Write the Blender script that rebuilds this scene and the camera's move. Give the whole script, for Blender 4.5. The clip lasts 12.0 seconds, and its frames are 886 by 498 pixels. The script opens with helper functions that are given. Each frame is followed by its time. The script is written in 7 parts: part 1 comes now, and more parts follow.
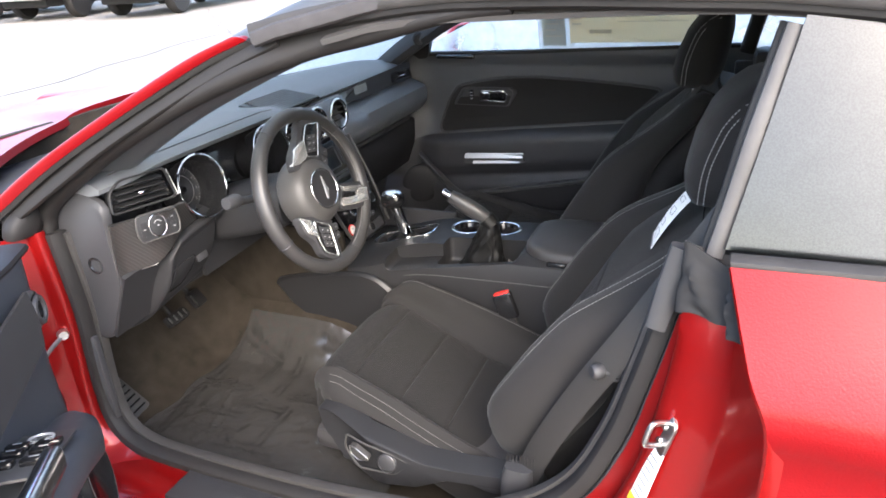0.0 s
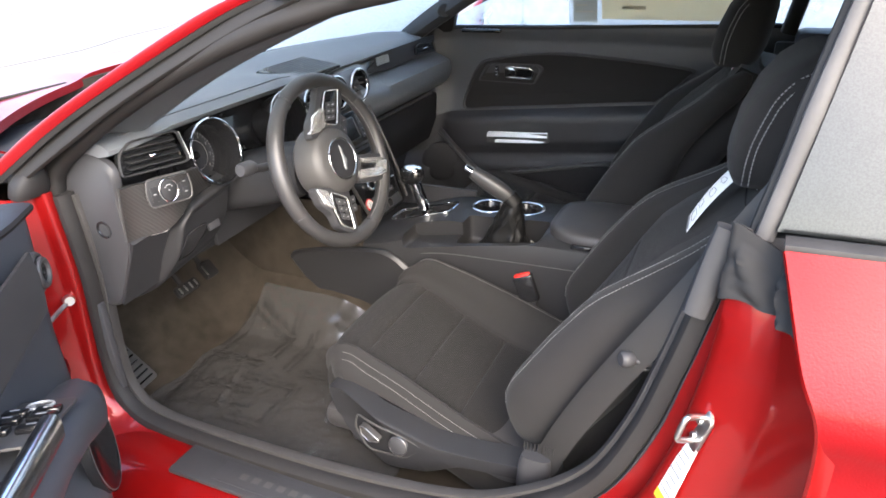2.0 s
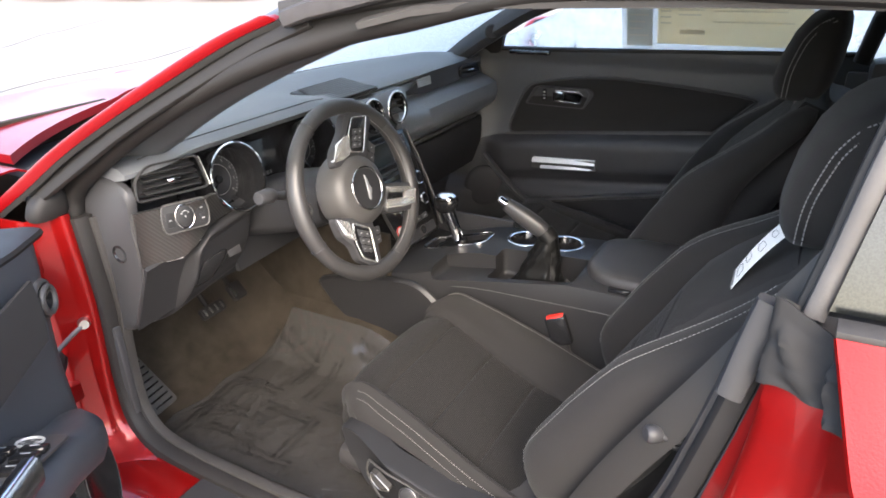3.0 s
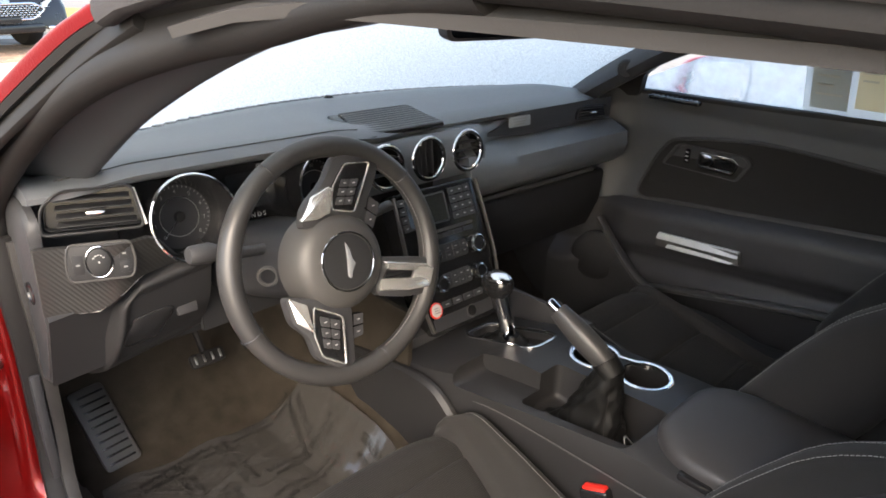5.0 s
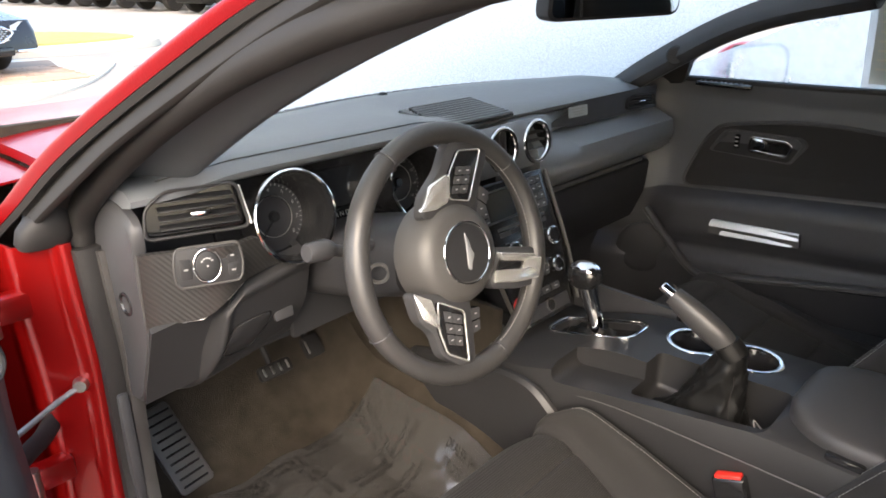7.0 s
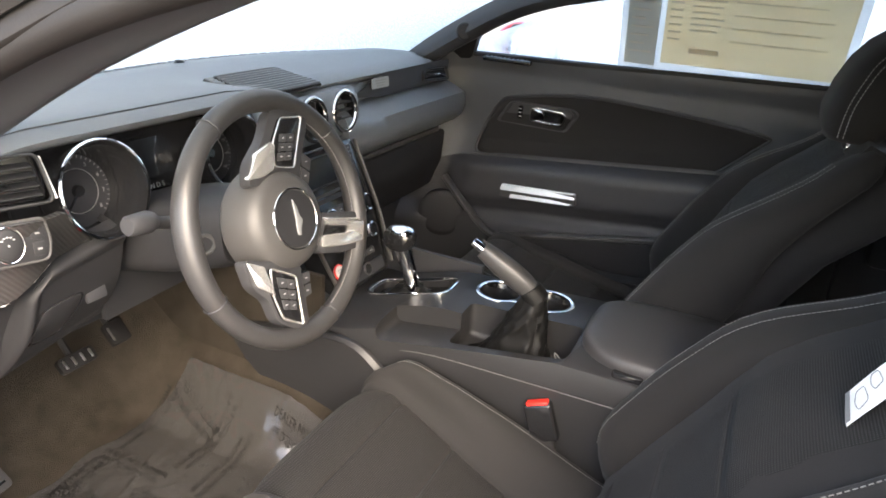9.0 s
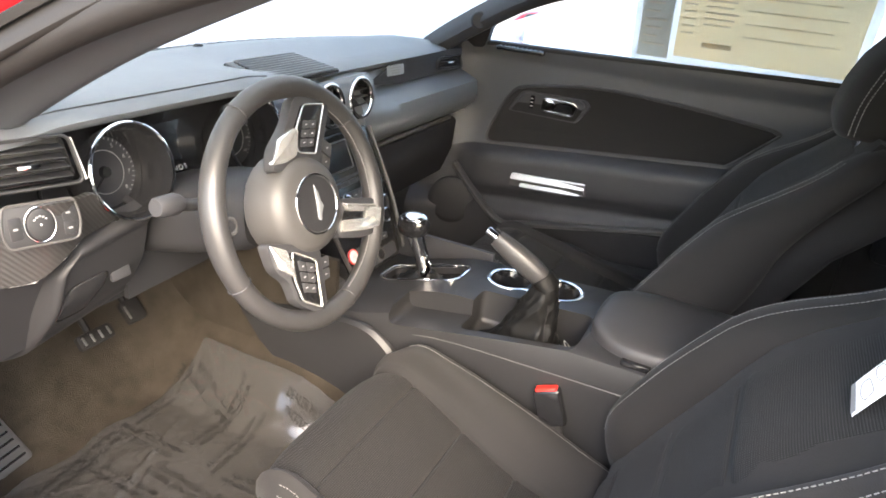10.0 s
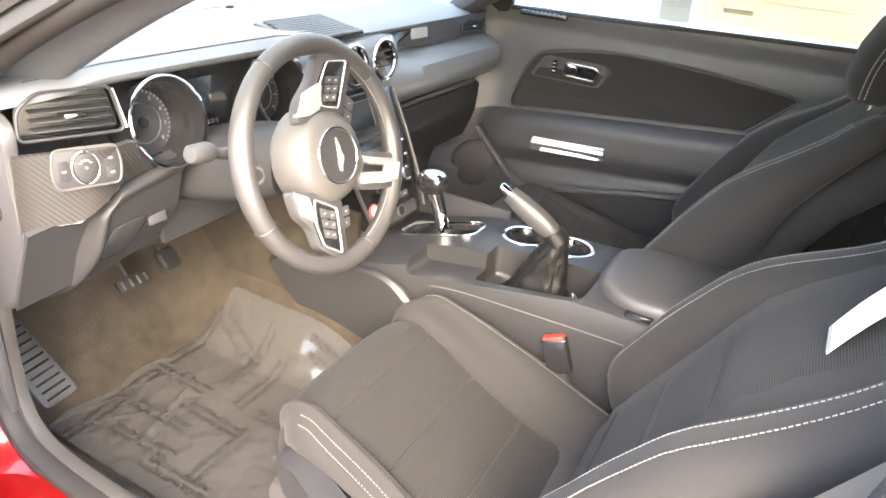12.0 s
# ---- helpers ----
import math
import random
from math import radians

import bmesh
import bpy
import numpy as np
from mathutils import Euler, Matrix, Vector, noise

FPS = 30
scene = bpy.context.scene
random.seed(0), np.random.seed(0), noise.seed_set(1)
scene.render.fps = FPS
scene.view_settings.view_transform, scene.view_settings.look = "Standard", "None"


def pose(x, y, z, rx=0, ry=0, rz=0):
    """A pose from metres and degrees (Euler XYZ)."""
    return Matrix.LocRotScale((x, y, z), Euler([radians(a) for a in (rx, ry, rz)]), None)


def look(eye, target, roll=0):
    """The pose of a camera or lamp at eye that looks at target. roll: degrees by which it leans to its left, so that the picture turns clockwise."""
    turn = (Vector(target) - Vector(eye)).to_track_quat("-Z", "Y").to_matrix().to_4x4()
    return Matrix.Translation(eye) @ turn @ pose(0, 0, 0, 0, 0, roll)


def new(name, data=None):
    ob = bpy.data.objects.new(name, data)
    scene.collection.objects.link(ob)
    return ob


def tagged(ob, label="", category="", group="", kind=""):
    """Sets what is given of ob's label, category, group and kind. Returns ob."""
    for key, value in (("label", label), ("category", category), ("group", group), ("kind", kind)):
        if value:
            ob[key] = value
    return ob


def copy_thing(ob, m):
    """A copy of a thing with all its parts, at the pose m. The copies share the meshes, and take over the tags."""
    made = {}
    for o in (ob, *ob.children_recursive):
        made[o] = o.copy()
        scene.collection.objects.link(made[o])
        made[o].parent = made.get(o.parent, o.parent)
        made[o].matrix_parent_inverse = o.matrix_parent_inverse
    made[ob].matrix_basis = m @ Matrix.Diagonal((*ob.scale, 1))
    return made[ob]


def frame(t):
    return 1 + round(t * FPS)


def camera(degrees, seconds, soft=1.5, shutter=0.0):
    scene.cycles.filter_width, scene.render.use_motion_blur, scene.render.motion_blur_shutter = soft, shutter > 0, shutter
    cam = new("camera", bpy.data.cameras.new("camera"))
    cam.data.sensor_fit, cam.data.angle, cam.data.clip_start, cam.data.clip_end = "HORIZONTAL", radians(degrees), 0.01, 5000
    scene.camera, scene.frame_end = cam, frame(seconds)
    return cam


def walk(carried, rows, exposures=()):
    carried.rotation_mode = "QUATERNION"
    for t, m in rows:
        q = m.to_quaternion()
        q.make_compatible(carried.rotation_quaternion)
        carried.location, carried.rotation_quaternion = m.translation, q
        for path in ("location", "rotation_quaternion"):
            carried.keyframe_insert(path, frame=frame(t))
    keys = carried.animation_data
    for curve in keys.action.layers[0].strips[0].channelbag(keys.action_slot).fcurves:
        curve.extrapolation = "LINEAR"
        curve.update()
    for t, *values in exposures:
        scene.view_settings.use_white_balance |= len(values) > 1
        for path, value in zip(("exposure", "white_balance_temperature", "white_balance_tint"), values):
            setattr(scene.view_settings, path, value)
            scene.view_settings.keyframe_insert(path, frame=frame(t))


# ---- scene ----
cam = camera(66.1, 12.0, soft=1.7)
PATH = [
    (0, (-1.558, -0.792, 1.273), (0.114, -0.064, 0.452), -3.6),
    (0.5, (-1.565, -0.79, 1.273), (0.125, -0.034, 0.518), -2.5),
    (1, (-1.563, -0.781, 1.257), (0.127, 0.007, 0.533), -3.0),
    (1.5, (-1.541, -0.769, 1.231), (0.128, -0.008, 0.433), -2.8),
    (2, (-1.518, -0.759, 1.235), (0.12, 0.001, 0.373), -2.1),
    (2.5, (-1.512, -0.779, 1.252), (0.109, 0.031, 0.408), -2.0),
    (3, (-1.407, -0.772, 1.245), (0.171, 0.139, 0.42), -1.8),
    (3.5, (-1.249, -0.738, 1.246), (0.255, 0.271, 0.398), 1.2),
    (3.7, (-1.195, -0.712, 1.248), (0.288, 0.319, 0.389), 0.7),
    (5.3, (-0.871, -0.744, 1.185), (0.338, 0.665, 0.439), 2.4),
    (5.5, (-0.868, -0.744, 1.174), (0.293, 0.711, 0.441), 2.0),
    (6, (-0.87, -0.731, 1.164), (0.254, 0.754, 0.434), 0.7),
    (6.5, (-0.918, -0.662, 1.152), (0.252, 0.767, 0.384), 1.6),
    (7, (-1.022, -0.574, 1.153), (0.329, 0.701, 0.412), 0.2),
    (7.5, (-1.081, -0.536, 1.139), (0.416, 0.531, 0.35), 3.2),
    (7.7, (-1.087, -0.527, 1.145), (0.456, 0.46, 0.342), 3.6),
    (9.3, (-1.096, -0.562, 1.151), (0.585, 0.184, 0.365), 4.4),
    (9.5, (-1.103, -0.562, 1.147), (0.572, 0.184, 0.347), 4.5),
    (10, (-1.121, -0.547, 1.159), (0.542, 0.203, 0.339), 5.5),
    (10.5, (-1.115, -0.564, 1.175), (0.545, 0.244, 0.405), 5.3),
    (11, (-1.116, -0.581, 1.156), (0.536, 0.223, 0.365), 5.0),
    (11.5, (-1.13, -0.583, 1.126), (0.475, 0.218, 0.24), 5.1),
    (12, (-1.171, -0.6, 1.158), (0.424, 0.201, 0.256), 5.6),
]
EXPOSURES = [(0, 3.08, 6300, 10), (0.5, 2.8, 6300, 10), (1.0, 2.85, 6300, 10), (2.0, 3.2, 6400, 10), (3.0, 3.1, 6600, 10), (3.7, 2.95, 6700, 10), (5.3, 2.78, 7000, 10), (6.5, 2.88, 7000, 10), (7.7, 3.1, 7000, 10), (9.3, 3.52, 6950, 10), (10.0, 3.85, 7000, 10), (10.5, 3.82, 7000, 10), (11, 3.52, 7000, 10), (11.5, 4.02, 7200, 10), (12, 4.85, 7150, 10)]
walk(cam, [(t, look(eye, target, roll)) for t, eye, target, roll in PATH], EXPOSURES)

# ---- daylight: bright haze, with a veiled sun high on the driver's side ----
SUN_FROM = Vector((-0.66, -0.42, 0.62)).normalized()
world = bpy.data.worlds.new("sky")
scene.world = world
world.use_nodes = True
wn = world.node_tree
sky = wn.nodes.new("ShaderNodeTexSky")
sky.sky_type = "NISHITA"
sky.sun_disc = False
sky.sun_elevation = math.asin(SUN_FROM.z)
sky.sun_rotation = math.atan2(SUN_FROM.x, SUN_FROM.y)
sky.dust_density = 3.0
wn.links.new(sky.outputs[0], wn.nodes["Background"].inputs[0])
wn.nodes["Background"].inputs[1].default_value = 0.14
sun = new("sun", bpy.data.lights.new("sun", "SUN"))
sun.data.energy, sun.data.angle, sun.data.color = 0.19, radians(35), (1.0, 0.94, 0.85)
sun.matrix_world = look(SUN_FROM * 30, (0, 0, 0))

# ---- materials ----
def material(name, color, rough=0.5, metal=0.0, fine=900.0, bump=0.12, stains=6.0, vary=0.18, coat=0.0, spec=0.5, depth=0.0006, rand=0.0):
    """A surface with fine grain (relief) and broad uneven tone."""
    m = bpy.data.materials.new(name)
    m.use_nodes = True
    t = m.node_tree
    p = t.nodes["Principled BSDF"]
    p.inputs["Metallic"].default_value = metal
    p.inputs["Specular IOR Level"].default_value = spec
    p.inputs["Coat Weight"].default_value = coat
    p.inputs["Coat Roughness"].default_value = 0.06
    co = t.nodes.new("ShaderNodeTexCoord")
    big = t.nodes.new("ShaderNodeTexNoise")
    big.inputs["Scale"].default_value = stains
    big.inputs["Detail"].default_value = 5
    t.links.new(co.outputs["Object"], big.inputs["Vector"])
    small = t.nodes.new("ShaderNodeTexNoise")
    small.inputs["Scale"].default_value = fine
    small.inputs["Detail"].default_value = 2
    t.links.new(co.outputs["Object"], small.inputs["Vector"])
    hi = [min(1, c * (1 + vary)) for c in color]
    lo = [c * (1 - vary) for c in color]
    mix = t.nodes.new("ShaderNodeMix")
    mix.data_type = "RGBA"
    mix.inputs["A"].default_value, mix.inputs["B"].default_value = (*lo, 1), (*hi, 1)
    t.links.new(big.outputs[0], mix.inputs["Factor"])
    out = mix.outputs["Result"]
    if rand:
        info = t.nodes.new("ShaderNodeObjectInfo")
        ramp = t.nodes.new("ShaderNodeMapRange")
        ramp.inputs["To Min"].default_value, ramp.inputs["To Max"].default_value = 1 - rand, 1 + rand
        t.links.new(info.outputs["Random"], ramp.inputs["Value"])
        mul = t.nodes.new("ShaderNodeVectorMath")
        mul.operation = "SCALE"
        t.links.new(out, mul.inputs[0])
        t.links.new(ramp.outputs[0], mul.inputs["Scale"])
        out = mul.outputs[0]
    t.links.new(out, p.inputs["Base Color"])
    r = t.nodes.new("ShaderNodeMapRange")
    r.inputs["To Min"].default_value, r.inputs["To Max"].default_value = max(0.02, rough * 0.85), min(1, rough * 1.15)
    t.links.new(big.outputs[0], r.inputs["Value"])
    t.links.new(r.outputs[0], p.inputs["Roughness"])
    if bump:
        b = t.nodes.new("ShaderNodeBump")
        b.inputs["Strength"].default_value, b.inputs["Distance"].default_value = bump, depth
        t.links.new(small.outputs[0], b.inputs["Height"])
        t.links.new(b.outputs[0], p.inputs["Normal"])
    return m


def woven(name, color, period=0.0024, rough=0.9, strength=0.5, diagonal=False, spec=0.25, contrast=0.45, sheen=0.2, pitch=-45):
    """Cloth or weave-look trim: crossing bands at thread size over a broad uneven tone."""
    m = material(name, color, rough, bump=0, vary=0.15, spec=spec, stains=9)
    t = m.node_tree
    p = t.nodes["Principled BSDF"]
    p.inputs["Sheen Weight"].default_value = sheen
    co = t.nodes["Texture Coordinate"]
    waves = []
    for turn in ((0, 38, 0), (0, 128, 0)) if diagonal else ((pitch, 0, -90), (0, 0, 0)):
        mp = t.nodes.new("ShaderNodeMapping")
        mp.inputs["Rotation"].default_value = [radians(a) for a in turn]
        t.links.new(co.outputs["Object"], mp.inputs["Vector"])
        w = t.nodes.new("ShaderNodeTexWave")
        w.inputs["Scale"].default_value = 0.314 / period
        w.inputs["Distortion"].default_value = 0.12
        t.links.new(mp.outputs[0], w.inputs["Vector"])
        waves.append(w)
    mul = t.nodes.new("ShaderNodeMath")
    mul.operation = "MULTIPLY"
    t.links.new(waves[0].outputs["Fac"], mul.inputs[0])
    if diagonal:
        mul.inputs[1].default_value = 1.0
    else:
        t.links.new(waves[1].outputs["Fac"], mul.inputs[1])
    b = t.nodes.new("ShaderNodeBump")
    b.inputs["Strength"].default_value, b.inputs["Distance"].default_value = strength, period * 0.4
    t.links.new(mul.outputs[0], b.inputs["Height"])
    t.links.new(b.outputs[0], p.inputs["Normal"])
    old = p.inputs["Base Color"].links[0].from_socket
    mr = t.nodes.new("ShaderNodeMapRange")
    mr.inputs["To Min"].default_value, mr.inputs["To Max"].default_value = 1 - contrast, 1 + contrast
    t.links.new(mul.outputs[0], mr.inputs["Value"])
    sc = t.nodes.new("ShaderNodeVectorMath")
    sc.operation = "SCALE"
    t.links.new(old, sc.inputs[0])
    t.links.new(mr.outputs[0], sc.inputs["Scale"])
    t.links.new(sc.outputs[0], p.inputs["Base Color"])
    return m


def misted_glass(name, clear=0.25, rough=0.25, tint=(0.9, 0.94, 0.96), specks=700.0, strength=0.9, film=0.0, grain=0.8, gloss=0.06):
    """Glass under a film of dew: it scatters most of the light that passes through it."""
    m = bpy.data.materials.new(name)
    m.use_nodes = True
    t = m.node_tree
    t.nodes.remove(t.nodes["Principled BSDF"])
    out = t.nodes["Material Output"]
    co = t.nodes.new("ShaderNodeTexCoord")
    n = t.nodes.new("ShaderNodeTexNoise")
    n.inputs["Scale"].default_value, n.inputs["Detail"].default_value = specks, 3
    t.links.new(co.outputs["Object"], n.inputs["Vector"])
    n2 = t.nodes.new("ShaderNodeTexNoise")
    n2.inputs["Scale"].default_value, n2.inputs["Detail"].default_value = 14, 6
    t.links.new(co.outputs["Object"], n2.inputs["Vector"])
    b = t.nodes.new("ShaderNodeBump")
    b.inputs["Strength"].default_value, b.inputs["Distance"].default_value = strength, 0.001
    t.links.new(n.outputs[0], b.inputs["Height"])
    tr = t.nodes.new("ShaderNodeBsdfTranslucent")
    t.links.new(b.outputs[0], tr.inputs["Normal"])
    ramp = t.nodes.new("ShaderNodeMapRange")
    ramp.inputs["From Min"].default_value, ramp.inputs["From Max"].default_value = 0.38, 0.62
    ramp.inputs["To Min"].default_value, ramp.inputs["To Max"].default_value = grain, 1.0
    t.links.new(n.outputs[0], ramp.inputs["Value"])
    sc = t.nodes.new("ShaderNodeVectorMath")
    sc.operation = "SCALE"
    sc.inputs[0].default_value = tint
    t.links.new(ramp.outputs[0], sc.inputs["Scale"])
    t.links.new(sc.outputs[0], tr.inputs["Color"])
    gl = t.nodes.new("ShaderNodeBsdfTransparent" if rough == 0 else "ShaderNodeBsdfRefraction")
    if rough:
        gl.inputs["Roughness"].default_value, gl.inputs["IOR"].default_value = rough, 1.03
    gl.inputs["Color"].default_value = (*tint, 1)
    mix = t.nodes.new("ShaderNodeMixShader")
    f = t.nodes.new("ShaderNodeMapRange")
    f.inputs["From Min"].default_value, f.inputs["From Max"].default_value = 0.3, 0.7
    f.inputs["To Min"].default_value, f.inputs["To Max"].default_value = clear * 0.7, min(1, clear * 1.3)
    t.links.new(n2.outputs[0], f.inputs["Value"])
    t.links.new(f.outputs[0], mix.inputs[0])
    t.links.new(tr.outputs[0], mix.inputs[1])
    t.links.new(gl.outputs[0], mix.inputs[2])
    if film:
        df = t.nodes.new("ShaderNodeBsdfDiffuse")
        t.links.new(sc.outputs[0], df.inputs["Color"])
        t.links.new(b.outputs[0], df.inputs["Normal"])
        mx = t.nodes.new("ShaderNodeMixShader")
        mx.inputs[0].default_value = film
        t.links.new(mix.outputs[0], mx.inputs[1])
        t.links.new(df.outputs[0], mx.inputs[2])
        mix = mx
    gs = t.nodes.new("ShaderNodeBsdfGlossy")
    gs.inputs["Roughness"].default_value = 0.15
    mix2 = t.nodes.new("ShaderNodeMixShader")
    mix2.inputs[0].default_value = gloss
    t.links.new(mix.outputs[0], mix2.inputs[1])
    t.links.new(gs.outputs[0], mix2.inputs[2])
    t.links.new(mix2.outputs[0], out.inputs["Surface"])
    return m


PLASTIC = material("grained_black_plastic", (0.034, 0.034, 0.0365), 0.5, bump=0.25, spec=0.4)
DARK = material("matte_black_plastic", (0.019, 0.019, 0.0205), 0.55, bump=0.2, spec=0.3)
# black door and pillar plastic, bluish veiling haze mixed into its base colour
DOORTRIM = material("hazed_grained_door_plastic", (0.056, 0.060, 0.067), 0.5, bump=0.25, fine=700)
CONSOLE = material("fine_grained_black_plastic", (0.0165, 0.0163, 0.0172), 0.46, fine=600, bump=0.3, vary=0.15, spec=0.42)
PLASTIC_GREY = material("charcoal_plastic", (0.05, 0.048, 0.0465), 0.5, bump=0.25)
# black trim whose pale bluish base colour carries the glare off the windscreen
SOFT = material("soft_touch_black_with_glare", (0.115, 0.123, 0.134), 0.36, bump=0.3, fine=700)
GLOSS = material("gloss_black", (0.012, 0.012, 0.013), 0.15, bump=0.0, vary=0.1)
LEATHER = material("black_leather", (0.032, 0.031, 0.031), 0.42, fine=420, bump=0.35, vary=0.12)
BOOTSKIN = material("soft_black_leather", (0.005, 0.005, 0.005), 0.45, fine=260, bump=0.35, vary=0.2, spec=0.3)
CLOTH = material("charcoal_cloth", (0.0165, 0.0155, 0.0152), 0.9, fine=650, bump=0.5, vary=0.16, stains=9, spec=0.25)
CLOTH.node_tree.nodes["Principled BSDF"].inputs["Sheen Weight"].default_value = 0.05
CLOTH_INSERT = woven("ribbed_charcoal_cloth", (0.0195, 0.0182, 0.0173), 0.0030, strength=0.6, contrast=0.7, sheen=0.04)
BACK_INSERT = woven("ribbed_charcoal_back_cloth", (0.0205, 0.0195, 0.0190), 0.0030, strength=0.6, contrast=0.6, sheen=0.04, pitch=45)
VINYL = material("charcoal_vinyl", (0.036, 0.034, 0.034), 0.5, fine=500, bump=0.35)
THREAD = material("pale_grey_thread", (0.18, 0.178, 0.172), 0.7, bump=0.1)
CARPET = material("dark_loop_carpet", (0.038, 0.0315, 0.0245), 0.95, fine=520, bump=1.0, vary=0.6, stains=26, spec=0.1, depth=0.004)
CHROME = material("chrome", (0.86, 0.86, 0.87), 0.07, metal=1.0, bump=0.0, vary=0.04)
SATIN = material("satin_silver", (0.78, 0.77, 0.75), 0.28, metal=0.45, bump=0.05, vary=0.06)
STEEL = material("zinc_plated_steel", (0.5, 0.49, 0.47), 0.32, metal=1.0, bump=0.1, vary=0.2, stains=60)
RED = material("red_metallic_paint", (0.22, 0.0035, 0.0035), 0.3, metal=0.4, fine=1500, bump=0.04, vary=0.1, coat=0.6, spec=0.3)
RED_DEW = material("dew_covered_red_paint", (0.23, 0.0025, 0.005), 0.36, metal=0.5, fine=380, bump=0.3, vary=0.12, coat=0.2, spec=0.22, depth=0.0014)
RED_DEW.node_tree.nodes["Principled BSDF"].inputs["Coat Roughness"].default_value = 0.14
RUBBER = material("black_rubber", (0.016, 0.015, 0.0148), 0.62, fine=500, bump=0.25, vary=0.25, stains=20, spec=0.28)
RUBBER_GREY = material("worn_grey_rubber", (0.033, 0.031, 0.030), 0.62, fine=500, bump=0.3, vary=0.35, stains=25, spec=0.35)
CANVAS = material("black_canvas_roof", (0.05, 0.048, 0.05), 0.9, fine=520, bump=0.8, vary=0.3, stains=40, spec=0.2, depth=0.001)
LINER = material("dark_headliner_cloth", (0.05, 0.048, 0.047), 0.9, fine=600, bump=0.5, spec=0.2)
CARBON = woven("carbon_weave_trim", (0.022, 0.0215, 0.021), 0.0055, rough=0.32, strength=0.25, diagonal=True, spec=0.5, contrast=0.22, sheen=0.0)
WHITE = material("white_paper", (0.8, 0.8, 0.79), 0.7, bump=0.05, vary=0.04)
INK = material("grey_print", (0.2, 0.2, 0.2), 0.7, bump=0.0)
LEGEND = material("white_legend", (0.34, 0.34, 0.34), 0.6, bump=0.0)
REDPLASTIC = material("bright_red_plastic", (0.75, 0.03, 0.02), 0.35, bump=0.03)
SCREEN = material("dark_display_glass", (0.012, 0.013, 0.015), 0.12, bump=0.0)
BELT = material("black_belt_webbing", (0.022, 0.021, 0.020), 0.6, fine=900, bump=0.5, spec=0.4)
MIRROR = material("mirror_glass", (0.9, 0.9, 0.9), 0.02, metal=1.0, bump=0.0, vary=0.0)
SHIELD = misted_glass("misted_windscreen", clear=0.05, rough=0.2, tint=(0.73, 0.76, 0.755), specks=330, grain=0.62)
SIDEGLASS = misted_glass("misted_side_glass", clear=0.62, rough=0, tint=(0.9, 0.92, 0.92), specks=900)
QUARTERGLASS = misted_glass("dewy_quarter_glass", clear=0.3, rough=0.2, tint=(0.105, 0.118, 0.112), specks=420, film=0.055, gloss=0.06)


def thin(mat, share=0.55):
    """Lets a sheet of paper glow with the light behind it."""
    t = mat.node_tree
    p = t.nodes["Principled BSDF"]
    tr = t.nodes.new("ShaderNodeBsdfTranslucent")
    t.links.new(p.inputs["Base Color"].links[0].from_socket, tr.inputs["Color"])
    mx = t.nodes.new("ShaderNodeMixShader")
    mx.inputs[0].default_value = share
    t.links.new(p.outputs[0], mx.inputs[1])
    t.links.new(tr.outputs[0], mx.inputs[2])
    t.links.new(mx.outputs[0], t.nodes["Material Output"].inputs["Surface"])
    return mat


TAN = thin(material("buff_price_sheet", (0.93, 0.85, 0.68), 0.75, bump=0.03, vary=0.04), 0.75)
GREYSHEET = thin(material("grey_printed_sheet", (0.66, 0.65, 0.60), 0.75, bump=0.03), 0.7)
WHITESHEET = thin(material("white_backing_sheet", (0.85, 0.85, 0.84), 0.75, bump=0.0), 0.7)
INK_PALE = thin(material("pale_print", (0.74, 0.69, 0.60), 0.7, bump=0.0), 0.75)
INK_FAINT = thin(material("fainter_print", (0.80, 0.73, 0.60), 0.7, bump=0.0), 0.75)

# ---- building tools ----
def V(*a):
    return Vector(a)


def lerp(a, b, f):
    return a + (b - a) * f


def smooth(a, b, x):
    f = min(1.0, max(0.0, (x - a) / (b - a)))
    return f * f * (3 - 2 * f)


def origin(ob):
    at = Vector((0, 0, 0))
    while ob:
        at += ob.location
        ob = ob.parent
    return at


def thing(name, at, label, category, group="", kind=""):
    ob = new(name)
    ob.empty_display_size = 0.05
    ob.location = at
    return tagged(ob, label, category, group, kind)


def mesh_object(name, bm, mat, angle=40):
    bmesh.ops.recalc_face_normals(bm, faces=bm.faces)
    me = bpy.data.meshes.new(name)
    bm.to_mesh(me)
    bm.free()
    me.polygons.foreach_set("use_smooth", [True] * len(me.polygons))
    me.set_sharp_from_angle(angle=radians(angle))
    me.materials.append(mat)
    return new(name, me)


def part(name, bm, mat, parent, label="", angle=40):
    """One mesh under a thing or under a part; the bmesh is in world metres."""
    bm.transform(Matrix.Translation(-origin(parent)))
    ob = mesh_object(name, bm, mat, angle)
    ob.parent = parent
    if label:
        ob["label"] = label
    return ob


def single(name, bm, mat, label, category, group="", kind="", angle=40, at=(0, 0, 0)):
    """A thing that is one mesh."""
    bm.transform(Matrix.Translation(-Vector(at)))
    ob = mesh_object(name, bm, mat, angle)
    ob.location = at
    return tagged(ob, label, category, group, kind)


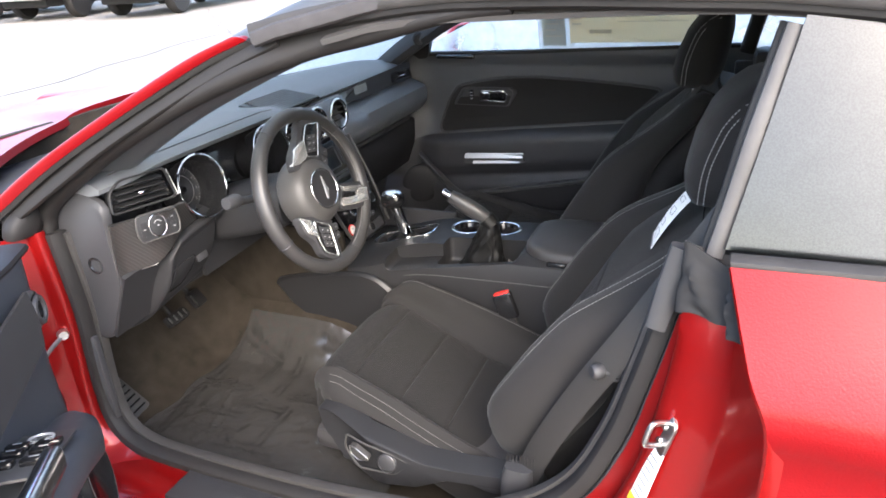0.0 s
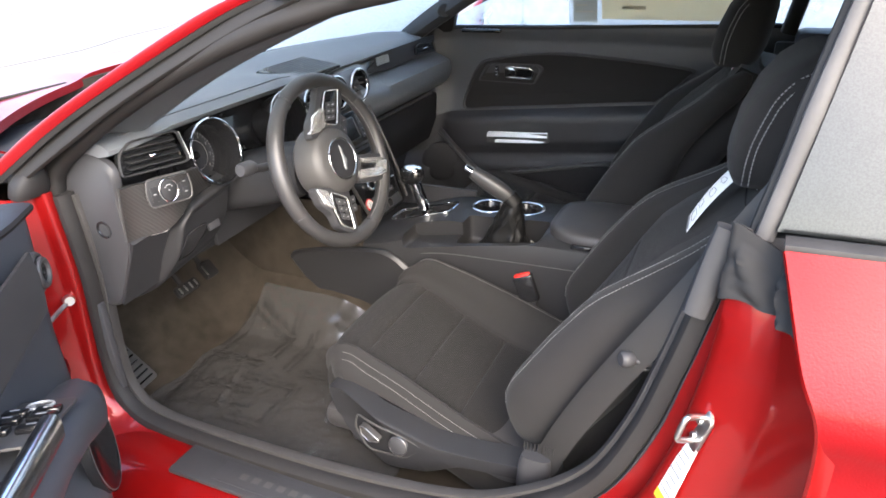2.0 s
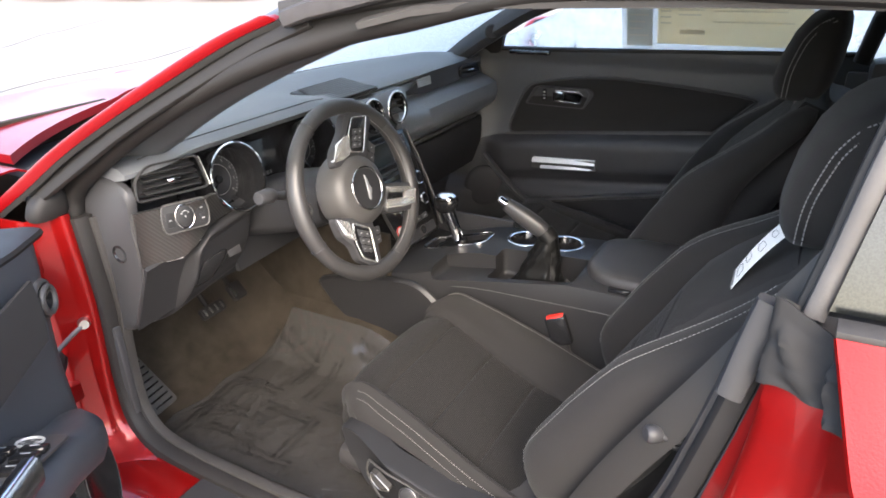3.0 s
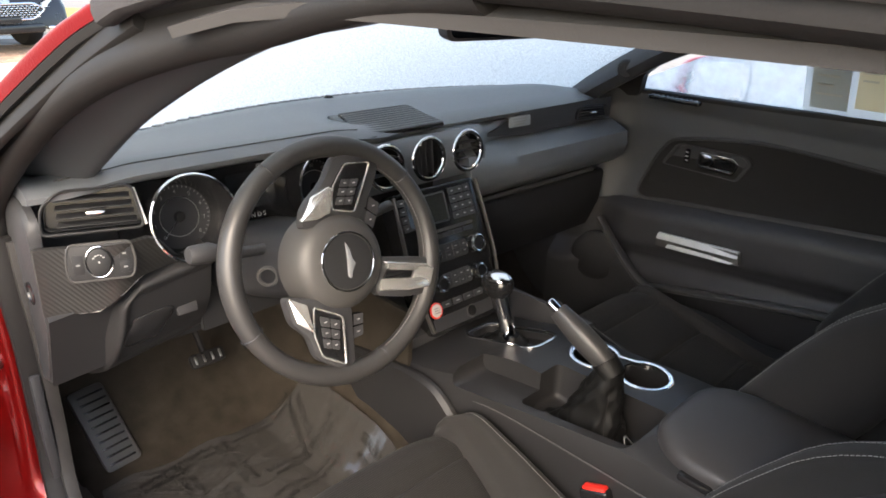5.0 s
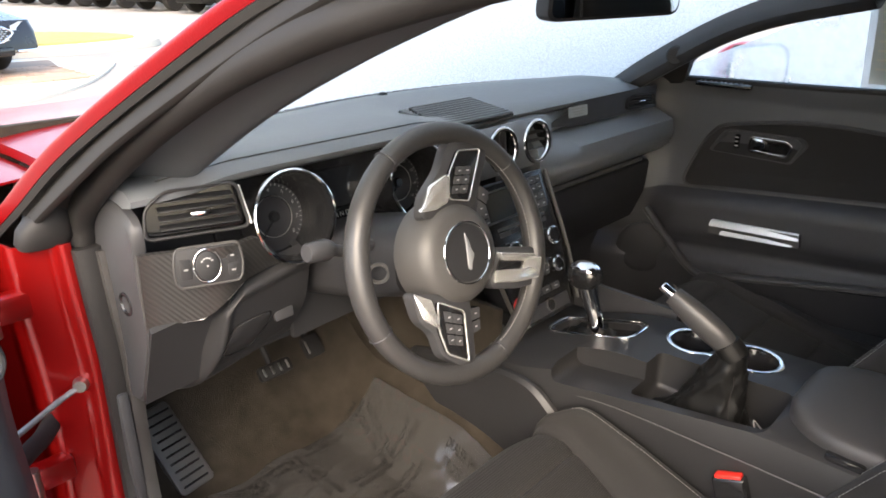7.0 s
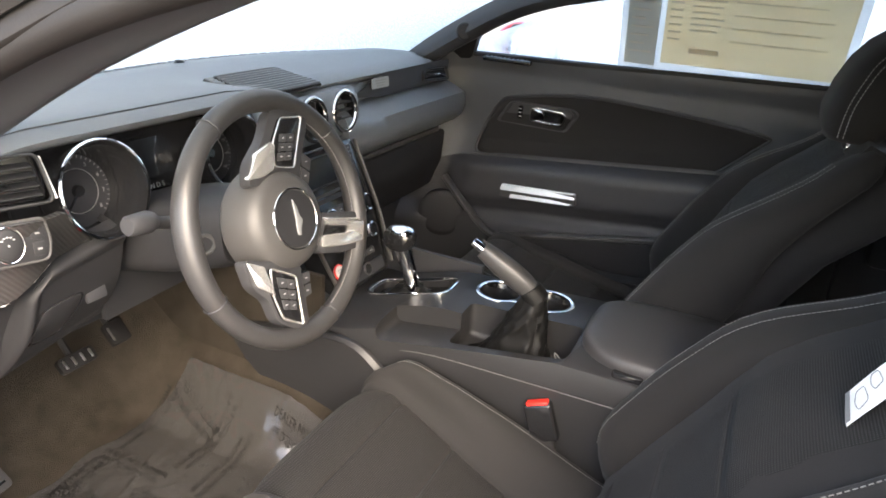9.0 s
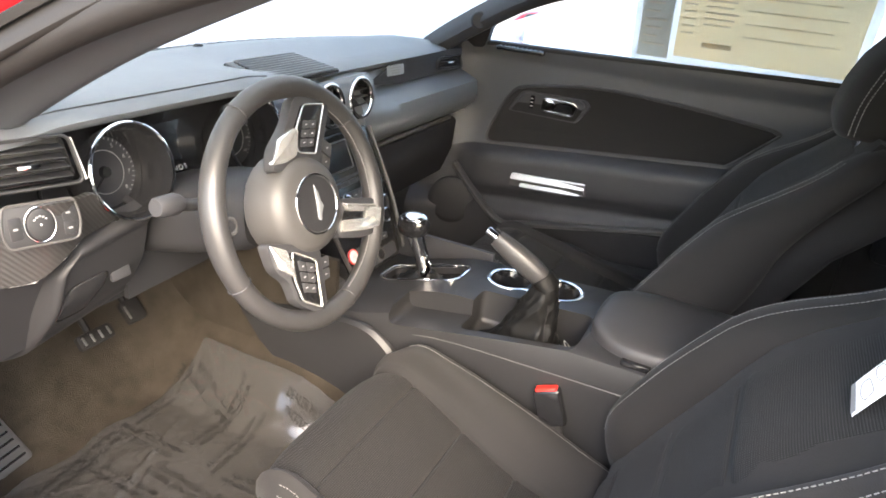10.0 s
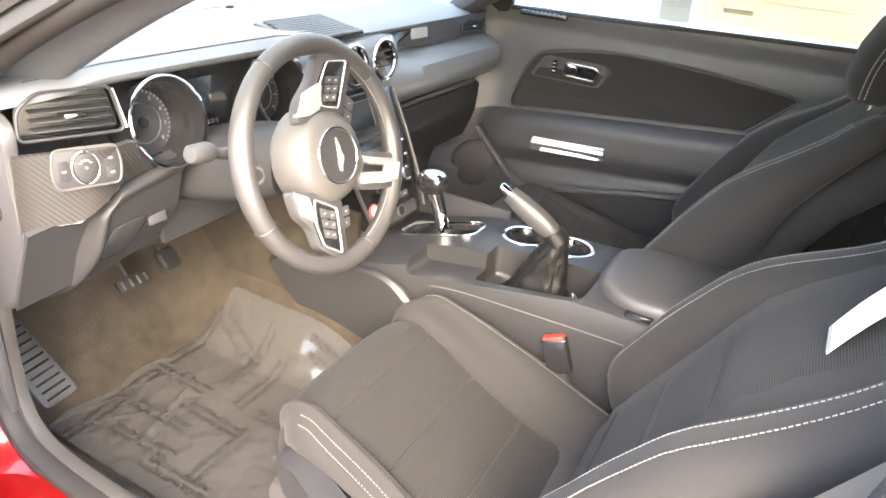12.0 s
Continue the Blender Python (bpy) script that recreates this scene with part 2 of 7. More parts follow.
def faces_of(rows, loop_u=False, loop_v=False, cap=False):
    """A sheet over rows of points; loop_u closes each row, loop_v joins the last row to the first, cap closes the two ends."""
    bm = bmesh.new()
    vs = [[bm.verts.new(p) for p in row] for row in rows]
    nr, nc = len(vs), len(vs[0])
    for i in range(nr if loop_v else nr - 1):
        a, b = vs[i], vs[(i + 1) % nr]
        for j in range(nc if loop_u else nc - 1):
            k = (j + 1) % nc
            bm.faces.new((a[j], a[k], b[k], b[j]))
    if cap:
        bm.faces.new(vs[0][::-1])
        bm.faces.new(vs[-1])
    return bm


def loft(rings):
    return faces_of(rings, loop_u=True, cap=True)


def sheet(f, nu, nv, thick):
    """f(u, v) for u, v from 0 to 1, given thickness."""
    bm = faces_of([[f(i / nu, j / nv) for i in range(nu + 1)] for j in range(nv + 1)])
    bmesh.ops.recalc_face_normals(bm, faces=bm.faces)
    bmesh.ops.solidify(bm, geom=bm.faces[:], thickness=thick)
    return bm


def box(x0, x1, y0, y1, z0, z1, bevel=0.004, seg=2, m=None):
    bm = bmesh.new()
    bmesh.ops.create_cube(bm, size=1)
    bm.transform(Matrix.Translation(((x0 + x1) / 2, (y0 + y1) / 2, (z0 + z1) / 2)) @ Matrix.Diagonal((abs(x1 - x0), abs(y1 - y0), abs(z1 - z0), 1)))
    if bevel:
        bmesh.ops.bevel(bm, geom=bm.edges[:], offset=min(bevel, 0.45 * min(abs(x1 - x0), abs(y1 - y0), abs(z1 - z0))), segments=seg, affect="EDGES", profile=0.5)
    if m is not None:
        bm.transform(m)
    return bm


def join(*bms):
    out = bms[0]
    for b in bms[1:]:
        me = bpy.data.meshes.new("t")
        b.to_mesh(me)
        b.free()
        out.from_mesh(me)
        bpy.data.meshes.remove(me)
    return out


def spline(pts, n=8, closed=False):
    """A smooth line through a few points."""
    p = [Vector(q) for q in pts]
    out = []
    count = len(p) if closed else len(p) - 1
    for i in range(count):
        if closed:
            a, b, c, d = p[i - 1], p[i], p[(i + 1) % len(p)], p[(i + 2) % len(p)]
        else:
            b, c = p[i], p[i + 1]
            a = p[i - 1] if i else b * 2 - c
            d = p[i + 2] if i + 2 < len(p) else c * 2 - b
        for k in range(n):
            t = k / n
            out.append(0.5 * ((2 * b) + (c - a) * t + (2 * a - 5 * b + 4 * c - d) * t * t + (3 * b - a - 3 * c + d) * t ** 3))
    if not closed:
        out.append(p[-1])
    return out


def sweep(path, section, up=(0, 0, 1), closed=False, scale=None):
    """Carries a closed section of (side, up) offsets along a path."""
    rows, n = [], len(path)
    up = Vector(up)
    for i, p in enumerate(path):
        nxt = path[(i + 1) % n] if closed or i < n - 1 else path[i]
        prv = path[i - 1] if closed or i else path[i]
        t = (nxt - prv).normalized()
        side = t.cross(up)
        side = side.normalized() if side.length > 1e-6 else Vector((1, 0, 0))
        above = side.cross(t).normalized()
        k = scale(i / (n - 1)) if scale else 1.0
        rows.append([p + side * (a * k) + above * (b * k) for a, b in section])
    return faces_of(rows, loop_u=True, loop_v=closed, cap=not closed)


def circle(r, n=10, ry=None):
    return [(r * math.cos(2 * math.pi * i / n), (ry or r) * math.sin(2 * math.pi * i / n)) for i in range(n)]


def squircle(a, b, n=20, p=3.0):
    out = []
    for i in range(n):
        w = 2 * math.pi * i / n
        c, s = math.cos(w), math.sin(w)
        out.append((a * math.copysign(abs(c) ** (2 / p), c), b * math.copysign(abs(s) ** (2 / p), s)))
    return out


def tube(pts, r, n=10, closed=False, smoothing=6, up=(0, 0, 1), scale=None):
    path = spline(pts, smoothing, closed) if smoothing > 1 else [Vector(p) for p in pts]
    return sweep(path, circle(r, n), up, closed, scale)


def lathe(profile, m, n=28, cap=True):
    """Turns (radius, height) points round the local z of m."""
    rows = [[m @ V(r * math.cos(2 * math.pi * i / n), r * math.sin(2 * math.pi * i / n), h) for i in range(n)] for r, h in profile]
    return faces_of(rows, loop_u=True, cap=cap)


def ring(m, R, r, n=36, k=8, flat=1.0):
    """A torus round the local z of m."""
    rows = []
    for i in range(n):
        w = 2 * math.pi * i / n
        rows.append([m @ V((R + r * math.cos(2 * math.pi * j / k)) * math.cos(w), (R + r * math.cos(2 * math.pi * j / k)) * math.sin(w), flat * r * math.sin(2 * math.pi * j / k)) for j in range(k)])
    return faces_of(rows, loop_u=True, loop_v=True)


def slab(outline, m, depth, bevel=0.0, seg=2):
    """A flat plate: (x, y) outline in the plane of m, from local z 0 to depth."""
    bm = bmesh.new()
    f = bm.faces.new([bm.verts.new((x, y, 0)) for x, y in outline])
    r = bmesh.ops.extrude_face_region(bm, geom=[f])
    top = [v for v in r["geom"] if isinstance(v, bmesh.types.BMVert)]
    for v in top:
        v.co.z += depth
    bmesh.ops.recalc_face_normals(bm, faces=bm.faces)
    if bevel:
        edges = [e for e in bm.edges if abs(e.verts[0].co.z - depth) < 1e-7 and abs(e.verts[1].co.z - depth) < 1e-7]
        bmesh.ops.bevel(bm, geom=edges, offset=bevel, segments=seg, affect="EDGES", profile=0.5)
    bm.transform(m)
    return bm


def rounded(pts, r, n=5):
    """Rounds the corners of a 2D outline."""
    out, c = [], len(pts)
    for i in range(c):
        p, a, b = Vector(pts[i]), Vector(pts[i - 1]), Vector(pts[(i + 1) % c])
        k = min(r, 0.45 * (a - p).length, 0.45 * (b - p).length)
        s, e = p + (a - p).normalized() * k, p + (b - p).normalized() * k
        for j in range(n + 1):
            f = j / n
            q = s * (1 - f) ** 2 + p * 2 * f * (1 - f) + e * f * f
            out.append((q.x, q.y))
    return out


def rect(w, h, r=0.0, n=4):
    pts = [(-w / 2, -h / 2), (w / 2, -h / 2), (w / 2, h / 2), (-w / 2, h / 2)]
    return rounded(pts, r, n) if r else pts


def facing(at, normal, up=(0, 0, 1)):
    """Local z along normal, local y as near up as can be."""
    z = Vector(normal).normalized()
    x = Vector(up).cross(z).normalized()
    y = z.cross(x)
    m = Matrix((x, y, z)).transposed().to_4x4()
    m.translation = Vector(at)
    return m


def stitches(path, mat, parent, pitch=0.0062, length=0.0042, w=0.0011, lift=0.0, name="stitching"):
    """A row of single thread stitches along a line."""
    bm = bmesh.new()
    verts, faces, left, k = [], [], 0.0, 0
    me = bpy.data.meshes.new("t")
    for a, b in zip(path, path[1:]):
        d = b - a
        ln = d.length
        if ln < 1e-7:
            continue
        t = d / ln
        s = t.orthogonal().normalized()
        u = t.cross(s)
        at = left
        while at < ln:
            p, q = a + t * at, a + t * min(at + length, ln + length)
            n0 = len(verts)
            for c in (p, q):
                verts += [c + s * w, c + u * w, c - s * w, c - u * w]
            faces += [[n0 + i, n0 + (i + 1) % 4, n0 + 4 + (i + 1) % 4, n0 + 4 + i] for i in range(4)]
            faces += [[n0 + 3, n0 + 2, n0 + 1, n0], [n0 + 4, n0 + 5, n0 + 6, n0 + 7]]
            at += pitch
        left = at - ln
    me.from_pydata([tuple(v) for v in verts], [], faces)
    bm.from_mesh(me)
    bpy.data.meshes.remove(me)
    return part(name, bm, mat, parent)


def lettering(text, size, m, mat, parent, name="lettering", depth=0.0004, align="CENTER"):
    """Raised letters of the built-in font in the plane of m."""
    cu = bpy.data.curves.new("t", "FONT")
    cu.body, cu.size, cu.extrude, cu.align_x, cu.align_y = text, size, depth, align, "CENTER"
    ob = new("t", cu)
    me = bpy.data.meshes.new_from_object(ob.evaluated_get(bpy.context.evaluated_depsgraph_get()))
    bpy.data.objects.remove(ob)
    bm = bmesh.new()
    bm.from_mesh(me)
    bpy.data.meshes.remove(me)
    bm.transform(m)
    return part(name, bm, mat, parent)


def cut(bm, *cutters):
    """Takes the cutters' volumes out of a closed mesh."""
    def made(b):
        me = bpy.data.meshes.new("t")
        bmesh.ops.recalc_face_normals(b, faces=b.faces)
        b.to_mesh(me)
        b.free()
        return new("t", me)
    ob = made(bm)
    tools = [made(c) for c in cutters]
    for c in tools:
        mod = ob.modifiers.new("b", "BOOLEAN")
        mod.operation, mod.object, mod.solver = "DIFFERENCE", c, "EXACT"
    bpy.context.view_layer.update()
    me = bpy.data.meshes.new_from_object(ob.evaluated_get(bpy.context.evaluated_depsgraph_get()))
    out = bmesh.new()
    out.from_mesh(me)
    bpy.data.meshes.remove(me)
    for o in [ob, *tools]:
        d = o.data
        bpy.data.objects.remove(o)
        bpy.data.meshes.remove(d)
    return out


# ---- car body ----
car = thing("convertible_car", (0, 0, 0), "red convertible car with black canvas roof and dew drops", "car")


def carpet(u, v):
    x, y = lerp(-0.72, 0.72, u), lerp(-1.7, 0.86, v)
    flank = lerp(0.19, 0.31, smooth(-0.10, 0.20, y))
    z = 0.225 + 0.15 * smooth(flank, 0.13, abs(x)) + 0.42 * smooth(0.40, 0.86, y) ** 1.2 + 0.25 * smooth(-0.75, -0.95, y)
    return V(x, y, z + 0.004 * noise.noise(V(x * 9, y * 9, 0)) + 0.002 * noise.noise(V(x * 40, y * 40, 2)))


part("carpet", sheet(carpet, 120, 160, 0.02), CARPET, car, "dark looped floor carpet, dusty")
part("firewall", sheet(lambda u, v: V(lerp(-0.74, 0.74, u), 0.86, lerp(0.2, 0.9, v)), 2, 2, 0.02), CARPET, car)
for s in (-1, 1):
    part("kick_panel", box(s * 0.712, s * 0.728, 0.37, 0.88, 0.2, 0.57, 0.004), PLASTIC, car)
    part("side_trim", box(s * 0.70, s * 0.72, -1.9, -0.80, 0.3, 0.9, 0.01), PLASTIC, car)

# sill with its scuff plate
SILL = [(-0.655, 0.20), (-0.675, 0.262), (-0.705, 0.288), (-0.745, 0.292), (-0.80, 0.290), (-0.845, 0.272), (-0.885, 0.235), (-0.90, 0.19), (-0.86, 0.16), (-0.70, 0.16)]
part("sill", loft([[V(x, y, z + 0.06 * smooth(-0.35, -0.75, y)) for x, z in SILL] for y in [0.75, 0.5, 0.2, 0.0, -0.2, -0.4, -0.5, -0.6, -0.7, -0.8]]), RED, car, angle=30)
part("sill_trim", faces_of([[V(-0.653, y, 0.215), V(-0.668, y, 0.262), V(-0.695, y, 0.296), V(-0.722, y, 0.3), V(-0.728, y, 0.285), V(-0.70, y, 0.27), V(-0.66, y, 0.2)] for y in [0.44, 0.2, 0.0, -0.2, -0.45]], loop_u=True, cap=True), PLASTIC_GREY, car)
scuff = part("scuff_plate", box(-0.826, -0.746, -0.55, 0.168, 0.288, 0.299, 0.003), PLASTIC, car, "black ribbed door sill scuff plate")
part("raised_panel", box(-0.814, -0.764, -0.50, 0.07, 0.2985, 0.3005, 0.001), PLASTIC, scuff)
for i in range(6):
    part("mark", box(-0.796, -0.782, 0.02 - i * 0.028, 0.004 - i * 0.028, 0.3, 0.3009, 0.0), PLASTIC_GREY, scuff)

# weatherstrip round the driver's door opening
OPENING = [(-0.722, 0.392, 0.804), (-0.721, 0.386, 0.714), (-0.717, 0.387, 0.624), (-0.716, 0.397, 0.514), (-0.716, 0.4, 0.429), (-0.721, 0.38, 0.348), (-0.726, 0.314, 0.304), (-0.732, 0.156, 0.295), (-0.735, -0.15, 0.3),
           (-0.7337, -0.4038, 0.33), (-0.7289, -0.5394, 0.39), (-0.7231, -0.6318, 0.47), (-0.716, -0.687, 0.58), (-0.711, -0.72, 0.69), (-0.706, -0.745, 0.79), (-0.698, -0.764, 0.88)]
SEALPATH = spline(OPENING, 6)
part("door_weatherstrip", sweep(SEALPATH, squircle(0.017, 0.021, 12), up=(1, 0, 0)), RUBBER, car, "black rubber door weatherstrip, dusty")
part("weatherstrip_lip", sweep([p + V(-0.012, 0, 0) + (V(0, -0.11, 0.62) - V(0, p.y, p.z)).normalized() * -0.02 for p in SEALPATH], squircle(0.006, 0.012, 8), up=(1, 0, 0)), RUBBER_GREY, car)
part("weatherstrip_flange", sweep([p + V(0.016, 0, 0) + (V(0, -0.11, 0.62) - V(0, p.y, p.z)).normalized() * 0.014 for p in SEALPATH], squircle(0.012, 0.012, 8), up=(1, 0, 0)), RUBBER_GREY, car)

# front door jamb, red
JAMB_F = [(-0.742, 0.397, 0.814), (-0.74, 0.392, 0.714), (-0.736, 0.394, 0.624), (-0.735, 0.404, 0.514), (-0.735, 0.41, 0.429), (-0.74, 0.392, 0.344), (-0.746, 0.322, 0.296), (-0.7556, 0.2089, 0.2826)]
JAMB_O = [(-0.864, 0.462, 0.814), (-0.864, 0.462, 0.714), (-0.859, 0.467, 0.624), (-0.854, 0.472, 0.514), (-0.859, 0.462, 0.414), (-0.874, 0.432, 0.294), (-0.889, 0.342, 0.224), (-0.8956, 0.2089, 0.2056)]
jf, jo = spline(JAMB_F, 6), spline(JAMB_O, 6)
part("front_door_jamb", sheet(lambda u, v: (lambda a, b: a.lerp(b, u) + (V(0.0, 0.07, 0.0) * smooth(0.50, 0.58, u) * smooth(1.0, 0.93, u) + V(0, -0.006, 0) * smooth(0.0, 0.06, u) - V(0, -0.006, 0) * smooth(0.12, 0.2, u)) * smooth(0.85, 0.55, v))(jf[round(v * (len(jf) - 1))], jo[round(v * (len(jf) - 1))]), 30, len(jf) - 1, 0.004), RED, car, "glossy red door jamb", angle=60)

# rear door jamb and quarter panel, red
JAMB_B = [(-0.726, -0.777, 0.88), (-0.731, -0.76, 0.79), (-0.734, -0.737, 0.69), (-0.738, -0.707, 0.58), (-0.742, -0.652, 0.47), (-0.7466, -0.5601, 0.385), (-0.7534, -0.4247, 0.325), (-0.76, -0.2, 0.29)]
JAMB_Q = [(-0.796, -0.815, 0.917), (-0.864, -0.846, 0.82), (-0.889, -0.872, 0.75), (-0.904, -0.864, 0.60), (-0.914, -0.837, 0.47), (-0.914, -0.752, 0.35), (-0.907, -0.588, 0.27), (-0.9, -0.3, 0.22)]
jb, jq = spline(JAMB_B, 6), spline(JAMB_Q, 6)


def rear_jamb(u, v):
    f = v * (len(jb) - 1)
    k = min(len(jb) - 2, int(f))
    p = jb[k].lerp(jb[k + 1], f - k).lerp(jq[k].lerp(jq[k + 1], f - k), u)
    step = 0.035 * smooth(0.30, 0.42, u) * smooth(1.0, 0.9, u) + 0.012 * math.sin(u * 20) * smooth(0.42, 0.2, u)
    return p + (V(0, -1, -0.25) * step * smooth(1.0, 0.75, v))


part("rear_door_jamb", sheet(rear_jamb, 26, len(jb) - 1, 0.004), RED, car, "glossy red rear door jamb", angle=60)


def quarter(u, v):
    k = v * (len(jq) - 1)
    i = min(len(jq) - 2, int(k))
    e = jq[i].lerp(jq[i + 1], k - i)
    z = e.z
    bulge = 0.055 * smooth(0.0, 0.5, u)
    crease = -0.016 * smooth(0.76, 0.72, z) * smooth(0.56, 0.70, z)
    return V(e.x - bulge * smooth(0.95, 0.7, z) - crease, lerp(e.y, -2.3, u), z + 0.03 * u * smooth(0.7, 0.95, z))


part("quarter_panel", sheet(quarter, 30, 44, 0.004), RED_DEW, car, "bright red rear quarter panel with dew drops", angle=60)
part("belt_moulding", sweep(spline([(-0.778, -0.815, 0.917), (-0.785, -1.1, 0.924), (-0.78, -1.5, 0.93), (-0.74, -2.0, 0.93)], 5), squircle(0.015, 0.007, 12)), RUBBER_GREY, car, "pebbled black belt moulding")

# rubber corner at the foot of the quarter glass
def boot(u, v):
    k = lerp(0.004 - 0.034 * smooth(0.55, 0.22, u), 0.085 + 0.042 * smooth(0.45, 0.9, u) + 0.014 * math.exp(-((u - 0.15) / 0.12) ** 2), v)
    p = rear_jamb(lerp(0.02, 0.95, u), max(0.0, k))
    if k < 0:
        p = p + V(0.25, 0.06, 1).normalized() * (-k * 0.95)
    fold = 0.009 + smooth(0.12, 0.4, v) * (0.011 * math.exp(-((u - 0.28 - 0.12 * v) / 0.035) ** 2) + 0.013 * math.exp(-((u - 0.56 - 0.04 * v) / 0.045) ** 2) + 0.007 * math.exp(-((u - 0.84 + 0.03 * v) / 0.045) ** 2)) + 0.003 * noise.noise(V(u * 9, v * 6, 1))
    return p + V(-0.62, 0.76, 0.15) * fold


part("corner_boot", sheet(boot, 48, 24, 0.005), material("dark_corner_rubber", (0.022, 0.0215, 0.0215), 0.8, bump=0.4, spec=0.2, vary=0.3, stains=25), car, "black folded rubber corner seal", angle=60)
part("seal_cover", sweep(spline([(-0.725, -0.762, 0.905), (-0.729, -0.748, 0.85), (-0.736, -0.735, 0.79)], 6), squircle(0.017, 0.012, 12), up=(1, 0, 0), scale=lambda f: 1.05 - 0.2 * f), material("grey_rubber_cover", (0.030, 0.030, 0.032), 0.65, bump=0.2), car, "grey rubber seal cover")
# striker and the label below it
SN = V(-0.5, 0.82, 0.28).normalized()
SP = rear_jamb(0.30, 14.6 / 42) + SN * 0.008
sm = facing(SP, SN) @ Matrix.Scale(0.8, 4)
strk = part("striker_plate", slab(rounded([(-0.014, -0.036), (0.014, -0.040), (0.02, 0.026), (0.0, 0.04), (-0.018, 0.028)], 0.01), sm @ Matrix.Translation((0, 0, -0.006)), 0.006, 0.002), STEEL, car, "zinc-plated door striker")
part("striker_loop", tube([sm @ V(0.0, 0.022, 0), sm @ V(0.004, 0.022, 0.024), sm @ V(0.006, 0.016, 0.034), sm @ V(0.006, -0.016, 0.034), sm @ V(0.004, -0.022, 0.024), sm @ V(0.0, -0.022, 0)], 0.0042, 10), STEEL, strk)
for dy in (0.012, -0.016):
    part("striker_bolt", lathe([(0.0001, 0.005), (0.005, 0.005), (0.0065, 0.003), (0.0065, -0.004)], sm @ Matrix.Translation((-0.004, dy, 0.0)), 10), STEEL, strk)
LP = rear_jamb(0.30, 18.2 / 42) + SN * 0.012
lm = facing(LP, SN, (-0.2, 0.3, 1))
lab = part("jamb_label", slab(rect(0.036, 0.10), lm @ Matrix.Translation((0, 0, -0.0012)), 0.0012), WHITE, car, "white paper label on the door jamb")
for i in range(7):
    part("print_bar", slab([(x + 0.0, y + 0.034 - i * 0.011) for x, y in rect(0.027 - 0.005 * (i % 3), 0.0022)], lm, 0.0004), INK, lab)
part("yellow_band", slab([(x, y - 0.047) for x, y in rect(0.036, 0.014)], lm, 0.0005), material("yellow_print", (0.8, 0.5, 0.03), 0.6, bump=0), lab)

# A-pillars, header and roof rails
PILLAR_EDGE = spline([(-0.845, 0.713, 0.665), (-0.818, 0.573, 0.768), (-0.79, 0.423, 0.865), (-0.77, 0.303, 0.943), (-0.747, 0.1725, 1.016), (-0.708, -0.0265, 1.118), (-0.69, -0.1197, 1.156)], 8)
def pillar_at(u, v):
    return PILLAR_EDGE[round(v * 48)] + V(-0.004, 0.042, 0.001) * u + V(-0.003, 0.0, 0.005) * math.sin(math.pi * u) + V(0.004, 0, -0.006) * (1 - u) ** 6


part("a_pillar_skin", sheet(lambda u, v: pillar_at(0.13 + 0.87 * u, v), 14, 48, 0.012), RED_DEW, car, "red outer windscreen pillar", angle=60)
part("pillar_lip", sheet(lambda u, v: pillar_at(0.14 * u, v) + V(0.001, 0, -0.001), 8, 48, 0.010), RUBBER, car, "black rubber lip along the pillar", angle=60)
part("pillar_channel", sweep(spline([(-0.775, 0.443, 0.838), (-0.752, 0.293, 0.93), (-0.731, 0.1725, 1.002), (-0.694, -0.0265, 1.104), (-0.675, -0.16, 1.16)], 8), squircle(0.017, 0.007, 12), up=(-0.75, -0.3, 0.6)), RUBBER, car, "black pillar channel")
part("pillar_seal", sweep(spline([(-0.724, 0.428, 0.8), (-0.714, 0.393, 0.868), (-0.702, 0.238, 0.97), (-0.69, 0.0579, 1.062), (-0.675, -0.0786, 1.116), (-0.655, -0.2, 1.152), (-0.648, -0.3, 1.172), (-0.652, -0.42, 1.190), (-0.655, -0.52, 1.198)], 8), squircle(0.032, 0.018, 16), scale=lambda f: 1 - 0.45 * smooth(0.72, 0.95, f), up=(-0.75, -0.3, 0.6)), RUBBER, car, "black rubber pillar weatherstrip")
SEAL_LINE = spline([(-0.724, 0.428, 0.8), (-0.714, 0.393, 0.868), (-0.702, 0.238, 0.97), (-0.69, 0.0579, 1.062), (-0.675, -0.0786, 1.116), (-0.655, -0.2, 1.152)], 8)
part("pillar_filler", sheet(lambda u, v: PILLAR_EDGE[16 + round(v * 32)].lerp(SEAL_LINE[round(v * 40)], u) + V(0.004, 0.004, -0.004), 8, 48, 0.006), RUBBER, car, "black rubber backing of the pillar seals", angle=60)
# same black trim as the passenger pillar, paler by the haze in its colour
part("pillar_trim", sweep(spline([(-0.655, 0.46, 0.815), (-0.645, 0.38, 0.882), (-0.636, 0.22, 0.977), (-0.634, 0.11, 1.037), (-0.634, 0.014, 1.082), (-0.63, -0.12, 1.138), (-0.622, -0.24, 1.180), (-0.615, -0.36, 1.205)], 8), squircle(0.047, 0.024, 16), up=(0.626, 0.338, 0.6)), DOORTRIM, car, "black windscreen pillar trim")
part("pillar_foot", loft([[V(-0.760 + a * 0.036 * w - 0.006 * k, 0.408 + b * 0.024 * w + 0.01 * k, 0.868 - 0.056 * k + 0.008 * a * (1 - k)) for a, b in squircle(1, 1, 20, 3)] for k, w in ((0, 0.35), (0.15, 0.7), (0.45, 0.95), (0.85, 1.0), (1.0, 0.9))]), RUBBER, car, "black rubber foot of the windscreen pillar")
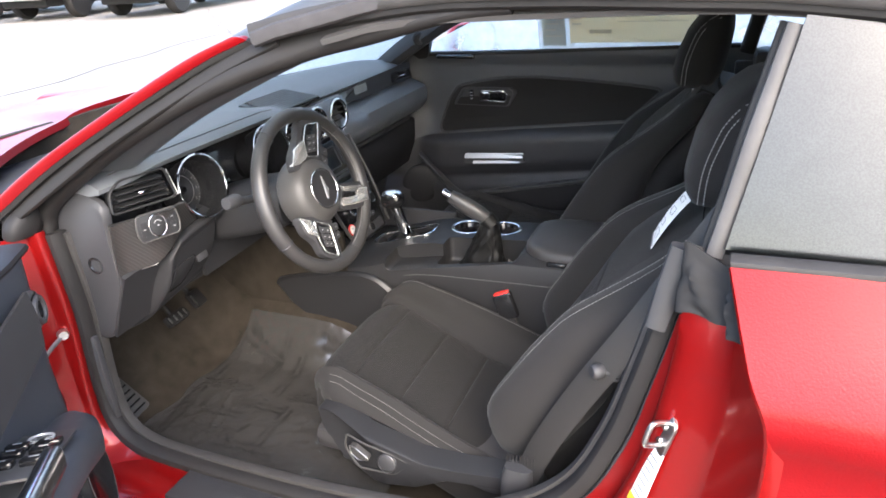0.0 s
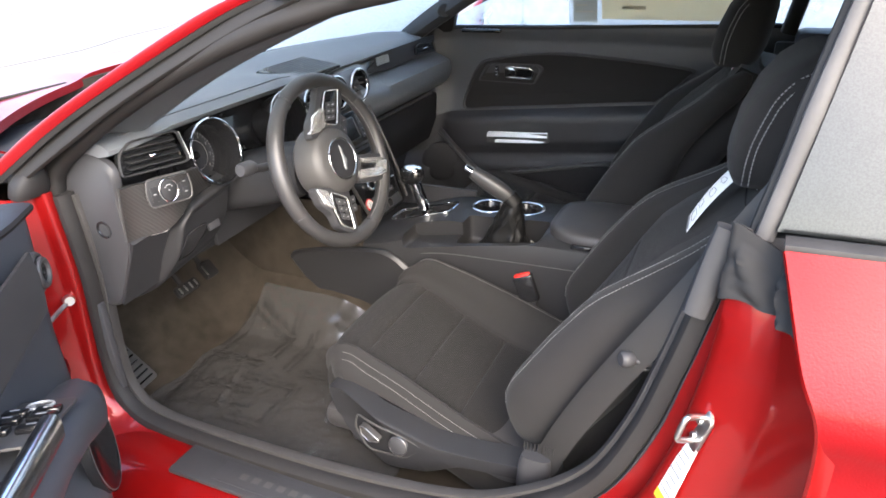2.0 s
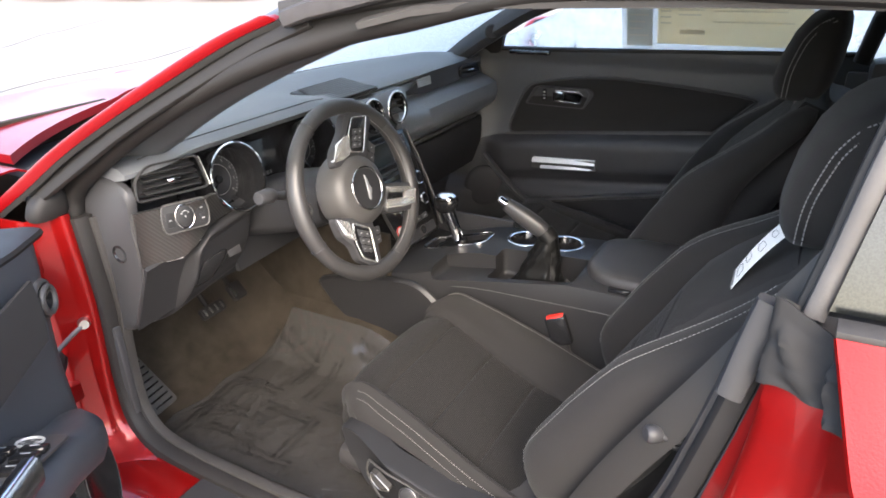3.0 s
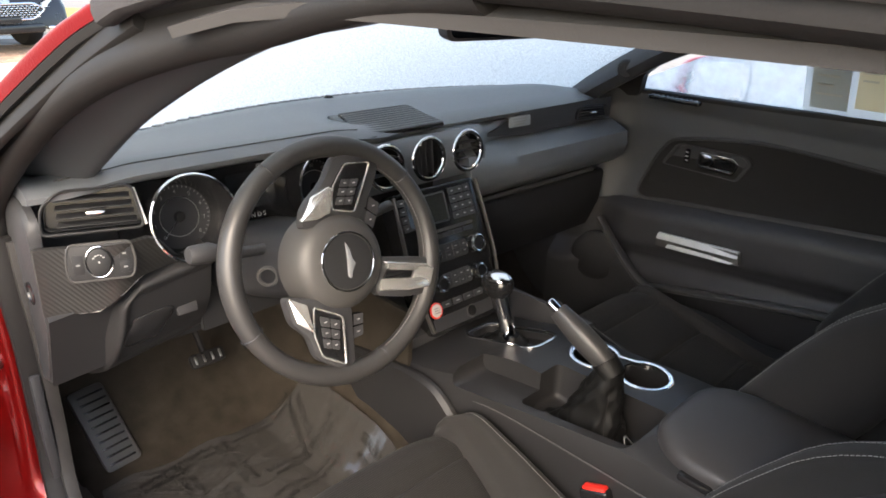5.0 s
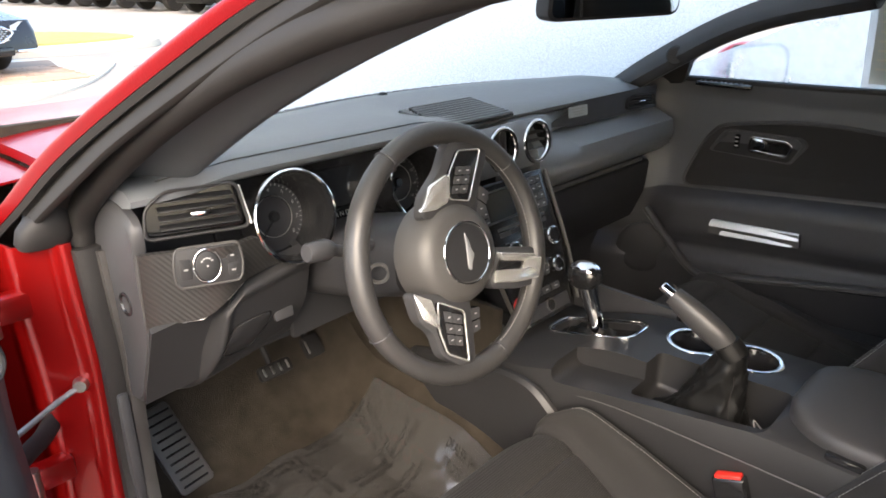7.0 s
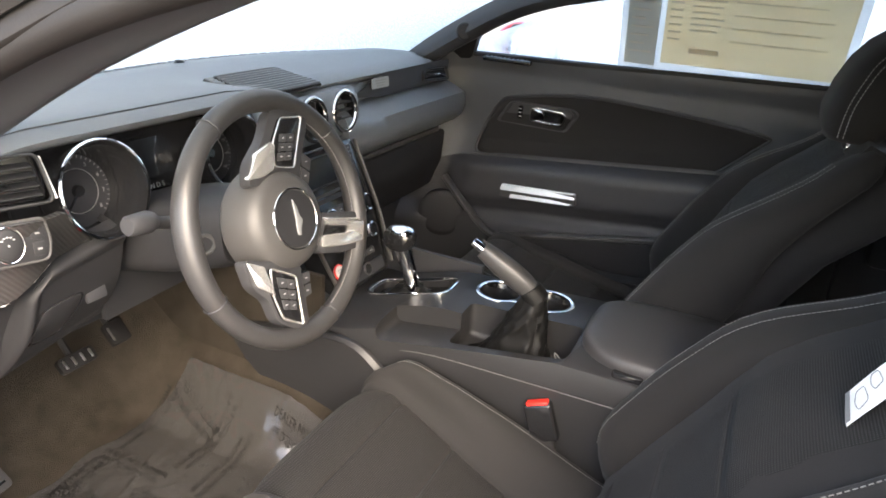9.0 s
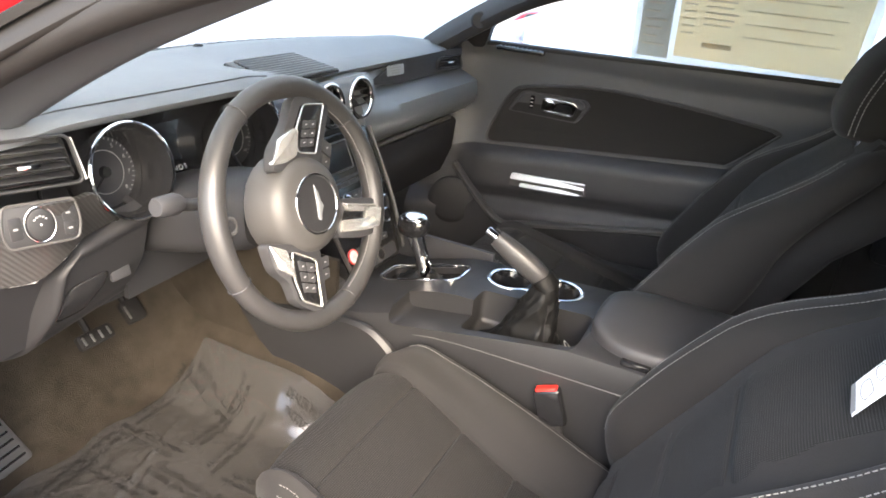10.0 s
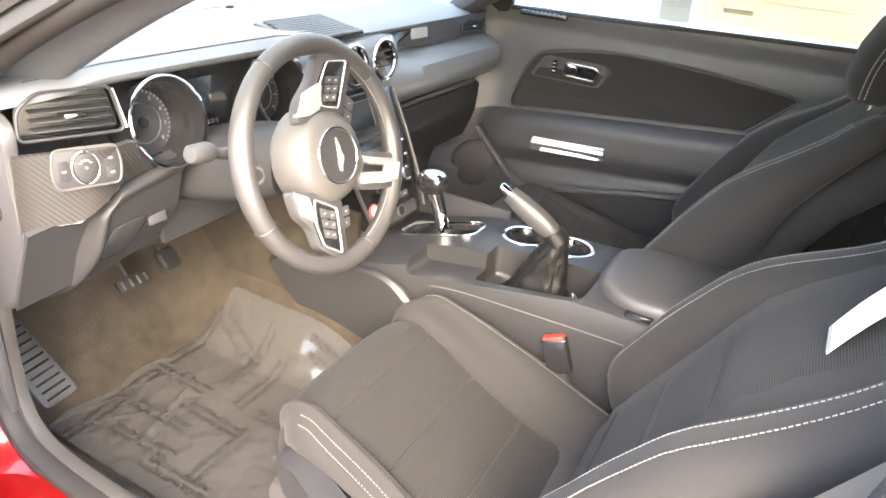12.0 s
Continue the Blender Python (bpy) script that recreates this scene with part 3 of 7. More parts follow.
part("pillar_trim", sweep(spline([(0.71, 0.44, 0.84), (0.69, 0.33, 0.918), (0.674, 0.20, 0.997), (0.658, 0.08, 1.062), (0.64, -0.05, 1.108), (0.615, -0.22, 1.146)], 8), squircle(0.062, 0.026, 16), up=(0.55, -0.45, -0.65)), PLASTIC, car, "black windscreen pillar trim")
tw = part("tweeter", lathe([(0.0001, 0.012), (0.012, 0.0125), (0.02, 0.011), (0.024, 0.006), (0.025, -0.02)], facing((0.630, 0.20, 0.977), (-0.86, -0.45, 0.1)), 24), DARK, car, "round tweeter grille")
for r in (0.006, 0.011, 0.016):
    part("grille_ring", ring(facing((0.630, 0.20, 0.977), (-0.86, -0.45, 0.1)) @ Matrix.Translation((0, 0, 0.0122)), r, 0.0011, 24, 5), DARK, tw)
part("header", sweep(spline([(-0.62, -0.28, 1.192), (-0.35, -0.265, 1.198), (0, -0.26, 1.202), (0.35, -0.265, 1.198), (0.63, -0.28, 1.186)], 6), squircle(0.05, 0.028, 16)), LINER, car, "dark header trim")
RAIL = [(-0.66, -0.12, 1.155), (-0.655, -0.22, 1.175), (-0.655, -0.39, 1.197), (-0.655, -0.55, 1.200), (-0.655, -0.72, 1.195), (-0.655, -0.87, 1.187), (-0.665, -1.05, 1.160), (-0.685, -1.30, 1.085)]
part("roof_rail_seal", sweep(spline(RAIL, 8), squircle(0.022, 0.013, 14)), RUBBER, car, "black rubber roof rail seal")
part("roof_rail_lip", sweep(spline([(x - 0.022, y, z + 0.012) for x, y, z in RAIL], 8), squircle(0.008, 0.012, 10)), RUBBER_GREY, car)
part("roof_rail_seal", sweep(spline([(0.645, -0.16, 1.160), (0.655, -0.31, 1.190), (0.655, -0.5, 1.196), (0.66, -0.68, 1.184), (0.67, -0.88, 1.15), (0.69, -1.1, 1.07), (0.70, -1.3, 0.98)], 8), squircle(0.026, 0.022, 14)), RUBBER, car, "black rubber roof rail seal")


def canvas(u, v):
    s, y = lerp(-1, 1, u), lerp(-0.135, -1.95, v)
    edge = 1.165 + 0.040 * smooth(0, 0.14, v) - 0.24 * smooth(0.35, 1.0, v)
    w = 0.70 - 0.038 * smooth(0, 0.2, v) + 0.04 * smooth(0.3, 0.8, v)
    hump = (1 - abs(s) ** 2.6) * (0.055 + 0.05 * smooth(0, 0.25, v))
    return V(s * w, y + 0.05 * (1 - s * s) * (1 - v), edge + hump + 0.012 * smooth(0, 0.03, v) + 0.003 * math.sin(s * 9 + v * 12))


part("canvas_roof", sheet(canvas, 40, 50, 0.012), CANVAS, car, "black canvas folding roof, raised", angle=60)
part("roof_hem", sweep([canvas(k / 24 * 0.0 + 0.0, k / 24 * 0.55) + V(0.004, 0, -0.006) for k in range(25)], squircle(0.011, 0.012, 10)), CANVAS, car)
part("headliner", sheet(lambda u, v: canvas(u, lerp(0.06, 1, v)) + V(0, 0, -0.035), 24, 24, 0.008), LINER, car, "dark cloth headliner")
part("roof_rear_wall", sheet(lambda u, v: V(lerp(-0.7, 0.7, u), -1.95, lerp(0.3, 1.02, v)), 4, 4, 0.02), LINER, car)

# windscreen
def shield(u, v):
    s = lerp(-1, 1, u)
    b = V(s * 0.70, 0.665 - 0.25 * s * s, 0.885)
    t = V(s * 0.63, -0.15 - 0.075 * s * s, 1.245 - 0.06 * s * s)
    return b.lerp(t, v) + V(0, 0.03, 0.03) * math.sin(math.pi * v)


glass = part("windscreen", sheet(shield, 30, 20, 0.004), SHIELD, car, "windscreen whitened by dew", angle=80)

POST = material("dark_post_rubber", (0.02, 0.0195, 0.019), 0.7, fine=500, bump=0.3, vary=0.25, stains=20, spec=0.3)
# quarter glass, driver side, with its rubber post
part("quarter_glass", sheet(lambda u, v: V(lerp(-0.742, -0.668, v) + 0.06 * u * u * v, lerp(lerp(-0.808, -0.866, v), -1.42, u), lerp(0.915, 1.188 - 0.10 * u, v)), 14, 10, 0.004), QUARTERGLASS, car, "dew-covered rear quarter window")
part("glass_post", sweep(spline([(-0.732, -0.796, 0.900), (-0.715, -0.811, 0.967), (-0.70, -0.825, 1.039), (-0.68, -0.840, 1.102), (-0.660, -0.855, 1.165)], 6), squircle(0.007, 0.011, 12), up=(0, 1, 0.3)), material("scuffed_pale_rubber", (0.050, 0.047, 0.046), 0.55, fine=300, bump=0.4, vary=0.4, stains=30), car, "worn grey window post seal")
part("glass_post_seal", sweep(spline([(-0.716, -0.789, 0.900), (-0.699, -0.804, 0.967), (-0.684, -0.818, 1.039), (-0.664, -0.833, 1.102), (-0.644, -0.848, 1.165)], 6), squircle(0.007, 0.010, 12), up=(0, 1, 0.3)), POST, car)
# passenger side post and quarter glass
part("glass_post", sweep(spline([(0.745, -0.83, 0.92), (0.722, -0.86, 1.06), (0.70, -0.89, 1.14)], 6), squircle(0.02, 0.022, 12), up=(0, 1, 0.3)), RUBBER, car)
part("quarter_glass", sheet(lambda u, v: V(lerp(0.752, 0.70, v), lerp(lerp(-0.84, -0.88, v), -1.42, u), lerp(0.93, 1.15 - 0.12 * u, v)), 8, 6, 0.004), SIDEGLASS, car)
part("quarter_trim", box(0.66, 0.76, -1.9, -0.85, 0.55, 0.935, 0.02), PLASTIC, car)

# bonnet, wings and engine bay
def bonnet(u, v):
    x = lerp(-0.70, 0.70, u)
    s = x / 0.70
    y = lerp(0.88 - 0.56 * x * x, 2.15, v)
    z = 0.881 - 0.20 * smooth(0.0, 1.3, v) - 0.006 * s * s - 0.008 * abs(s) ** 8 + 0.010 * smooth(0.30, 0.22, abs(x)) * (1 - v)
    return V(x, y, z)


part("bonnet", sheet(bonnet, 40, 30, -0.02), RED_DEW, car, "red bonnet standing slightly open, wet with dew", angle=60)


def wing(side):
    def f(u, v):
        y = lerp(0.54, 2.2, v)
        prof = [(0.702, 0.872), (0.735, 0.888), (0.79, 0.884), (0.86, 0.85), (0.91, 0.76), (0.93, 0.60), (0.92, 0.40), (0.90, 0.25)]
        k = u * (len(prof) - 1)
        i = min(len(prof) - 2, int(k))
        a, b = prof[i], prof[i + 1]
        x, z = lerp(a[0], b[0], k - i), lerp(a[1], b[1], k - i)
        return V(side * (x - 0.05 * smooth(0.6, 1, v)), y, z - 0.014 - 0.20 * smooth(0.0, 1.3, v) * (1 - 0.6 * u))
    return f


for s in (-1, 1):
    part("front_wing", sheet(wing(s), 24, 20, -0.004), RED_DEW, car, "red front wing", angle=60)
part("engine_bay", box(-0.72, 0.72, 0.9, 2.1, 0.3, 0.66, 0.02), PLASTIC, car)
part("cowl", box(-0.70, 0.70, 0.60, 0.80, 0.78, 0.846, 0.02), PLASTIC, car, "black plastic scuttle")
part("fluid_cap", lathe([(0.0001, 0.03), (0.03, 0.03), (0.032, 0.0), (0.034, -0.05)], Matrix.Translation((-0.60, 0.76, 0.815)), 16), WHITE, car)
# tail, nose and the far flank close the shell
part("quarter_panel", sheet(lambda u, v: V(0.80 + 0.115 * math.sin(math.pi * (0.5 + 0.42 * v)) ** 0.5 * smooth(0.0, 0.15, v) + 0.0 * u, lerp(-0.87, -2.3, u), lerp(0.93, 0.20, v)), 12, 16, 0.004), RED_DEW, car, "red rear quarter panel", angle=60)
part("boot_lid", sheet(lambda u, v: V(lerp(-0.80, 0.80, u), lerp(-1.96, -2.32, v), 0.955 - 0.02 * v - 0.03 * abs(2 * u - 1) ** 3), 16, 8, 0.02), RED_DEW, car, "red boot lid", angle=60)
part("tail_panel", sheet(lambda u, v: V(lerp(-0.90, 0.90, u), -2.31 - 0.06 * math.sin(math.pi * v) * (1 - abs(2 * u - 1) ** 4), lerp(0.24, 0.93, v)), 16, 10, 0.02), RED_DEW, car, "red tail panel", angle=60)
part("nose_panel", sheet(lambda u, v: V(lerp(-0.86, 0.86, u), 2.19 + 0.10 * math.sin(math.pi * v) * (1 - abs(2 * u - 1) ** 4), lerp(0.22, 0.695, v)), 16, 10, 0.02), RED_DEW, car, "red front bumper", angle=60)
part("rear_sill", box(0.86, 0.91, -0.87, 0.6, 0.13, 0.25, 0.02), RED, car)
# lower body outside
part("rocker", box(-0.93, -0.88, -0.8, 0.6, 0.13, 0.22, 0.02), RED, car)
for sx in (-0.83, 0.83):
    for sy in (1.5, -1.22):
        part("tyre", lathe([(0.2, -0.1), (0.31, -0.11), (0.335, -0.08), (0.335, 0.08), (0.31, 0.11), (0.2, 0.1)], facing((sx, sy, 0.335), (1, 0, 0)), 32), RUBBER, car)

# interior mirror
mir = thing("interior_mirror", (-0.01, 0.004, 1.124), "black interior rear-view mirror hanging from the windscreen", "mirror")
mm = facing((-0.01, 0.004, 1.126), (-0.29, -0.95, -0.05))
part("mirror_housing", join(slab(rounded([(-0.14, -0.036), (0.138, -0.03), (0.132, 0.036), (-0.134, 0.036)], 0.022), mm @ Matrix.Translation((0, 0, -0.03)), 0.03, 0.004), slab(rounded([(-0.10, -0.022), (0.10, -0.022), (0.09, 0.024), (-0.09, 0.024)], 0.02), mm @ Matrix.Translation((0, 0, -0.045)), 0.016)), PLASTIC, mir)
part("mirror_glass", slab(rounded([(-0.133, -0.030), (0.131, -0.025), (0.126, 0.031), (-0.128, 0.031)], 0.018), mm @ Matrix.Translation((0, 0, 0.0005)), 0.001), MIRROR, mir)
part("mirror_stem", tube([(-0.005, 0.04, 1.13), (0.0, 0.06, 1.155), (0.0, 0.075, 1.182)], 0.011, 10), PLASTIC, mir)

# ---- dashboard ----
dash = thing("dashboard", (0, 0.3, 0.6), "black soft-touch dashboard with carbon-weave trim and round vents", "dashboard")


def brow(x):
    return 0.240 + 0.037 * smooth(-0.16, 0.06, x) + 0.03 * smooth(0.60, 0.72, abs(x))


def top_section(x):
    s = x / 0.70
    yb, yf = 0.648 - 0.23 * s * s, brow(x)
    drop = 0.018 * smooth(0.55, 0.72, abs(x))
    zr = 0.005 * smooth(-0.10, 0.12, x) - 0.010 * smooth(-0.10, -0.20, x)
    return [V(x, yb, 0.887), V(x, yb - 0.03, 0.906 - drop), V(x, lerp(yf, yb, 0.7), 0.914 - drop), V(x, lerp(yf, yb, 0.45), 0.916 - drop), V(x, yf + 0.05, 0.912 - drop - zr), V(x, yf + 0.015, 0.906 - drop - zr), V(x, yf, 0.897 - drop - zr),
            V(x, yf + 0.003, 0.888 - drop - zr), V(x, yf + 0.03, 0.882 - drop - zr), V(x, yf + 0.09, 0.86), V(x, yb, 0.85)]


# top and pads look paler than the lower dash through glare coloured into SOFT
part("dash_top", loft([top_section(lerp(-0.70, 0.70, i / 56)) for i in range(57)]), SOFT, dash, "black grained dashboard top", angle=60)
part("dash_stitch_line", tube([top_section(lerp(-0.66, -0.15, i / 10))[5] + V(0, 0.012, 0.003) for i in range(11)], 0.0012, 5, smoothing=1), PLASTIC_GREY, dash)
# defroster slots and sensor at the foot of the windscreen
for i in range(34):
    x = lerp(-0.47, 0.47, i / 33)
    yb = 0.648 - 0.23 * (x / 0.70) ** 2
    part("defroster_slot", box(x - 0.011, x + 0.011, yb - 0.052, yb - 0.034, 0.9055, 0.9085, 0.001), GLOSS, dash)
part("light_sensor", lathe([(0.0001, 0.008), (0.008, 0.007), (0.012, 0.0)], Matrix.Translation((0.0, 0.575, 0.909)), 16), GLOSS, dash)
# centre grille on top
gm = Matrix.Translation((-0.04, 0.318, 0.9100)) @ pose(0, 0, 0, 9, 0, 0)
part("grille_bed", box(-0.105, 0.105, -0.062, 0.055, -0.006, 0.003, 0.004, m=gm), GLOSS, dash)
for i in range(11):
    part("grille_slat", box(-0.102 + 0.002 * i, 0.102 - 0.001 * i, -0.059 + i * 0.0105, -0.0540 + i * 0.0105, 0.0, 0.0066, 0.0015, m=gm), SOFT, dash)

# cluster cowl, behind the gauges
part("cluster_panel", sheet(lambda u, v: V(lerp(-0.585, -0.12, u), lerp(0.285, 0.30, v), lerp(0.755, 0.895, v)), 8, 4, 0.01), GLOSS, dash, "dark instrument cluster")
part("cluster_cowl", faces_of([[V(x, brow(x) + 0.002, 0.902), V(x, brow(x) + 0.006, 0.896), V(x, 0.30, 0.890), V(x, 0.30, 0.902)] for x in [lerp(-0.60, -0.12, i / 12) for i in range(13)]], loop_u=True, cap=True), PLASTIC, dash)
gn = V(0, -0.97, 0.24)
DIALINK = material("dim_dial_print", (0.30, 0.30, 0.29), 0.6, bump=0)
for gx, texts in ((-0.496, ("0", "1", "2", "3", "4", "5", "6", "7", "8")), (-0.244, ("0", "20", "40", "60", "80", "100", "120", "140", "160"))):
    m = facing((gx, 0.211, 0.835), gn)
    g = part("gauge", lathe([(0.0645, 0.0), (0.062, -0.008), (0.054, -0.050), (0.050, -0.066), (0.054, -0.068), (0.067, -0.004)], m, 40, cap=False), GLOSS, dash, "round gauge in a deep black tube")
    part("chrome_bezel", ring(m @ Matrix.Translation((0, 0, 0.002)), 0.0665, 0.0026, 44, 8), CHROME, g, "chrome gauge ring")
    part("dial", lathe([(0.0001, 0.0), (0.051, 0.0), (0.051, -0.004), (0.0001, -0.004)], m @ Matrix.Translation((0, 0, -0.062)), 36, cap=False), material("dial_face", (0.02, 0.02, 0.022), 0.4, bump=0), g)
    part("dial_rim", ring(m @ Matrix.Translation((0, 0, -0.0605)), 0.031, 0.0007, 36, 6), STEEL, g)
    for i, tx in enumerate(texts):
        w = radians(225 - 270 * i / 8)
        d = m @ Matrix.Translation((0.040 * math.cos(w), 0.040 * math.sin(w), -0.0605))
        lettering(tx, 0.0085 if len(tx) < 3 else 0.0062, d, DIALINK, g, "dial_number", 0.0002)
    for i in range(33):
        w = radians(225 - 270 * i / 32)
        part("dial_tick", box(0.0462, 0.0495, -0.0005, 0.0005, 0, 0.0006, 0, m=m @ Matrix.Translation((0, 0, -0.0615)) @ pose(0, 0, 0, 0, 0, math.degrees(w))), DIALINK, g)
    part("needle", box(-0.008, 0.038, -0.0011, 0.0011, 0, 0.002, 0, m=m @ Matrix.Translation((0, 0, -0.059)) @ pose(0, 0, 0, 0, 0, 225)), GLOSS, g)
    part("needle_hub", lathe([(0.0001, 0.006), (0.007, 0.006), (0.009, 0.0)], m @ Matrix.Translation((0, 0, -0.061)), 16), GLOSS, g)
part("cluster_display", slab(rect(0.085, 0.06, 0.006), facing((-0.37, 0.272, 0.84), gn), 0.003), SCREEN, dash)
lettering("P R N D S", 0.011, facing((-0.37, 0.2675, 0.795), gn), DIALINK, dash, "gear_letters")

# end cap of the dashboard by the driver's door
endcap = part("end_cap", loft([[V(-0.692 - 0.016 * k, lerp(0.36, y, w), lerp(0.72, z, w)) for y, z in rounded([(0.262, 0.70), (0.268, 0.80), (0.26, 0.865), (0.33, 0.885), (0.47, 0.85), (0.47, 0.54), (0.33, 0.56)], 0.03)] for k, w in ((0, 1.0), (0.6, 0.99), (1.0, 0.94))]), PLASTIC, dash, "black end cap of the dashboard")
part("end_cap_latch", lathe([(0.0001, -0.003), (0.012, -0.003), (0.014, 0.002), (0.0175, 0.0015), (0.0185, -0.006)], facing((-0.7085, 0.322, 0.733), (-1, -0.05, 0)), 22), GLOSS, endcap)

# carbon trim and lamp switch
def face_y(x):
    return 0.210 + 0.057 * smooth(-0.60, -0.712, x) + 0.03 * smooth(-0.60, -0.45, x)


def trim_face(u, v):
    x = lerp(-0.706, -0.395, u)
    zt = 0.822 + 0.012 * u - 0.066 * smooth(-0.575, -0.50, x)
    return V(x, face_y(x) + 0.012 * (1 - v) - 0.004, lerp(0.715 + 0.02 * u + 0.045 * smooth(-0.65, -0.58, x), zt, v))


part("carbon_trim", sheet(trim_face, 28, 8, 0.008), CARBON, dash, "carbon-weave trim panel", angle=60)
part("trim_edge", tube([trim_face(u / 10, 0.0) + V(0, -0.004, -0.002) for u in range(5)], 0.0016, 6, smoothing=1), SATIN, dash)
part("trim_edge", tube([trim_face(0.0, v / 6) + V(-0.001, -0.002, 0) for v in range(7)], 0.0014, 6, smoothing=1), PLASTIC_GREY, dash)
sw = part("lamp_switch", slab(rounded([(-0.066, -0.028), (0.058, -0.03), (0.066, 0.0), (0.06, 0.032), (-0.062, 0.034), (-0.07, 0.0)], 0.012), facing((-0.634, 0.213, 0.801), (-0.32, -0.94, 0.14)) @ Matrix.Diagonal((0.64, 0.82, 0.74, 1)), 0.006, 0.002), DARK, dash, "lamp switch panel with round dial")
lmx = facing((-0.634, 0.213, 0.801), (-0.32, -0.94, 0.14)) @ Matrix.Diagonal((0.64, 0.82, 0.74, 1))
part("switch_border", sweep([lmx @ V(x * 1.02, y * 1.04, 0.005) for x, y in rounded([(-0.066, -0.028), (0.058, -0.03), (0.066, 0.0), (0.06, 0.032), (-0.062, 0.034), (-0.07, 0.0)], 0.012)], circle(0.0018, 6), up=(0, -1, 0.1), closed=True), PLASTIC_GREY, sw)
part("dial_ring", ring(lmx @ Matrix.Translation((-0.006, 0.002, 0.008)), 0.0270, 0.0012, 32, 8), CHROME, sw)
part("dial_knob", lathe([(0.0001, 0.0075), (0.021, 0.0075), (0.0235, 0.0065), (0.0245, 0.003), (0.025, 0.0)], lmx @ Matrix.Translation((-0.006, 0.002, 0.005)), 28), DARK, sw)
for w in (40, 65, 90, 115, 140):
    part("mark", slab(rect(0.004, 0.002), lmx @ Matrix.Translation((-0.006 + 0.013 * math.cos(radians(w)), 0.002 + 0.013 * math.sin(radians(w)), 0.0126)), 0.0004), LEGEND, sw)
part("mark", slab(circle(0.002, 8), lmx @ Matrix.Translation((-0.006, 0.002, 0.0126)), 0.0004), LEGEND, sw)
for dx, dy in ((0.045, 0.012), (0.045, -0.012), (-0.048, 0.0)):
    b = part("switch_button", slab(rect(0.022, 0.02 if dx > 0 else 0.034, 0.003), lmx @ Matrix.Translation((dx, dy, 0.0055)), 0.0016, 0.0006), DARK, sw)
    part("mark", slab(rect(0.008, 0.003), lmx @ Matrix.Translation((dx, dy, 0.0072)), 0.0004), INK, b)


# side air vents
def side_vent(mirrored):
    k = -1 if mirrored else 1
    rim = rounded([(-0.062, -0.024), (0.058, -0.024), (0.048, 0.032), (-0.035, 0.03), (-0.058, 0.012)], 0.01)
    m = facing((k * -0.624, 0.238, 0.863), (k * -0.33, -0.93, 0.15)) if not mirrored else facing((0.592, 0.258, 0.862), (-0.25, -0.95, 0.12))
    rim = [(x * 1.1 - 0.004, y * 1.1 + 0.002) for x, y in rim] if not mirrored else [(x * 0.85, y * 0.6) for x, y in rim]
    v = part("air_vent", sweep([m @ V(x, y, 0) for x, y in rim], squircle(0.0022, 0.005, 8), up=m.to_3x3() @ V(0, 0, 1), closed=True), DARK, dash, "slatted air vent")
    part("vent_bed", slab([(x * 0.98, y * 0.98) for x, y in rim], m @ Matrix.Translation((0, 0, -0.03)), 0.006), GLOSS, v)
    h = 0.6 if mirrored else 1.0
    for i in range(4):
        y = (-0.014 + i * 0.012) * h
        part("vent_slat", box(-0.052, 0.05 - i * 0.002, y - 0.0009, y + 0.0009, -0.024, -0.003, 0.0008, m=m @ Matrix.Translation((0, y, -0.012)) @ pose(0, 0, 0, 9, 0, 0) @ Matrix.Translation((0, -y, 0.012))), DARK, v)
    if not mirrored:
        part("vent_edge", tube([m @ V(0.062, -0.021, 0.002), m @ V(0.056, 0.008, 0.002), m @ V(0.051, 0.033, 0.002)], 0.0018, 8), SATIN, v, "thin silver vent edge")
    part("vent_tab", box(-0.013, 0.013, 0.0, 0.005 * h, -0.004, 0.005, 0.002, m=m), CHROME, v)


side_vent(False)
side_vent(True)


# knee panel under the column
KNEE_L = spline([(-0.621, 0.213, 0.757), (-0.628, 0.226, 0.700), (-0.634, 0.250, 0.640), (-0.642, 0.310, 0.572), (-0.650, 0.385, 0.528)], 10)
KNEE_R = spline([(-0.470, 0.207, 0.782), (-0.468, 0.220, 0.728), (-0.466, 0.245, 0.672), (-0.464, 0.300, 0.610), (-0.462, 0.375, 0.590)], 10)


def knee(u, v):
    """A bulging panel whose top and outer edges roll back."""
    k = min(38.999, v * 39)
    i = int(k)
    l, r = KNEE_L[i].lerp(KNEE_L[i + 1], k - i), KNEE_R[i].lerp(KNEE_R[i + 1], k - i)
    p = l.lerp(r, u)
    p.y -= 0.003
    p.x += 0.035 * (1 - smooth(0.0, 0.22, v)) * (1 - u) ** 3
    p.y += 0.034 * (1 - smooth(0.0, 0.09, u)) ** 1.5 + 0.034 * (1 - smooth(0.0, 0.07, v)) ** 1.5 + 0.03 * (1 - smooth(1.0, 0.95, u)) ** 1.5
    p.y += 0.006 * smooth(0.10, 0.16, u) * smooth(0.10, 0.15, v) * smooth(0.72, 0.66, v)
    return p


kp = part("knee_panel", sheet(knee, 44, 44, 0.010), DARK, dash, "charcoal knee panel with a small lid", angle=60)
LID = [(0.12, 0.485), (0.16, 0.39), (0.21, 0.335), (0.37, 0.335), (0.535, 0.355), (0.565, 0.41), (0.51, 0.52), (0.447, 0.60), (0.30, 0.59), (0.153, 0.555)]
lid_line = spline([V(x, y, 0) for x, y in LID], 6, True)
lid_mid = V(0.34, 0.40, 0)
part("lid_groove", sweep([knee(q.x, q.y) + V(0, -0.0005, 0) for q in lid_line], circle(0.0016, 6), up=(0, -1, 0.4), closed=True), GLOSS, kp)
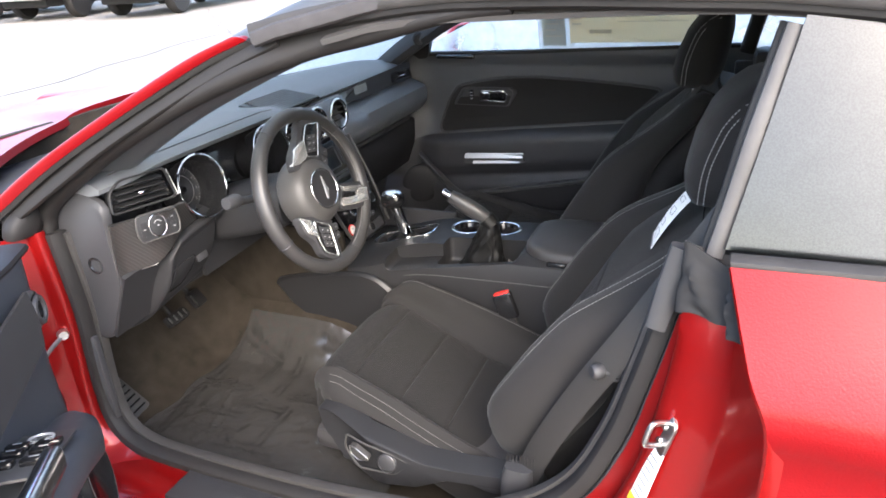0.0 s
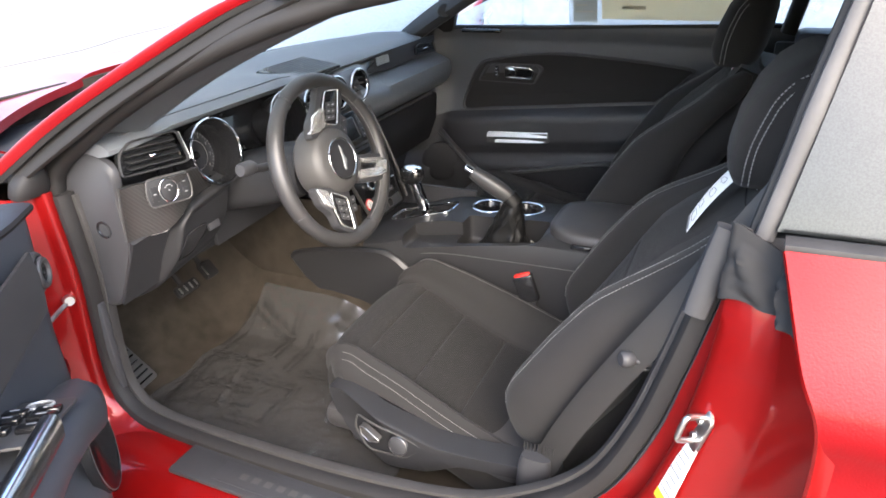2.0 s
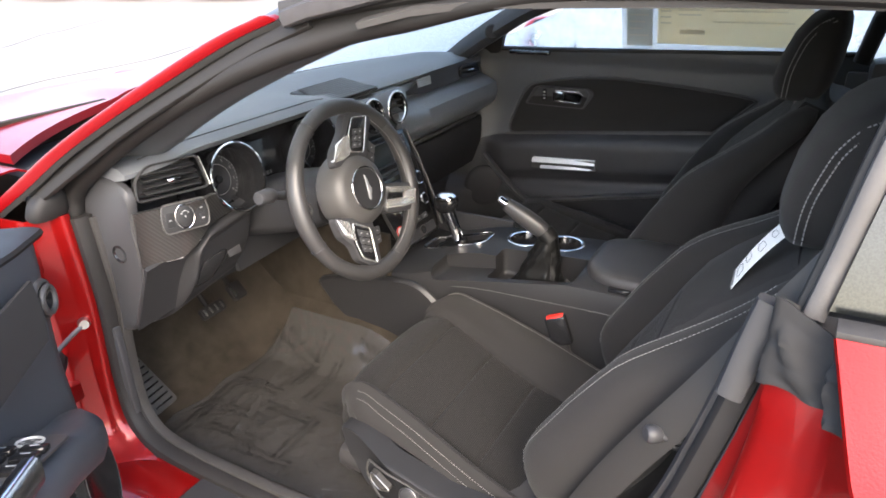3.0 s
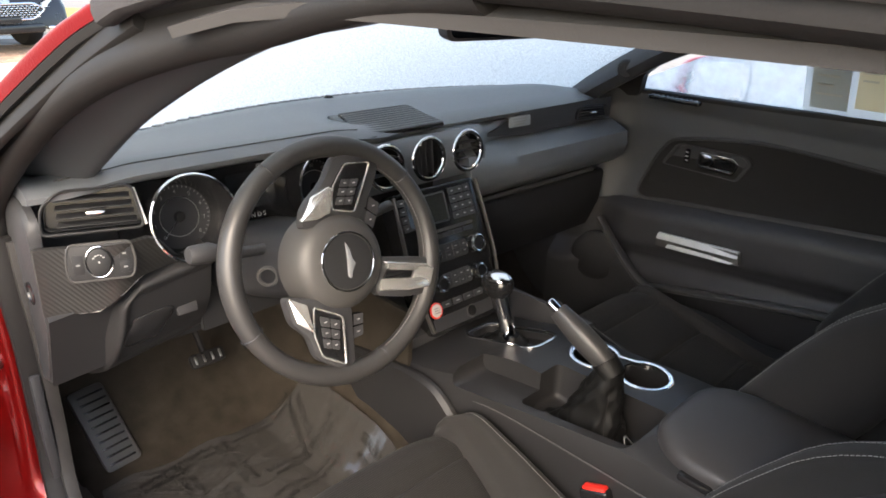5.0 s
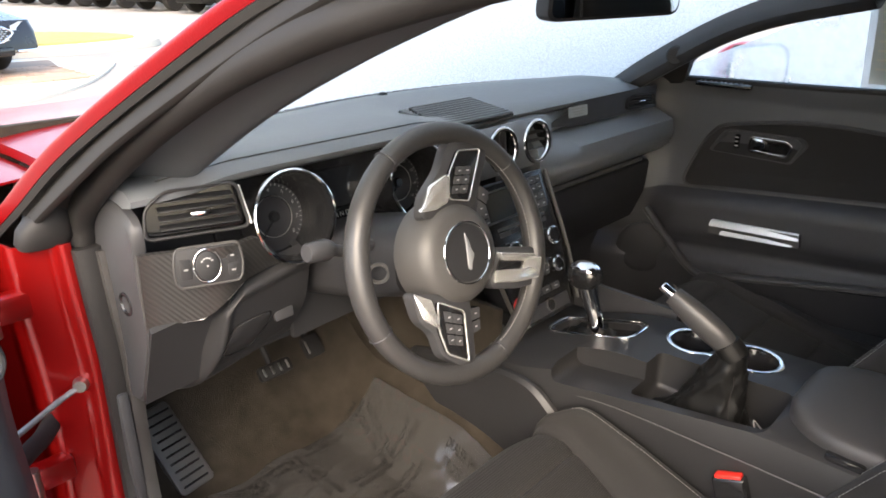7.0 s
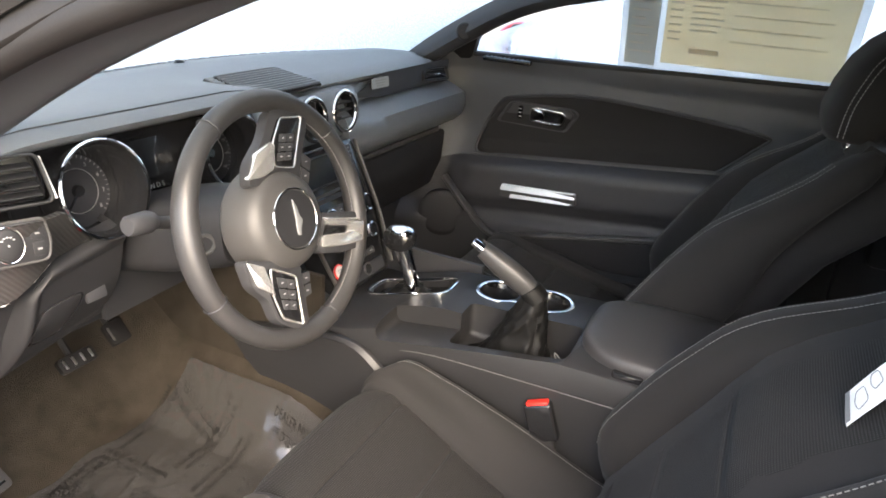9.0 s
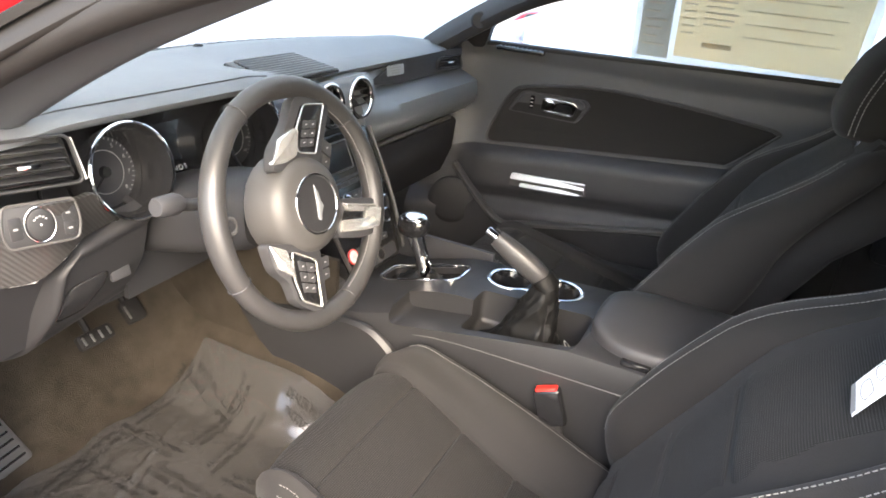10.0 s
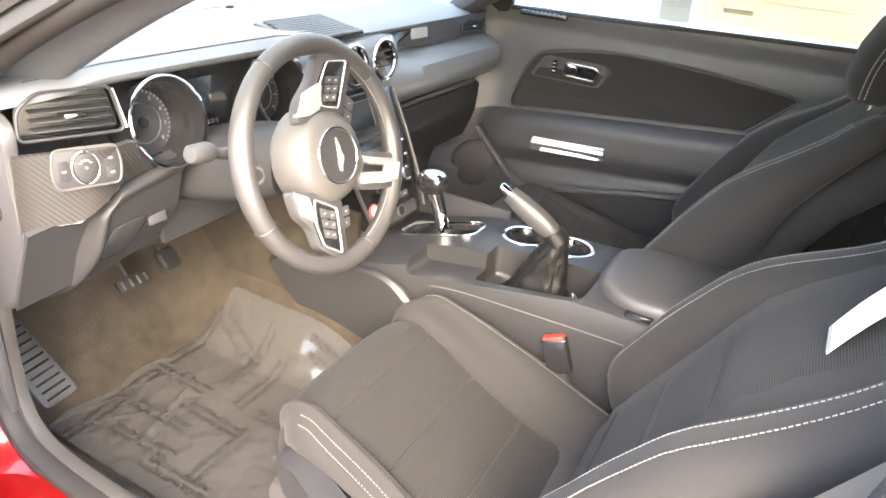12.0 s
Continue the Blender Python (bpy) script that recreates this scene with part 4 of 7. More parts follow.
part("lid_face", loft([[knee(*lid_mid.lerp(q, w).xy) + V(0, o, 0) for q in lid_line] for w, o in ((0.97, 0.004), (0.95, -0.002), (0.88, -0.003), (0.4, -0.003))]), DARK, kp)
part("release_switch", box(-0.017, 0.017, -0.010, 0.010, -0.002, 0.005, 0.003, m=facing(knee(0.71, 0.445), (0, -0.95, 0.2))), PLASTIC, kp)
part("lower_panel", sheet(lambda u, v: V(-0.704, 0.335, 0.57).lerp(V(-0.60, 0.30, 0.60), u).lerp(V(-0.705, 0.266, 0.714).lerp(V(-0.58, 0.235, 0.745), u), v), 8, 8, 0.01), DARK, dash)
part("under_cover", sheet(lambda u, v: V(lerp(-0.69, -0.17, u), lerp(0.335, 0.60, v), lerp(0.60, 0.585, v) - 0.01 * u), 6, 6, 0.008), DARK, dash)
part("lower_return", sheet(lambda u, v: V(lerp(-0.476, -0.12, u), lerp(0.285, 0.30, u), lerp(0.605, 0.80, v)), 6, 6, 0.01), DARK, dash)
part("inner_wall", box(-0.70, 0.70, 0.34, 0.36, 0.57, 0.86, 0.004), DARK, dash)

# passenger side: spear recess, pad and glovebox
def pass_section(x):
    a = smooth(0.12, 0.30, x)
    yb = brow(x)
    return [V(x, yb + 0.012, 0.876), V(x, lerp(0.262, 0.288, a), 0.866), V(x, lerp(0.25, 0.295, a), 0.835), V(x, lerp(0.232, 0.262, a), 0.823), V(x, lerp(0.226, 0.225, a), 0.806), V(x, 0.219, 0.775), V(x, 0.226, 0.745), V(x, 0.25, 0.722), V(x, 0.27, 0.712),
            V(x, 0.33, 0.700), V(x, 0.40, 0.87)]


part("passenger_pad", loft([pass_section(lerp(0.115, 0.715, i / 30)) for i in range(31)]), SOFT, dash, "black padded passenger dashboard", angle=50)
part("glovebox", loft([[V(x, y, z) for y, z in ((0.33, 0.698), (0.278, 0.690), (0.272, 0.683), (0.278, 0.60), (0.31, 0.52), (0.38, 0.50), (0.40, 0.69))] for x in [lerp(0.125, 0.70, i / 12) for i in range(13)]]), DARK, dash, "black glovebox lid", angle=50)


def spear(u, v):
    """A long dark inlay that tapers to a point beside the vents."""
    x = lerp(0.195, 0.690, u)
    tip = smooth(0.36, 0.195, x)
    return V(x, 0.2795 - 0.006 * smooth(0.62, 0.70, x), lerp(lerp(0.836, 0.848, tip), lerp(0.892, 0.853, tip), v))


part("spear_inlay", sheet(spear, 28, 6, 0.004), PLASTIC, dash, "dark trim spear")
for k in range(2):
    part("spear_line", tube([spear(f, 0.04 + 0.13 * k) + V(0, -0.003, 0) for f in (0.12, 0.25, 0.4, 0.6, 0.78)], 0.0012, 5), PLASTIC_GREY, dash)
al = part("airbag_label", slab(rect(0.072, 0.024, 0.003), facing((0.320, 0.272, 0.871), (-0.05, -0.98, 0.12)), 0.0012), material("pale_label", (0.24, 0.25, 0.25), 0.5, bump=0), dash, "small pale embossed plate on the trim spear")
for i in range(3):
    part("print_bar", slab([(x, y + 0.006 - i * 0.006) for x, y in rect(0.046 - 0.006 * i, 0.0022)], facing((0.320, 0.2707, 0.871), (-0.05, -0.98, 0.12)), 0.0003), INK, al)
part("glovebox_gap", tube([(0.125, 0.268, 0.70), (0.42, 0.268, 0.70), (0.66, 0.268, 0.70)], 0.0025, 6, smoothing=2), GLOSS, dash)
part("pad_edge", sweep([V(lerp(0.14, 0.62, i / 12), 0.266 - 0.004, 0.709) for i in range(13)], squircle(0.010, 0.006, 8)), PLASTIC_GREY, dash)

# centre pod with three round vents
pod = part("vent_pod", cut(loft([[V(x, y, z) for y, z in ((0.27, 0.885), (0.252, 0.886), (0.237, 0.872), (0.232, 0.84), (0.232, 0.81), (0.24, 0.79), (0.30, 0.785), (0.31, 0.885))] for x in [lerp(-0.165, 0.165, i / 10) for i in range(11)]]), *[lathe([(0.04, 0.03), (0.04, -0.035)], facing((k * 0.11, 0.235, 0.8425), (0, -0.995, 0.1)), 32) for k in (-1, 0, 1)]), SOFT, dash, "black pod with three round vents")
for k in (-1, 0, 1):
    m = facing((k * 0.11, 0.2325, 0.8425), (0, -0.995, 0.1))
    v = part("round_vent", lathe([(0.0385, 0.001), (0.037, -0.004), (0.035, -0.03), (0.0385, -0.032), (0.041, -0.002)], m, 36, cap=False), GLOSS, dash, "round chrome-ringed air vent")
    part("chrome_ring", ring(m @ Matrix.Translation((0, 0, 0.002)), 0.0405, 0.0048, 44, 8, flat=0.8), CHROME, v)
    part("vent_bed", lathe([(0.0001, -0.03), (0.036, -0.03), (0.036, -0.033)], m, 24), GLOSS, v)
    turn = m @ pose(0, 0, 0, 0, 0, 90 if k == 0 else 0)
    for i in (-1, 0, 1):
        w = math.sqrt(0.036 ** 2 - (i * 0.016) ** 2)
        part("vent_slat", box(-w, w, i * 0.016 - 0.0016, i * 0.016 + 0.0016, -0.022, -0.004, 0.001, m=turn), PLASTIC, v)

# centre stack
UP = V(0, 0.39, 0.92).normalized()
SM = facing((0.006, 0.163, 0.66), (0, -0.92, 0.39))
stack = part("control_panel", slab(rounded([(-0.096, -0.152), (0.090, -0.152), (0.112, -0.02), (0.108, 0.14), (-0.108, 0.14), (-0.112, -0.02)], 0.015), SM @ Matrix.Translation((0, 0, -0.05)), 0.05, 0.004), GLOSS, dash, "black centre panel with radio and climate controls")


def at(x, z, lift=0.0):
    """A place on the stack's face by x and height."""
    return SM @ Matrix.Translation((x, (z - 0.66) / 0.92, lift))


for s in (-1, 1):
    part("stack_rail", sweep(spline([SM @ V(s * 0.112, 0.135, 0.002), SM @ V(s * 0.116, -0.02, 0.004), SM @ V(s * 0.098, -0.14, 0.006)], 6), squircle(0.003, 0.005, 10), up=(0, -0.92, 0.39)), PLASTIC_GREY, stack)
part("radio_display", slab(rect(0.10, 0.052, 0.003), at(-0.037, 0.748), 0.002), SCREEN, stack)
part("display_frame", sweep([at(-0.037, 0.748, 0.001) @ V(x, y, 0) for x, y in rect(0.106, 0.058, 0.004)], circle(0.0018, 6), up=(0, -0.92, 0.39), closed=True), PLASTIC_GREY, stack)


def key(x, z, w, h, mark=True, lift=0.0):
    b = part("key", slab(rect(w, h, 0.0015, 2), at(x, z, lift), 0.003, 0.0008, 1), PLASTIC, stack)
    if mark:
        part("mark", slab(rect(w * 0.35, h * 0.16), at(x, z, lift + 0.0031), 0.0003), LEGEND, b)


for r in range(4):
    for c in range(3):
        key(0.038 + c * 0.021, 0.772 - r * 0.0155, 0.019, 0.0145)
for r in range(4):
    for c in range(2):
        key(-0.097 - 0.0 + c * 0.0001, 0.772 - r * 0.0155, 0.016, 0.0145) if c == 0 else None
part("disc_slot", slab(rect(0.15, 0.006, 0.002), at(0.0, 0.706), 0.0015), PLASTIC_GREY, stack)
for c in range(5):
    key(-0.06 + c * 0.03, 0.696, 0.027, 0.009, mark=False)


def knob(x, z, r, h, parent=stack):
    m = at(x, z)
    k = part("knob", lathe([(0.0001, h), (r * 0.82, h), (r * 0.95, h - 0.002), (r, h - 0.006), (r, 0)], m, 28), GLOSS, parent, "round knob with chrome ring")
    part("chrome_ring", ring(m @ Matrix.Translation((0, 0, h - 0.003)), r * 0.98, 0.0036, 28, 8), CHROME, k)
    part("chrome_foot", lathe([(r * 1.1, 0.004), (r * 1.1, 0), (r, 0)], m, 28), CHROME, k)


knob(0.060, 0.664, 0.0165, 0.024)
knob(-0.064, 0.664, 0.0165, 0.024)
knob(0.052, 0.612, 0.0135, 0.022)
knob(-0.056, 0.612, 0.0135, 0.022)
part("radio_band", slab(rect(0.09, 0.034, 0.006), at(-0.002, 0.664), 0.004, 0.001), PLASTIC, stack)
part("climate_band", slab(rect(0.078, 0.032, 0.006), at(-0.002, 0.612), 0.004, 0.001), PLASTIC, stack)
for r in range(2):
    for c in range(4):
        key(-0.034 + c * 0.022, 0.671 - r * 0.013, 0.018, 0.011, lift=0.0035)
        key(-0.03 + c * 0.019, 0.619 - r * 0.013, 0.016, 0.011, lift=0.0035)
for c in range(4):
    key(-0.045 + c * 0.03, 0.572, 0.026, 0.013)
sb = part("start_button", lathe([(0.0001, 0.006), (0.0115, 0.006), (0.0135, 0.004), (0.0145, 0)], at(-0.077, 0.568, 0.0), 26), material("pale_button", (0.62, 0.58, 0.56), 0.4, bump=0), stack, "round start button with red rim")
part("red_rim", ring(at(-0.077, 0.568, 0.003), 0.0145, 0.002, 26, 6), REDPLASTIC, sb)
for i in range(3):
    part("print_bar", slab([(x, y + 0.0045 - 0.0045 * i) for x, y in rect(0.013, 0.0016)], at(-0.077, 0.568, 0.0061), 0.0003), INK, sb)
part("lower_bin", slab(rect(0.165, 0.026, 0.004), at(-0.006, 0.541), 0.002), PLASTIC, stack)
lt = part("socket", ring(at(0.014, 0.543, 0.004), 0.0125, 0.0016, 24, 6), PLASTIC_GREY, stack, "power socket")
part("socket_cap", lathe([(0.0001, 0.005), (0.011, 0.005), (0.0115, 0)], at(0.014, 0.543), 20), GLOSS, lt)

# ---- steering column and wheel ----
WN = V(-0.035, -0.953, 0.30).normalized()
WM = facing((-0.37, 0.004, 0.80), WN)
wheel = thing("steering_wheel", (-0.37, 0.004, 0.80), "black leather steering wheel turned a quarter, with silver spokes", "steering wheel")
RIM = 0.1675
rim_rows = []
for i in range(72):
    w = 2 * math.pi * i / 72
    fat = 0.0155 + 0.0018 * (math.cos(2 * (w - radians(82)))) ** 2
    rim_rows.append([WM @ V((RIM + fat * 0.92 * math.cos(2 * math.pi * j / 14)) * math.cos(w), (RIM + fat * 0.92 * math.cos(2 * math.pi * j / 14)) * math.sin(w), -0.014 + fat * 1.05 * math.sin(2 * math.pi * j / 14)) for j in range(14)])
rim = part("rim", faces_of(rim_rows, loop_u=True, loop_v=True), LEATHER, wheel, "black leather rim")
for a in (121, 203, 285, 38):
    w = radians(a)
    c = WM @ V(RIM * math.cos(w), RIM * math.sin(w), -0.014)
    part("rim_seam", ring(facing(c, WM.to_3x3() @ V(-math.sin(w), math.cos(w), 0), WN), 0.0162, 0.0011, 22, 5), PLASTIC, rim)
stitches([WM @ V((RIM - 0.0148) * math.cos(radians(a)), (RIM - 0.0148) * math.sin(radians(a)), -0.009) for a in range(-72, 62, 3)], THREAD, rim, 0.006, 0.004, 0.0009)
hub = part("hub", lathe([(0.0001, 0.010), (0.035, 0.0095), (0.055, 0.006), (0.066, 0.0), (0.072, -0.012), (0.076, -0.03), (0.078, -0.052), (0.072, -0.06), (0.02, -0.062)], WM @ Matrix.Translation((-0.002, 0, 0)), 44), PLASTIC_GREY, wheel, "round charcoal airbag hub")
part("emblem_ring", ring(WM @ Matrix.Translation((0, 0, 0.0102)), 0.0430, 0.0012, 44, 6), CHROME, hub)
part("emblem_bed", lathe([(0.0001, 0.0112), (0.040, 0.0105), (0.041, 0.008)], WM, 40), DARK, hub)
EMBLEM = material("pale_silver_emblem", (0.60, 0.61, 0.62), 0.25, metal=0.7, bump=0.02, vary=0.05)
em = [(-0.002, 0.028), (0.004, 0.016), (0.005, 0.004), (0.011, -0.004), (0.006, -0.010), (0.002, -0.014), (-0.002, -0.024), (-0.008, -0.020), (-0.006, -0.008), (-0.004, 0.002), (-0.003, 0.014)]
part("emblem", slab([(x * 0.85, y * 1.05) for x, y in rounded(em, 0.003, 3)], WM @ Matrix.Translation((0.001, 0, 0.011)), 0.002, 0.0006), EMBLEM, hub, "small silver emblem")


WHEEL_SILVER = material("bright_wheel_silver", (0.74, 0.73, 0.71), 0.2, metal=0.8, bump=0.02, vary=0.05)


def plate(name, outline, h, depth, mat, parent, label="", r=0.005, bevel=0.0015, tilt=None):
    """A plate on the wheel by its outline in the wheel's plane."""
    area = sum(p[0] * q[1] - q[0] * p[1] for p, q in zip(outline, outline[1:] + outline[:1]))
    pts = outline if area > 0 else outline[::-1]
    m = WM @ Matrix.Translation((0, 0, h))
    if tilt:
        c = V(sum(p[0] for p in pts) / len(pts), sum(p[1] for p in pts) / len(pts), 0)
        m = m @ Matrix.Translation(c) @ pose(0, 0, 0, tilt[0], tilt[1], 0) @ Matrix.Translation(-c)
    return part(name, slab(rounded(pts, r), m, depth, bevel), mat, parent, label)


def keypad(quad, nr, nc, h, parent):
    """Small dark keys with a mark each, in rows over a four-cornered field."""
    a, b, c, d = [V(x, y, 0) for x, y in quad]
    q = lambda u, v: a.lerp(b, u).lerp(d.lerp(c, u), v)
    for i in range(nr):
        for j in range(nc):
            u0, u1, v0, v1 = (j + 0.05) / nc, (j + 0.95) / nc, (i + 0.06) / nr, (i + 0.94) / nr
            k = plate("key", [tuple(q(u, v).xy) for u, v in ((u0, v0), (u1, v0), (u1, v1), (u0, v1))], h, 0.002, PLASTIC, parent, r=0.002, bevel=0.0006)
            m = q((u0 + u1) / 2, (v0 + v1) / 2)
            plate("mark", [(m.x - 0.0022, m.y - 0.0009), (m.x + 0.0022, m.y - 0.0009), (m.x + 0.0022, m.y + 0.0009), (m.x - 0.0022, m.y + 0.0009)], h + 0.002, 0.0003, LEGEND, k, r=0.0003, bevel=0)


def border(name, outline, h, w, mat, parent, label=""):
    return part(name, sweep([WM @ V(x, y, h) for x, y in rounded(outline, 0.006)], circle(w, 6), up=WN, closed=True), mat, parent, label)


# upper spoke
up_arm = plate("spoke", [(-0.056, 0.058), (-0.046, 0.088), (-0.006, 0.118), (0.018, 0.152), (0.090, 0.142), (0.088, 0.120), (0.044, 0.055)], -0.022, 0.018, PLASTIC, wheel, r=0.012)
plate("silver_insert", [(-0.054, 0.070), (-0.032, 0.100), (-0.004, 0.1115), (0.0, 0.105), (-0.009, 0.074), (-0.030, 0.068)], -0.005, 0.009, WHEEL_SILVER, up_arm, "bright silver insert", r=0.002, tilt=(6, -10))
UPAD = [(0.002, 0.1084), (0.0286, 0.1382), (0.0723, 0.1334), (0.0306, 0.0671), (-0.006, 0.0768)]
upad = plate("key_pod", UPAD, -0.004, 0.006, GLOSS, up_arm)
border("pod_border", UPAD, 0.002, 0.0013, WHEEL_SILVER, upad)
keypad([(0.0184, 0.1179), (0.0478, 0.1137), (0.028, 0.0776), (-0.0009, 0.0824)], 3, 2, 0.002, upad)
USIDE = [(0.05, 0.1009), (0.0864, 0.0699), (0.0657, 0.033), (0.0376, 0.0584)]
uside = plate("side_pod", USIDE, -0.020, 0.008, GLOSS, up_arm)
keypad(USIDE, 2, 2, -0.012, uside)
# lower spoke
lo_arm = plate("spoke", [(-0.102, -0.026), (-0.098, -0.068), (-0.076, -0.092), (-0.072, -0.126), (-0.034, -0.156), (-0.012, -0.152), (0.0, -0.062)], -0.022, 0.018, PLASTIC, wheel, r=0.012)
plate("silver_insert", [(-0.0961, -0.0301), (-0.0722, -0.0457), (-0.0700, -0.0868), (-0.0912, -0.0669)], -0.006, 0.009, WHEEL_SILVER, lo_arm, "bright silver insert", r=0.002, tilt=(-8, -14))
LPAD = [(-0.0645, -0.0507), (-0.0216, -0.0769), (-0.0311, -0.1466), (-0.0657, -0.123), (-0.072, -0.0878)]
lpad = plate("key_pod", LPAD, -0.004, 0.006, GLOSS, lo_arm)
border("pod_border", LPAD, 0.002, 0.0016, WHEEL_SILVER, lpad)
keypad([(-0.0593, -0.0642), (-0.0271, -0.0801), (-0.0373, -0.1231), (-0.0615, -0.1123)], 3, 2, 0.002, lpad)
LSIDE = [(-0.0162, -0.0785), (0.0214, -0.0839), (0.014, -0.1176), (-0.0255, -0.1208)]
lside = plate("side_pod", LSIDE, -0.020, 0.008, GLOSS, lo_arm)
keypad(LSIDE, 2, 2, -0.012, lside)
# plain spoke
ri_arm = plate("spoke", [(0.052, -0.006), (0.150, -0.030), (0.168, -0.048), (0.150, -0.088), (0.100, -0.082), (0.045, -0.066)], -0.022, 0.018, PLASTIC, wheel, r=0.012)
plate("silver_insert", [(0.066, -0.0153), (0.1440, -0.0370), (0.1540, -0.0455), (0.128, -0.0445), (0.071, -0.0285)], -0.006, 0.010, WHEEL_SILVER, ri_arm, "bright silver insert", r=0.004, tilt=(16, 0))
plate("silver_insert", [(0.058, -0.0430), (0.112, -0.0560), (0.1430, -0.0600), (0.1400, -0.0775), (0.1035, -0.0735), (0.051, -0.0600)], -0.006, 0.010, WHEEL_SILVER, ri_arm, "bright silver insert", r=0.004, tilt=(-12, 0))
plate("silver_end", [(0.122, -0.0440), (0.1560, -0.0470), (0.1430, -0.0760), (0.114, -0.0560)], -0.006, 0.010, WHEEL_SILVER, ri_arm, r=0.004, tilt=(0, -10))
plate("inner_slot", [(0.072, -0.0290), (0.122, -0.0430), (0.116, -0.0560), (0.060, -0.0430)], -0.006, 0.005, GLOSS, ri_arm, r=0.003)
column = thing("steering_column", (-0.37, 0.15, 0.76), "black steering column shroud with stalks", "steering column")
part("shroud", loft([[V(-0.37 + a * w, 0, 0) + V(0, 0.075 + 0.2 * k, 0.775 - 0.05 * k + b * h) for a, b in squircle(1, 1, 20, 3)] for k, w, h in ((0, 0.062, 0.052), (0.1, 0.07, 0.058), (0.5, 0.085, 0.062), (1, 0.09, 0.06))]), DARK, column)
st = part("indicator_stalk", tube([(-0.43, 0.12, 0.798), (-0.49, 0.112, 0.808), (-0.515, 0.109, 0.818)], 0.0085, 10), PLASTIC, column)
part("stalk_end", lathe([(0.0001, 0.026), (0.011, 0.026), (0.0135, 0.022), (0.015, -0.006), (0.011, -0.016)], facing((-0.53, 0.108, 0.821), (-0.98, -0.05, 0.12)), 20), PLASTIC, st)
part("wiper_stalk", tube([(-0.31, 0.12, 0.798), (-0.25, 0.112, 0.812), (-0.20, 0.108, 0.822)], 0.009, 10), PLASTIC, column)
part("tilt_ring", ring(facing((-0.445, 0.095, 0.765), (-0.6, -0.8, 0)), 0.014, 0.003, 20, 6), PLASTIC_GREY, column)
part("ignition", lathe([(0.0001, 0.012), (0.012, 0.012), (0.014, 0.0), (0.014, -0.02)], facing((-0.29, 0.11, 0.79), (0.5, -0.85, 0.1)), 18), PLASTIC, column)

# pedals
for name, x, y, z, w, h, lab_ in (("brake_pedal", -0.380, 0.510, 0.400, 0.075, 0.030, "brake pedal with bright ribs"), ("accelerator_pedal", -0.255, 0.555, 0.385, 0.045, 0.05, "black accelerator pedal with one bright rib")):
    pd = thing(name, (x, y, z), lab_, "pedal")
    m = facing((x, y, z), (0, -0.75, 0.66))
    part("pad", slab(rect(w, h, 0.008), m, 0.012, 0.003), RUBBER, pd)
    for i in range(4 if name == "brake_pedal" else 1):
        part("rib", box(-w * 0.36 + i * w * 0.24 - 0.0025, -w * 0.36 + i * w * 0.24 + 0.0025, -h * 0.3, h * 0.3, 0.0115, 0.014, 0.0012, m=m), STEEL, pd)
    part("lever", tube([(x, y + 0.01, z), (x, y + 0.08, z + 0.1), (x, y + 0.12, z + 0.24)], 0.007, 8), RUBBER, pd)
fr = thing("foot_rest", (-0.60, 0.55, 0.30), "black rubber foot rest with slots", "foot rest")
fm = facing((-0.592, 0.540, 0.310), (0.02, -0.72, 0.66), (-0.1, 0.66, 0.72))
part("plate", slab(rounded([(-0.036, -0.09), (0.036, -0.09), (0.03, 0.09), (-0.04, 0.09)], 0.012), fm @ Matrix.Translation((0, 0, -0.03)), 0.034, 0.004), PLASTIC_GREY, fr)
for i in range(10):
    part("rib", box(-0.026, 0.026, -0.078 + i * 0.0165, -0.0735 + i * 0.0165, 0.0036, 0.0046, 0.0005, m=fm), GLOSS, fr)

# ---- centre console ----
console = thing("centre_console", (0, -0.3, 0.3), "black plastic centre console with chrome-rimmed cup holders", "console")


def deck(y):
    return 0.505 + 0.05 * smooth(0.11, -0.12, y) + 0.012 * smooth(-0.12, -0.40, y)


def console_ring(y):
    z, w = deck(y), 0.148 + 0.012 * smooth(-0.2, 0.1, y)
    return [V(-w, y, 0.2), V(-w - 0.004, y, z - 0.075), V(-w, y, z - 0.03), V(-w + 0.006, y, z - 0.010), V(-w + 0.02, y, z), V(0, y, z + 0.004), V(w - 0.04, y, z), V(w - 0.022, y, z - 0.012), V(w - 0.015, y, z - 0.05), V(w - 0.015, y, 0.2)]


body = loft([console_ring(y) for y in [lerp(0.13, -0.75, i / 22) for i in range(23)]])
boot_cut = box(-0.127, -0.024, -0.362, -0.146, 0.490, 0.70, 0.012, 3)
scoop_cut = loft([[V(x, y, z) for y, z in rounded([(-0.365, 0.5600), (-0.145, 0.524), (-0.012, 0.502), (-0.008, 0.90), (-0.365, 0.90)], 0.02, 5)] for x in (-0.072, -0.30)])
cups = [lathe([(0.041, 0.2), (0.040, -0.065)], Matrix.Translation((0.048, y, 0.555)), 30) for y in (-0.174, -0.275)]
shift_cut = box(-0.015, 0.055, -0.078, 0.085, 0.48, 0.7, 0.02, 3)
part("body", cut(body, boot_cut, scoop_cut, shift_cut, *cups), CONSOLE, console, "black grained console body", angle=35)
part("side_seam", tube([(-0.154, y, deck(y) - 0.052) for y in (0.05, -0.1, -0.3, -0.5, -0.7)], 0.0012, 5), PLASTIC_GREY, console)
